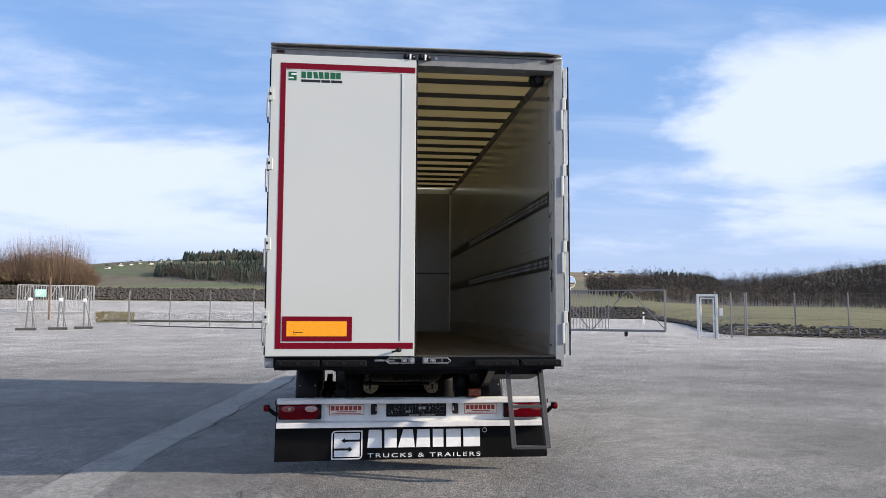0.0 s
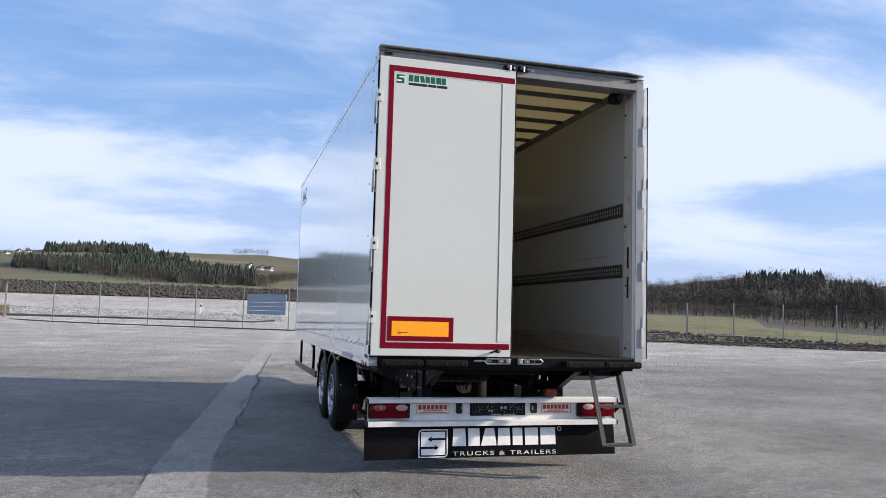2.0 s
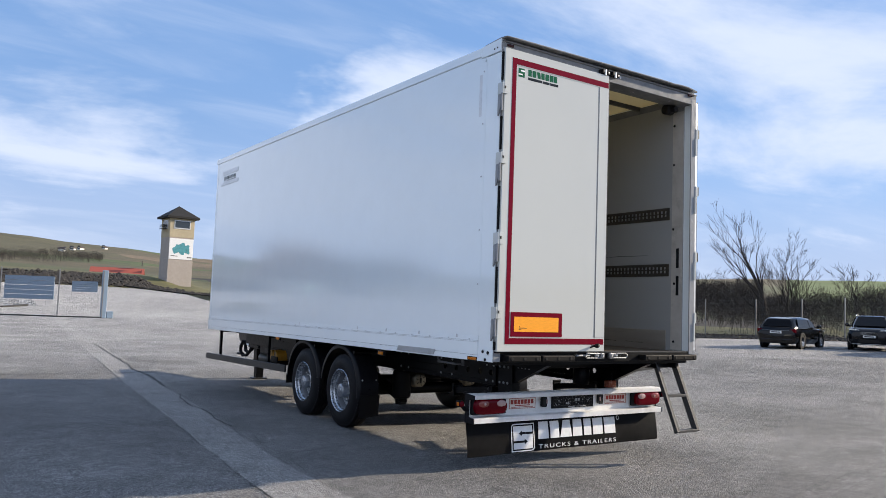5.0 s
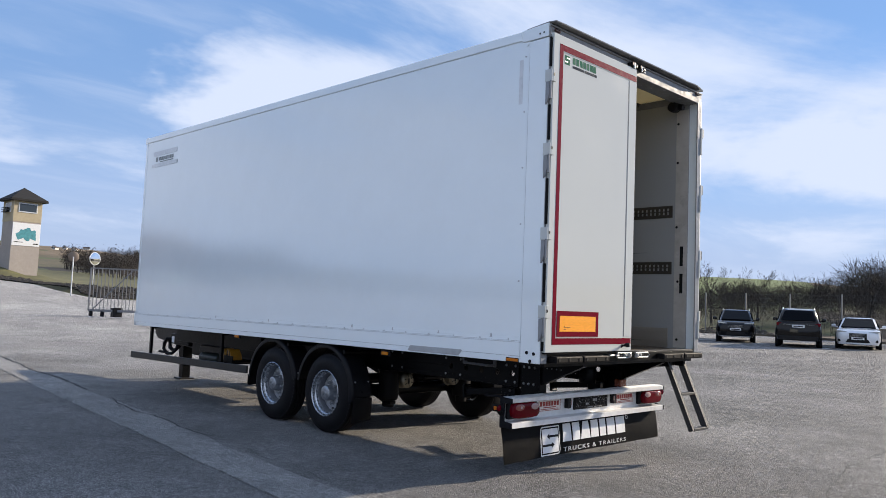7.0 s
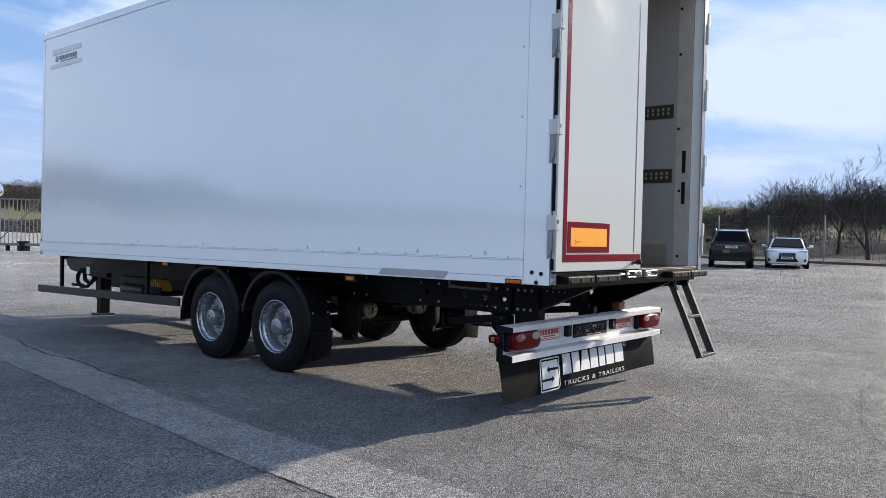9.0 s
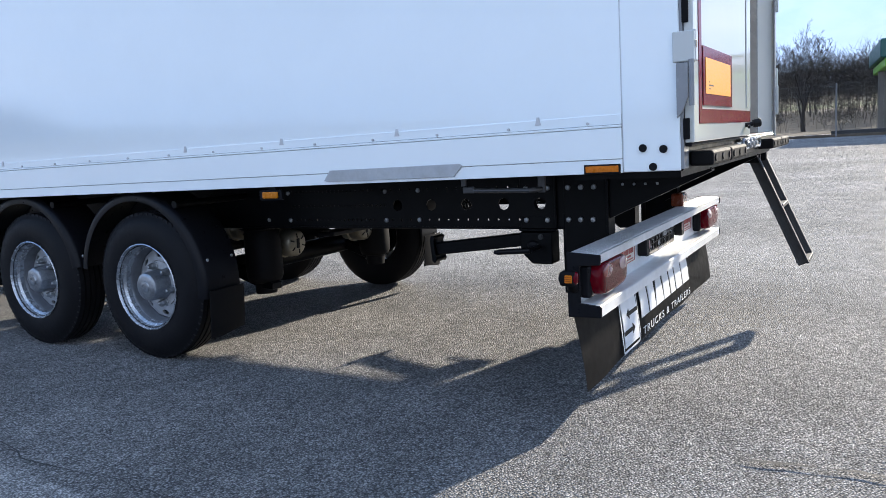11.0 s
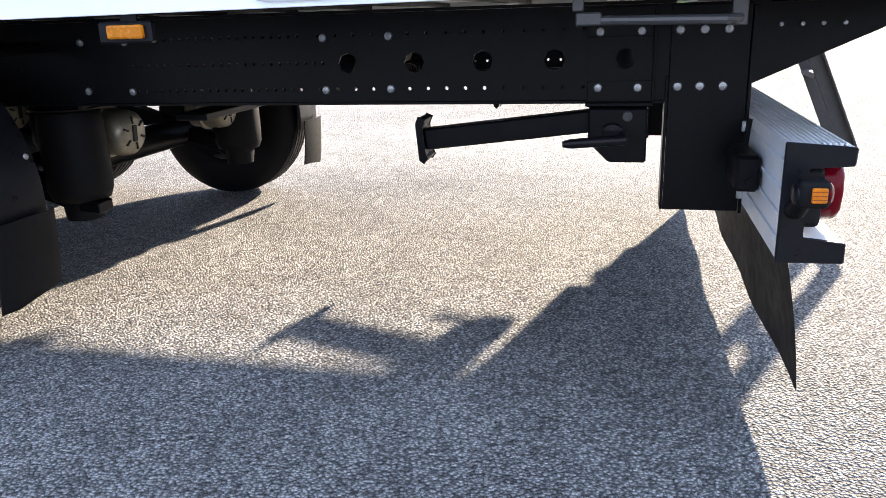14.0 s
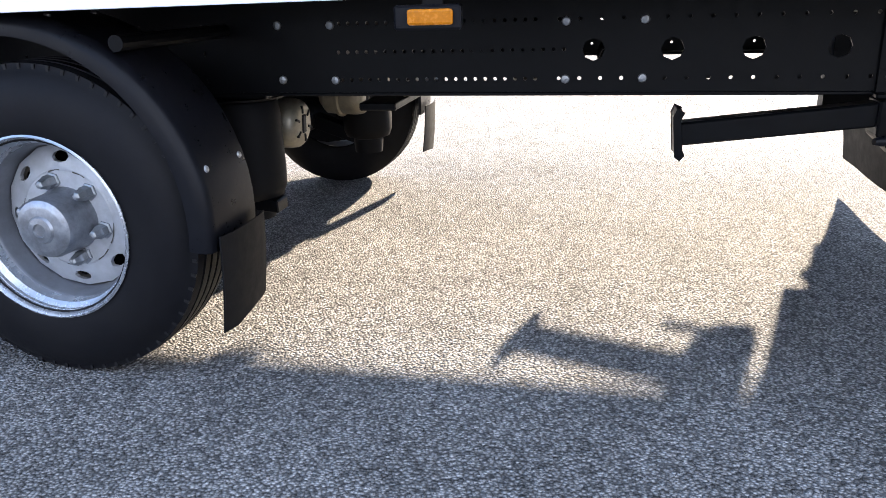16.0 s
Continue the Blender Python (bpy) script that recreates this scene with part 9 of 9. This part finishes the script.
bare_woods(band(55, -0.3, 2.2, ((-1, 3.85), (3, 3.8)), ((-1, 3.9), (3, 3.85)), 9, 13, 42), "bare_row", M_WOOD2, "row of bare trees on the skyline", 60, 0.5)
bare_woods(band(60, -18, -13, ((-18, 2.5), (-13, 3.0)), ((-18, 2.9), (-13, 3.4)), 7, 11, 43), "bare_row", M_WOOD2, "bare trees among the far houses", 24, 0.6)
# brown woods beyond the meadow
far_woods(band(3200, 17.2, 56, RW0, RW1, 11, 18, 5, lift=1.5), "bare_woods", M_WOOD2, "bare brown woods beyond the meadow", 130)
far_woods(band(600, 20, 36, RW0, ((20, 0.9), (31, 0.75), (36, 0.7)), 5, 9, 6), "pale_thicket", M_WOOD3, "pale brown thicket before the woods", 130)
bare_woods(scatter(520, 50, 71, 50, 92, 2.2, 3.6, 7), "bare_thicket", M_THICKET, "dark bare thicket behind the fence", 230, 0.2)
bare_woods(scatter(520, 69, 92, 56, 100, 3.6, 5.6, 71), "bare_thicket", M_THICKET, "dark bare thicket beside the meadow", 280, 0.2)
bare_woods(scatter(420, 52, 92, 44.5, 60, 1.2, 2.6, 72), "bare_thicket", M_THICKET, "dark brambles along the fence", 200, 0.22)
bare_woods(scatter(700, 29, 56, 74, 165, 2.2, 4.2, 8, lambda az, r: r > lin_at(WOODLINE, az) + 2), "bare_thicket", M_WOOD2, "dark bare thicket below the woods", 170, 0.28)
bare_woods(scatter(1100, 28, 56, 73, 185, 0.8, 1.7, 81, lambda az, r: r > lin_at(WOODLINE, az) - 2), "bare_thicket", M_THICKET, "brown undergrowth along the edge of the meadow", 90, 0.5)
bare_woods(scatter(420, 92, 180, 75, 140, 5, 10, 9), "bare_thicket", M_WOOD2, "bare thicket around the yard", 18)
far_woods(scatter(700, -180, -48, 340, 460, 7, 12, 10), "bare_thicket", M_WOOD2, "bare woods across the fields behind the yard", 26)

# rock bank, gravel and verge
verts, faces = [], []
rnd = random.Random(21)
ico = [Vector(v).normalized() for v in ((0, 0, 1), (0.9, 0, 0.2), (0.28, 0.85, 0.2), (-0.72, 0.5, 0.2), (-0.72, -0.5, 0.2), (0.28, -0.85, 0.2), (0, 0, -0.6))]
icof = [(0, 1, 2), (0, 2, 3), (0, 3, 4), (0, 4, 5), (0, 5, 1), (6, 2, 1), (6, 3, 2), (6, 4, 3), (6, 5, 4), (6, 1, 5)]


def stones(count, az0, az1, ra, rb, s0, s1, material_, name, label):
    verts, faces = [], []
    for _ in range(count):
        az = rnd.uniform(az0, az1)
        r = rnd.uniform(ra(az), rb(az))
        x, y = r * math.sin(radians(az)), r * math.cos(radians(az))
        s = rnd.uniform(s0, s1)
        c = Vector((x, y, land_z(x, y) + s * 0.15))
        sq = Vector((rnd.uniform(0.7, 1.3), rnd.uniform(0.7, 1.3), rnd.uniform(0.55, 1.0)))
        i = len(verts)
        verts.extend(c + Vector((v.x * sq.x, v.y * sq.y, v.z * sq.z)) * s * rnd.uniform(0.8, 1.2) for v in ico)
        faces.extend(tuple(i + k for k in f) for f in icof)
    return soup(name, verts, faces, material_, label, "stones")


def bank_r(az):
    return table_at(PAVED, az)


stones(5200, -26, 12, lambda az: bank_r(az) + 0.3, lambda az: bank_r(az) + 4.2, 0.16, 0.38, M_RUBBLE, "rock_bank", "bank of dark rubble stones above the road")
stones(2200, 12, 26, lambda az: bank_r(az) + 0.3, lambda az: bank_r(az) + 3.4, 0.12, 0.28, M_RUBBLE, "rock_bank", "bank of dark rubble stones beside the gate")
stones(5200, -17.5, 2.0, lambda az: 68.0 - az * 0.1, lambda az: 73.0 - az * 0.1, 0.05, 0.13, M_GRAVEL, "gravel_strip", "pale gravel strip beside the road")
stones(2600, 26, 62, lambda az: table_at(PAVED, az) + 0.2, lambda az: table_at(PAVED, az) + 7.5, 0.05, 0.17, M_RUBBLE, "verge_rubble", "dark rubble and earth in the verge")
verts, faces = [], []
for _ in range(2200):
    az = rnd.uniform(24, 62)
    r = bank_r(az) + 1.0 + abs(rnd.gauss(0, 1)) * 9
    x, y = r * math.sin(radians(az)), r * math.cos(radians(az))
    p = Vector((x, y, land_z(x, y)))
    blade(verts, faces, p, p + Vector((rnd.uniform(-0.15, 0.15), rnd.uniform(-0.15, 0.15), rnd.uniform(0.03, 0.09))), 0.02)
for _ in range(900):
    az = rnd.uniform(-18.0, -15.6)
    r = rnd.uniform(68, 74)
    x, y = r * math.sin(radians(az)), r * math.cos(radians(az))
    p = Vector((x, y, land_z(x, y)))
    blade(verts, faces, p, p + Vector((rnd.uniform(-0.2, 0.2), rnd.uniform(-0.2, 0.2), rnd.uniform(0.1, 0.35))), 0.05)
soup("verge_grass", verts, faces, M_DRYGRASS, "dry winter grass along the verge", "grass")


# single bare trees with trunk and branching crown
def bare_tree(x, y, h, seed, label, lean=0.0, spread=1.0, depth=5, thick=0.022, name="bare_tree"):
    t = root(name, (x, y, land_z(x, y) - 0.1), label, "tree", "bare trees")
    rnd = random.Random(seed)
    trunk, crown = B(), B()

    def grow(bm_a, p, d, length, r, level):
        pts, rad = [p], [r]
        q = p.copy()
        dd = d.copy()
        k = 4 if level < 2 else 3
        for i in range(k):
            dd = (dd + Vector((rnd.uniform(-1, 1), rnd.uniform(-1, 1), rnd.uniform(-0.4, 0.7))) * 0.16).normalized()
            q = q + dd * length / k
            pts.append(q.copy())
            rad.append(max(0.006, r * (1 - 0.55 * (i + 1) / k)))
        tube(bm_a, pts, rad, 7 if level == 0 else (5 if level == 1 else 3))
        if level >= depth:
            return
        kids = rnd.choice((2, 3, 3)) if level else rnd.choice((4, 5))
        for i in range(kids):
            f = rnd.uniform(0.35, 1.0) if i else 1.0
            j = min(k, max(1, int(f * k)))
            side = Vector((rnd.uniform(-1, 1), rnd.uniform(-1, 1), rnd.uniform(-0.1, 0.5))) * spread
            nd = (dd + side * (0.85 if level else 0.75)).normalized()
            grow(crown, pts[j], nd, length * rnd.uniform(0.55, 0.8), rad[j] * 0.72, level + 1)
    grow(trunk, Vector((0, 0, 0)), Vector((lean, 0, 1)).normalized(), h * 0.36, h * thick, 0)
    part("trunk", trunk, M_BARK, t, smooth=60)
    part("crown", crown, M_TWIG, t)
    return t


for x, y, h, seed, d, sp in ((46.3, 34.7, 11.5, 3, 6, 0.42), (47.0, 33.5, 7.0, 13, 6, 0.6), (53.0, 37.0, 7.0, 4, 6, 0.7), (44.6, 13.2, 6.6, 5, 7, 1.1), (46.5, 10.0, 6.4, 6, 7, 1.1), (48.0, 15.6, 5.6, 7, 6, 1.0), (47.5, 18.2, 4.8, 8, 6, 1.0), (46.0, 21.5, 4.6, 9, 6, 1.1), (43.6, 25.5, 4.6, 10, 6, 1.0), (50.0, 30.0, 5.2, 11, 6, 1.0), (52.5, 27.5, 5.0, 12, 6, 1.0)):
    bare_tree(x, y, h, seed, "bare winter tree behind the fence", 0.05, sp, d)
for i in range(16):
    az = 41.5 + i * 0.95 + random.Random(i).uniform(-0.3, 0.3)
    r = 108 + 10 * random.Random(i + 50).random()
    bare_tree(r * math.sin(radians(az)), r * math.cos(radians(az)), 6.0 + 2.5 * random.Random(i + 9).random(), 30 + i, "tall bare tree at the edge of the woods", 0.03, 0.75, 6, 0.018)
for az, el, lab in ((64.4, 2.6, "lone round tree on the meadow's crest"), (50.2, 2.85, "lone round tree on the far crest")):
    RL = min(r_at(az, el), CREST_R - 20)
    tagged(bare_woods([(RL * math.sin(radians(az)), RL * math.cos(radians(az)), 19)], "bare_tree", M_WOOD2, lab, 170, 0.55), lab, "tree", "trees on the crest", "")

# willow thicket beyond the road
for k, (az, r, w, h) in enumerate(((-22.4, 108, 4.0, 6.9), (-20.4, 106, 4.4, 7.4), (-25.2, 110, 5.5, 5.6), (-28.5, 112, 6, 6.2))):
    x, y = r * math.sin(radians(az)), r * math.cos(radians(az))
    t = root("willow_thicket", (x, y, land_z(x, y)), "leafless orange-brown willow thicket beyond the road", "bush", "willow thickets")
    rnd2 = random.Random(90 + k)
    verts, faces = [], []
    for j in range(5200):
        a, q = rnd2.uniform(0, 2 * math.pi), math.sqrt(rnd2.random()) * w
        dome = math.sqrt(max(0.05, 1 - (q / w) ** 2))
        if j % 4 == 0:                                     # tall thin shoots
            p = Vector((q * math.cos(a), q * math.sin(a), h * rnd2.uniform(0.1, 0.5) * dome))
            top = h * dome * rnd2.uniform(0.70, 1.12)
            wd = 0.011
        else:
            p = Vector((q * math.cos(a), q * math.sin(a), h * rnd2.uniform(0.0, 0.35) * dome))
            top = h * dome * rnd2.uniform(0.30, 0.66)
            wd = 0.030
        lean = Vector((math.cos(a), math.sin(a), 0)) * rnd2.uniform(0.0, 1.3) * q / w
        blade(verts, faces, p, Vector((p.x + lean.x + rnd2.uniform(-0.4, 0.4), p.y + lean.y + rnd2.uniform(-0.4, 0.4), max(p.z + 0.3, top))), wd * rnd2.uniform(0.5, 1.5))
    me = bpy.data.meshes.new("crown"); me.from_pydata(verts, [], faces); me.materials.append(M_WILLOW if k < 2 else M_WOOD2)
    ob = new("crown", me); ob.parent = t
    bm = B()
    for _ in range(9):
        a, q = rnd2.uniform(0, 2 * math.pi), rnd2.random() * w * 0.6
        tube(bm, [(q * math.cos(a), q * math.sin(a), -0.2), (q * 1.1 * math.cos(a), q * 1.1 * math.sin(a), h * 0.3), (q * 1.25 * math.cos(a), q * 1.25 * math.sin(a), h * 0.55)], [0.12, 0.08, 0.03], 5)
    part("stems", bm, M_BARK, t)
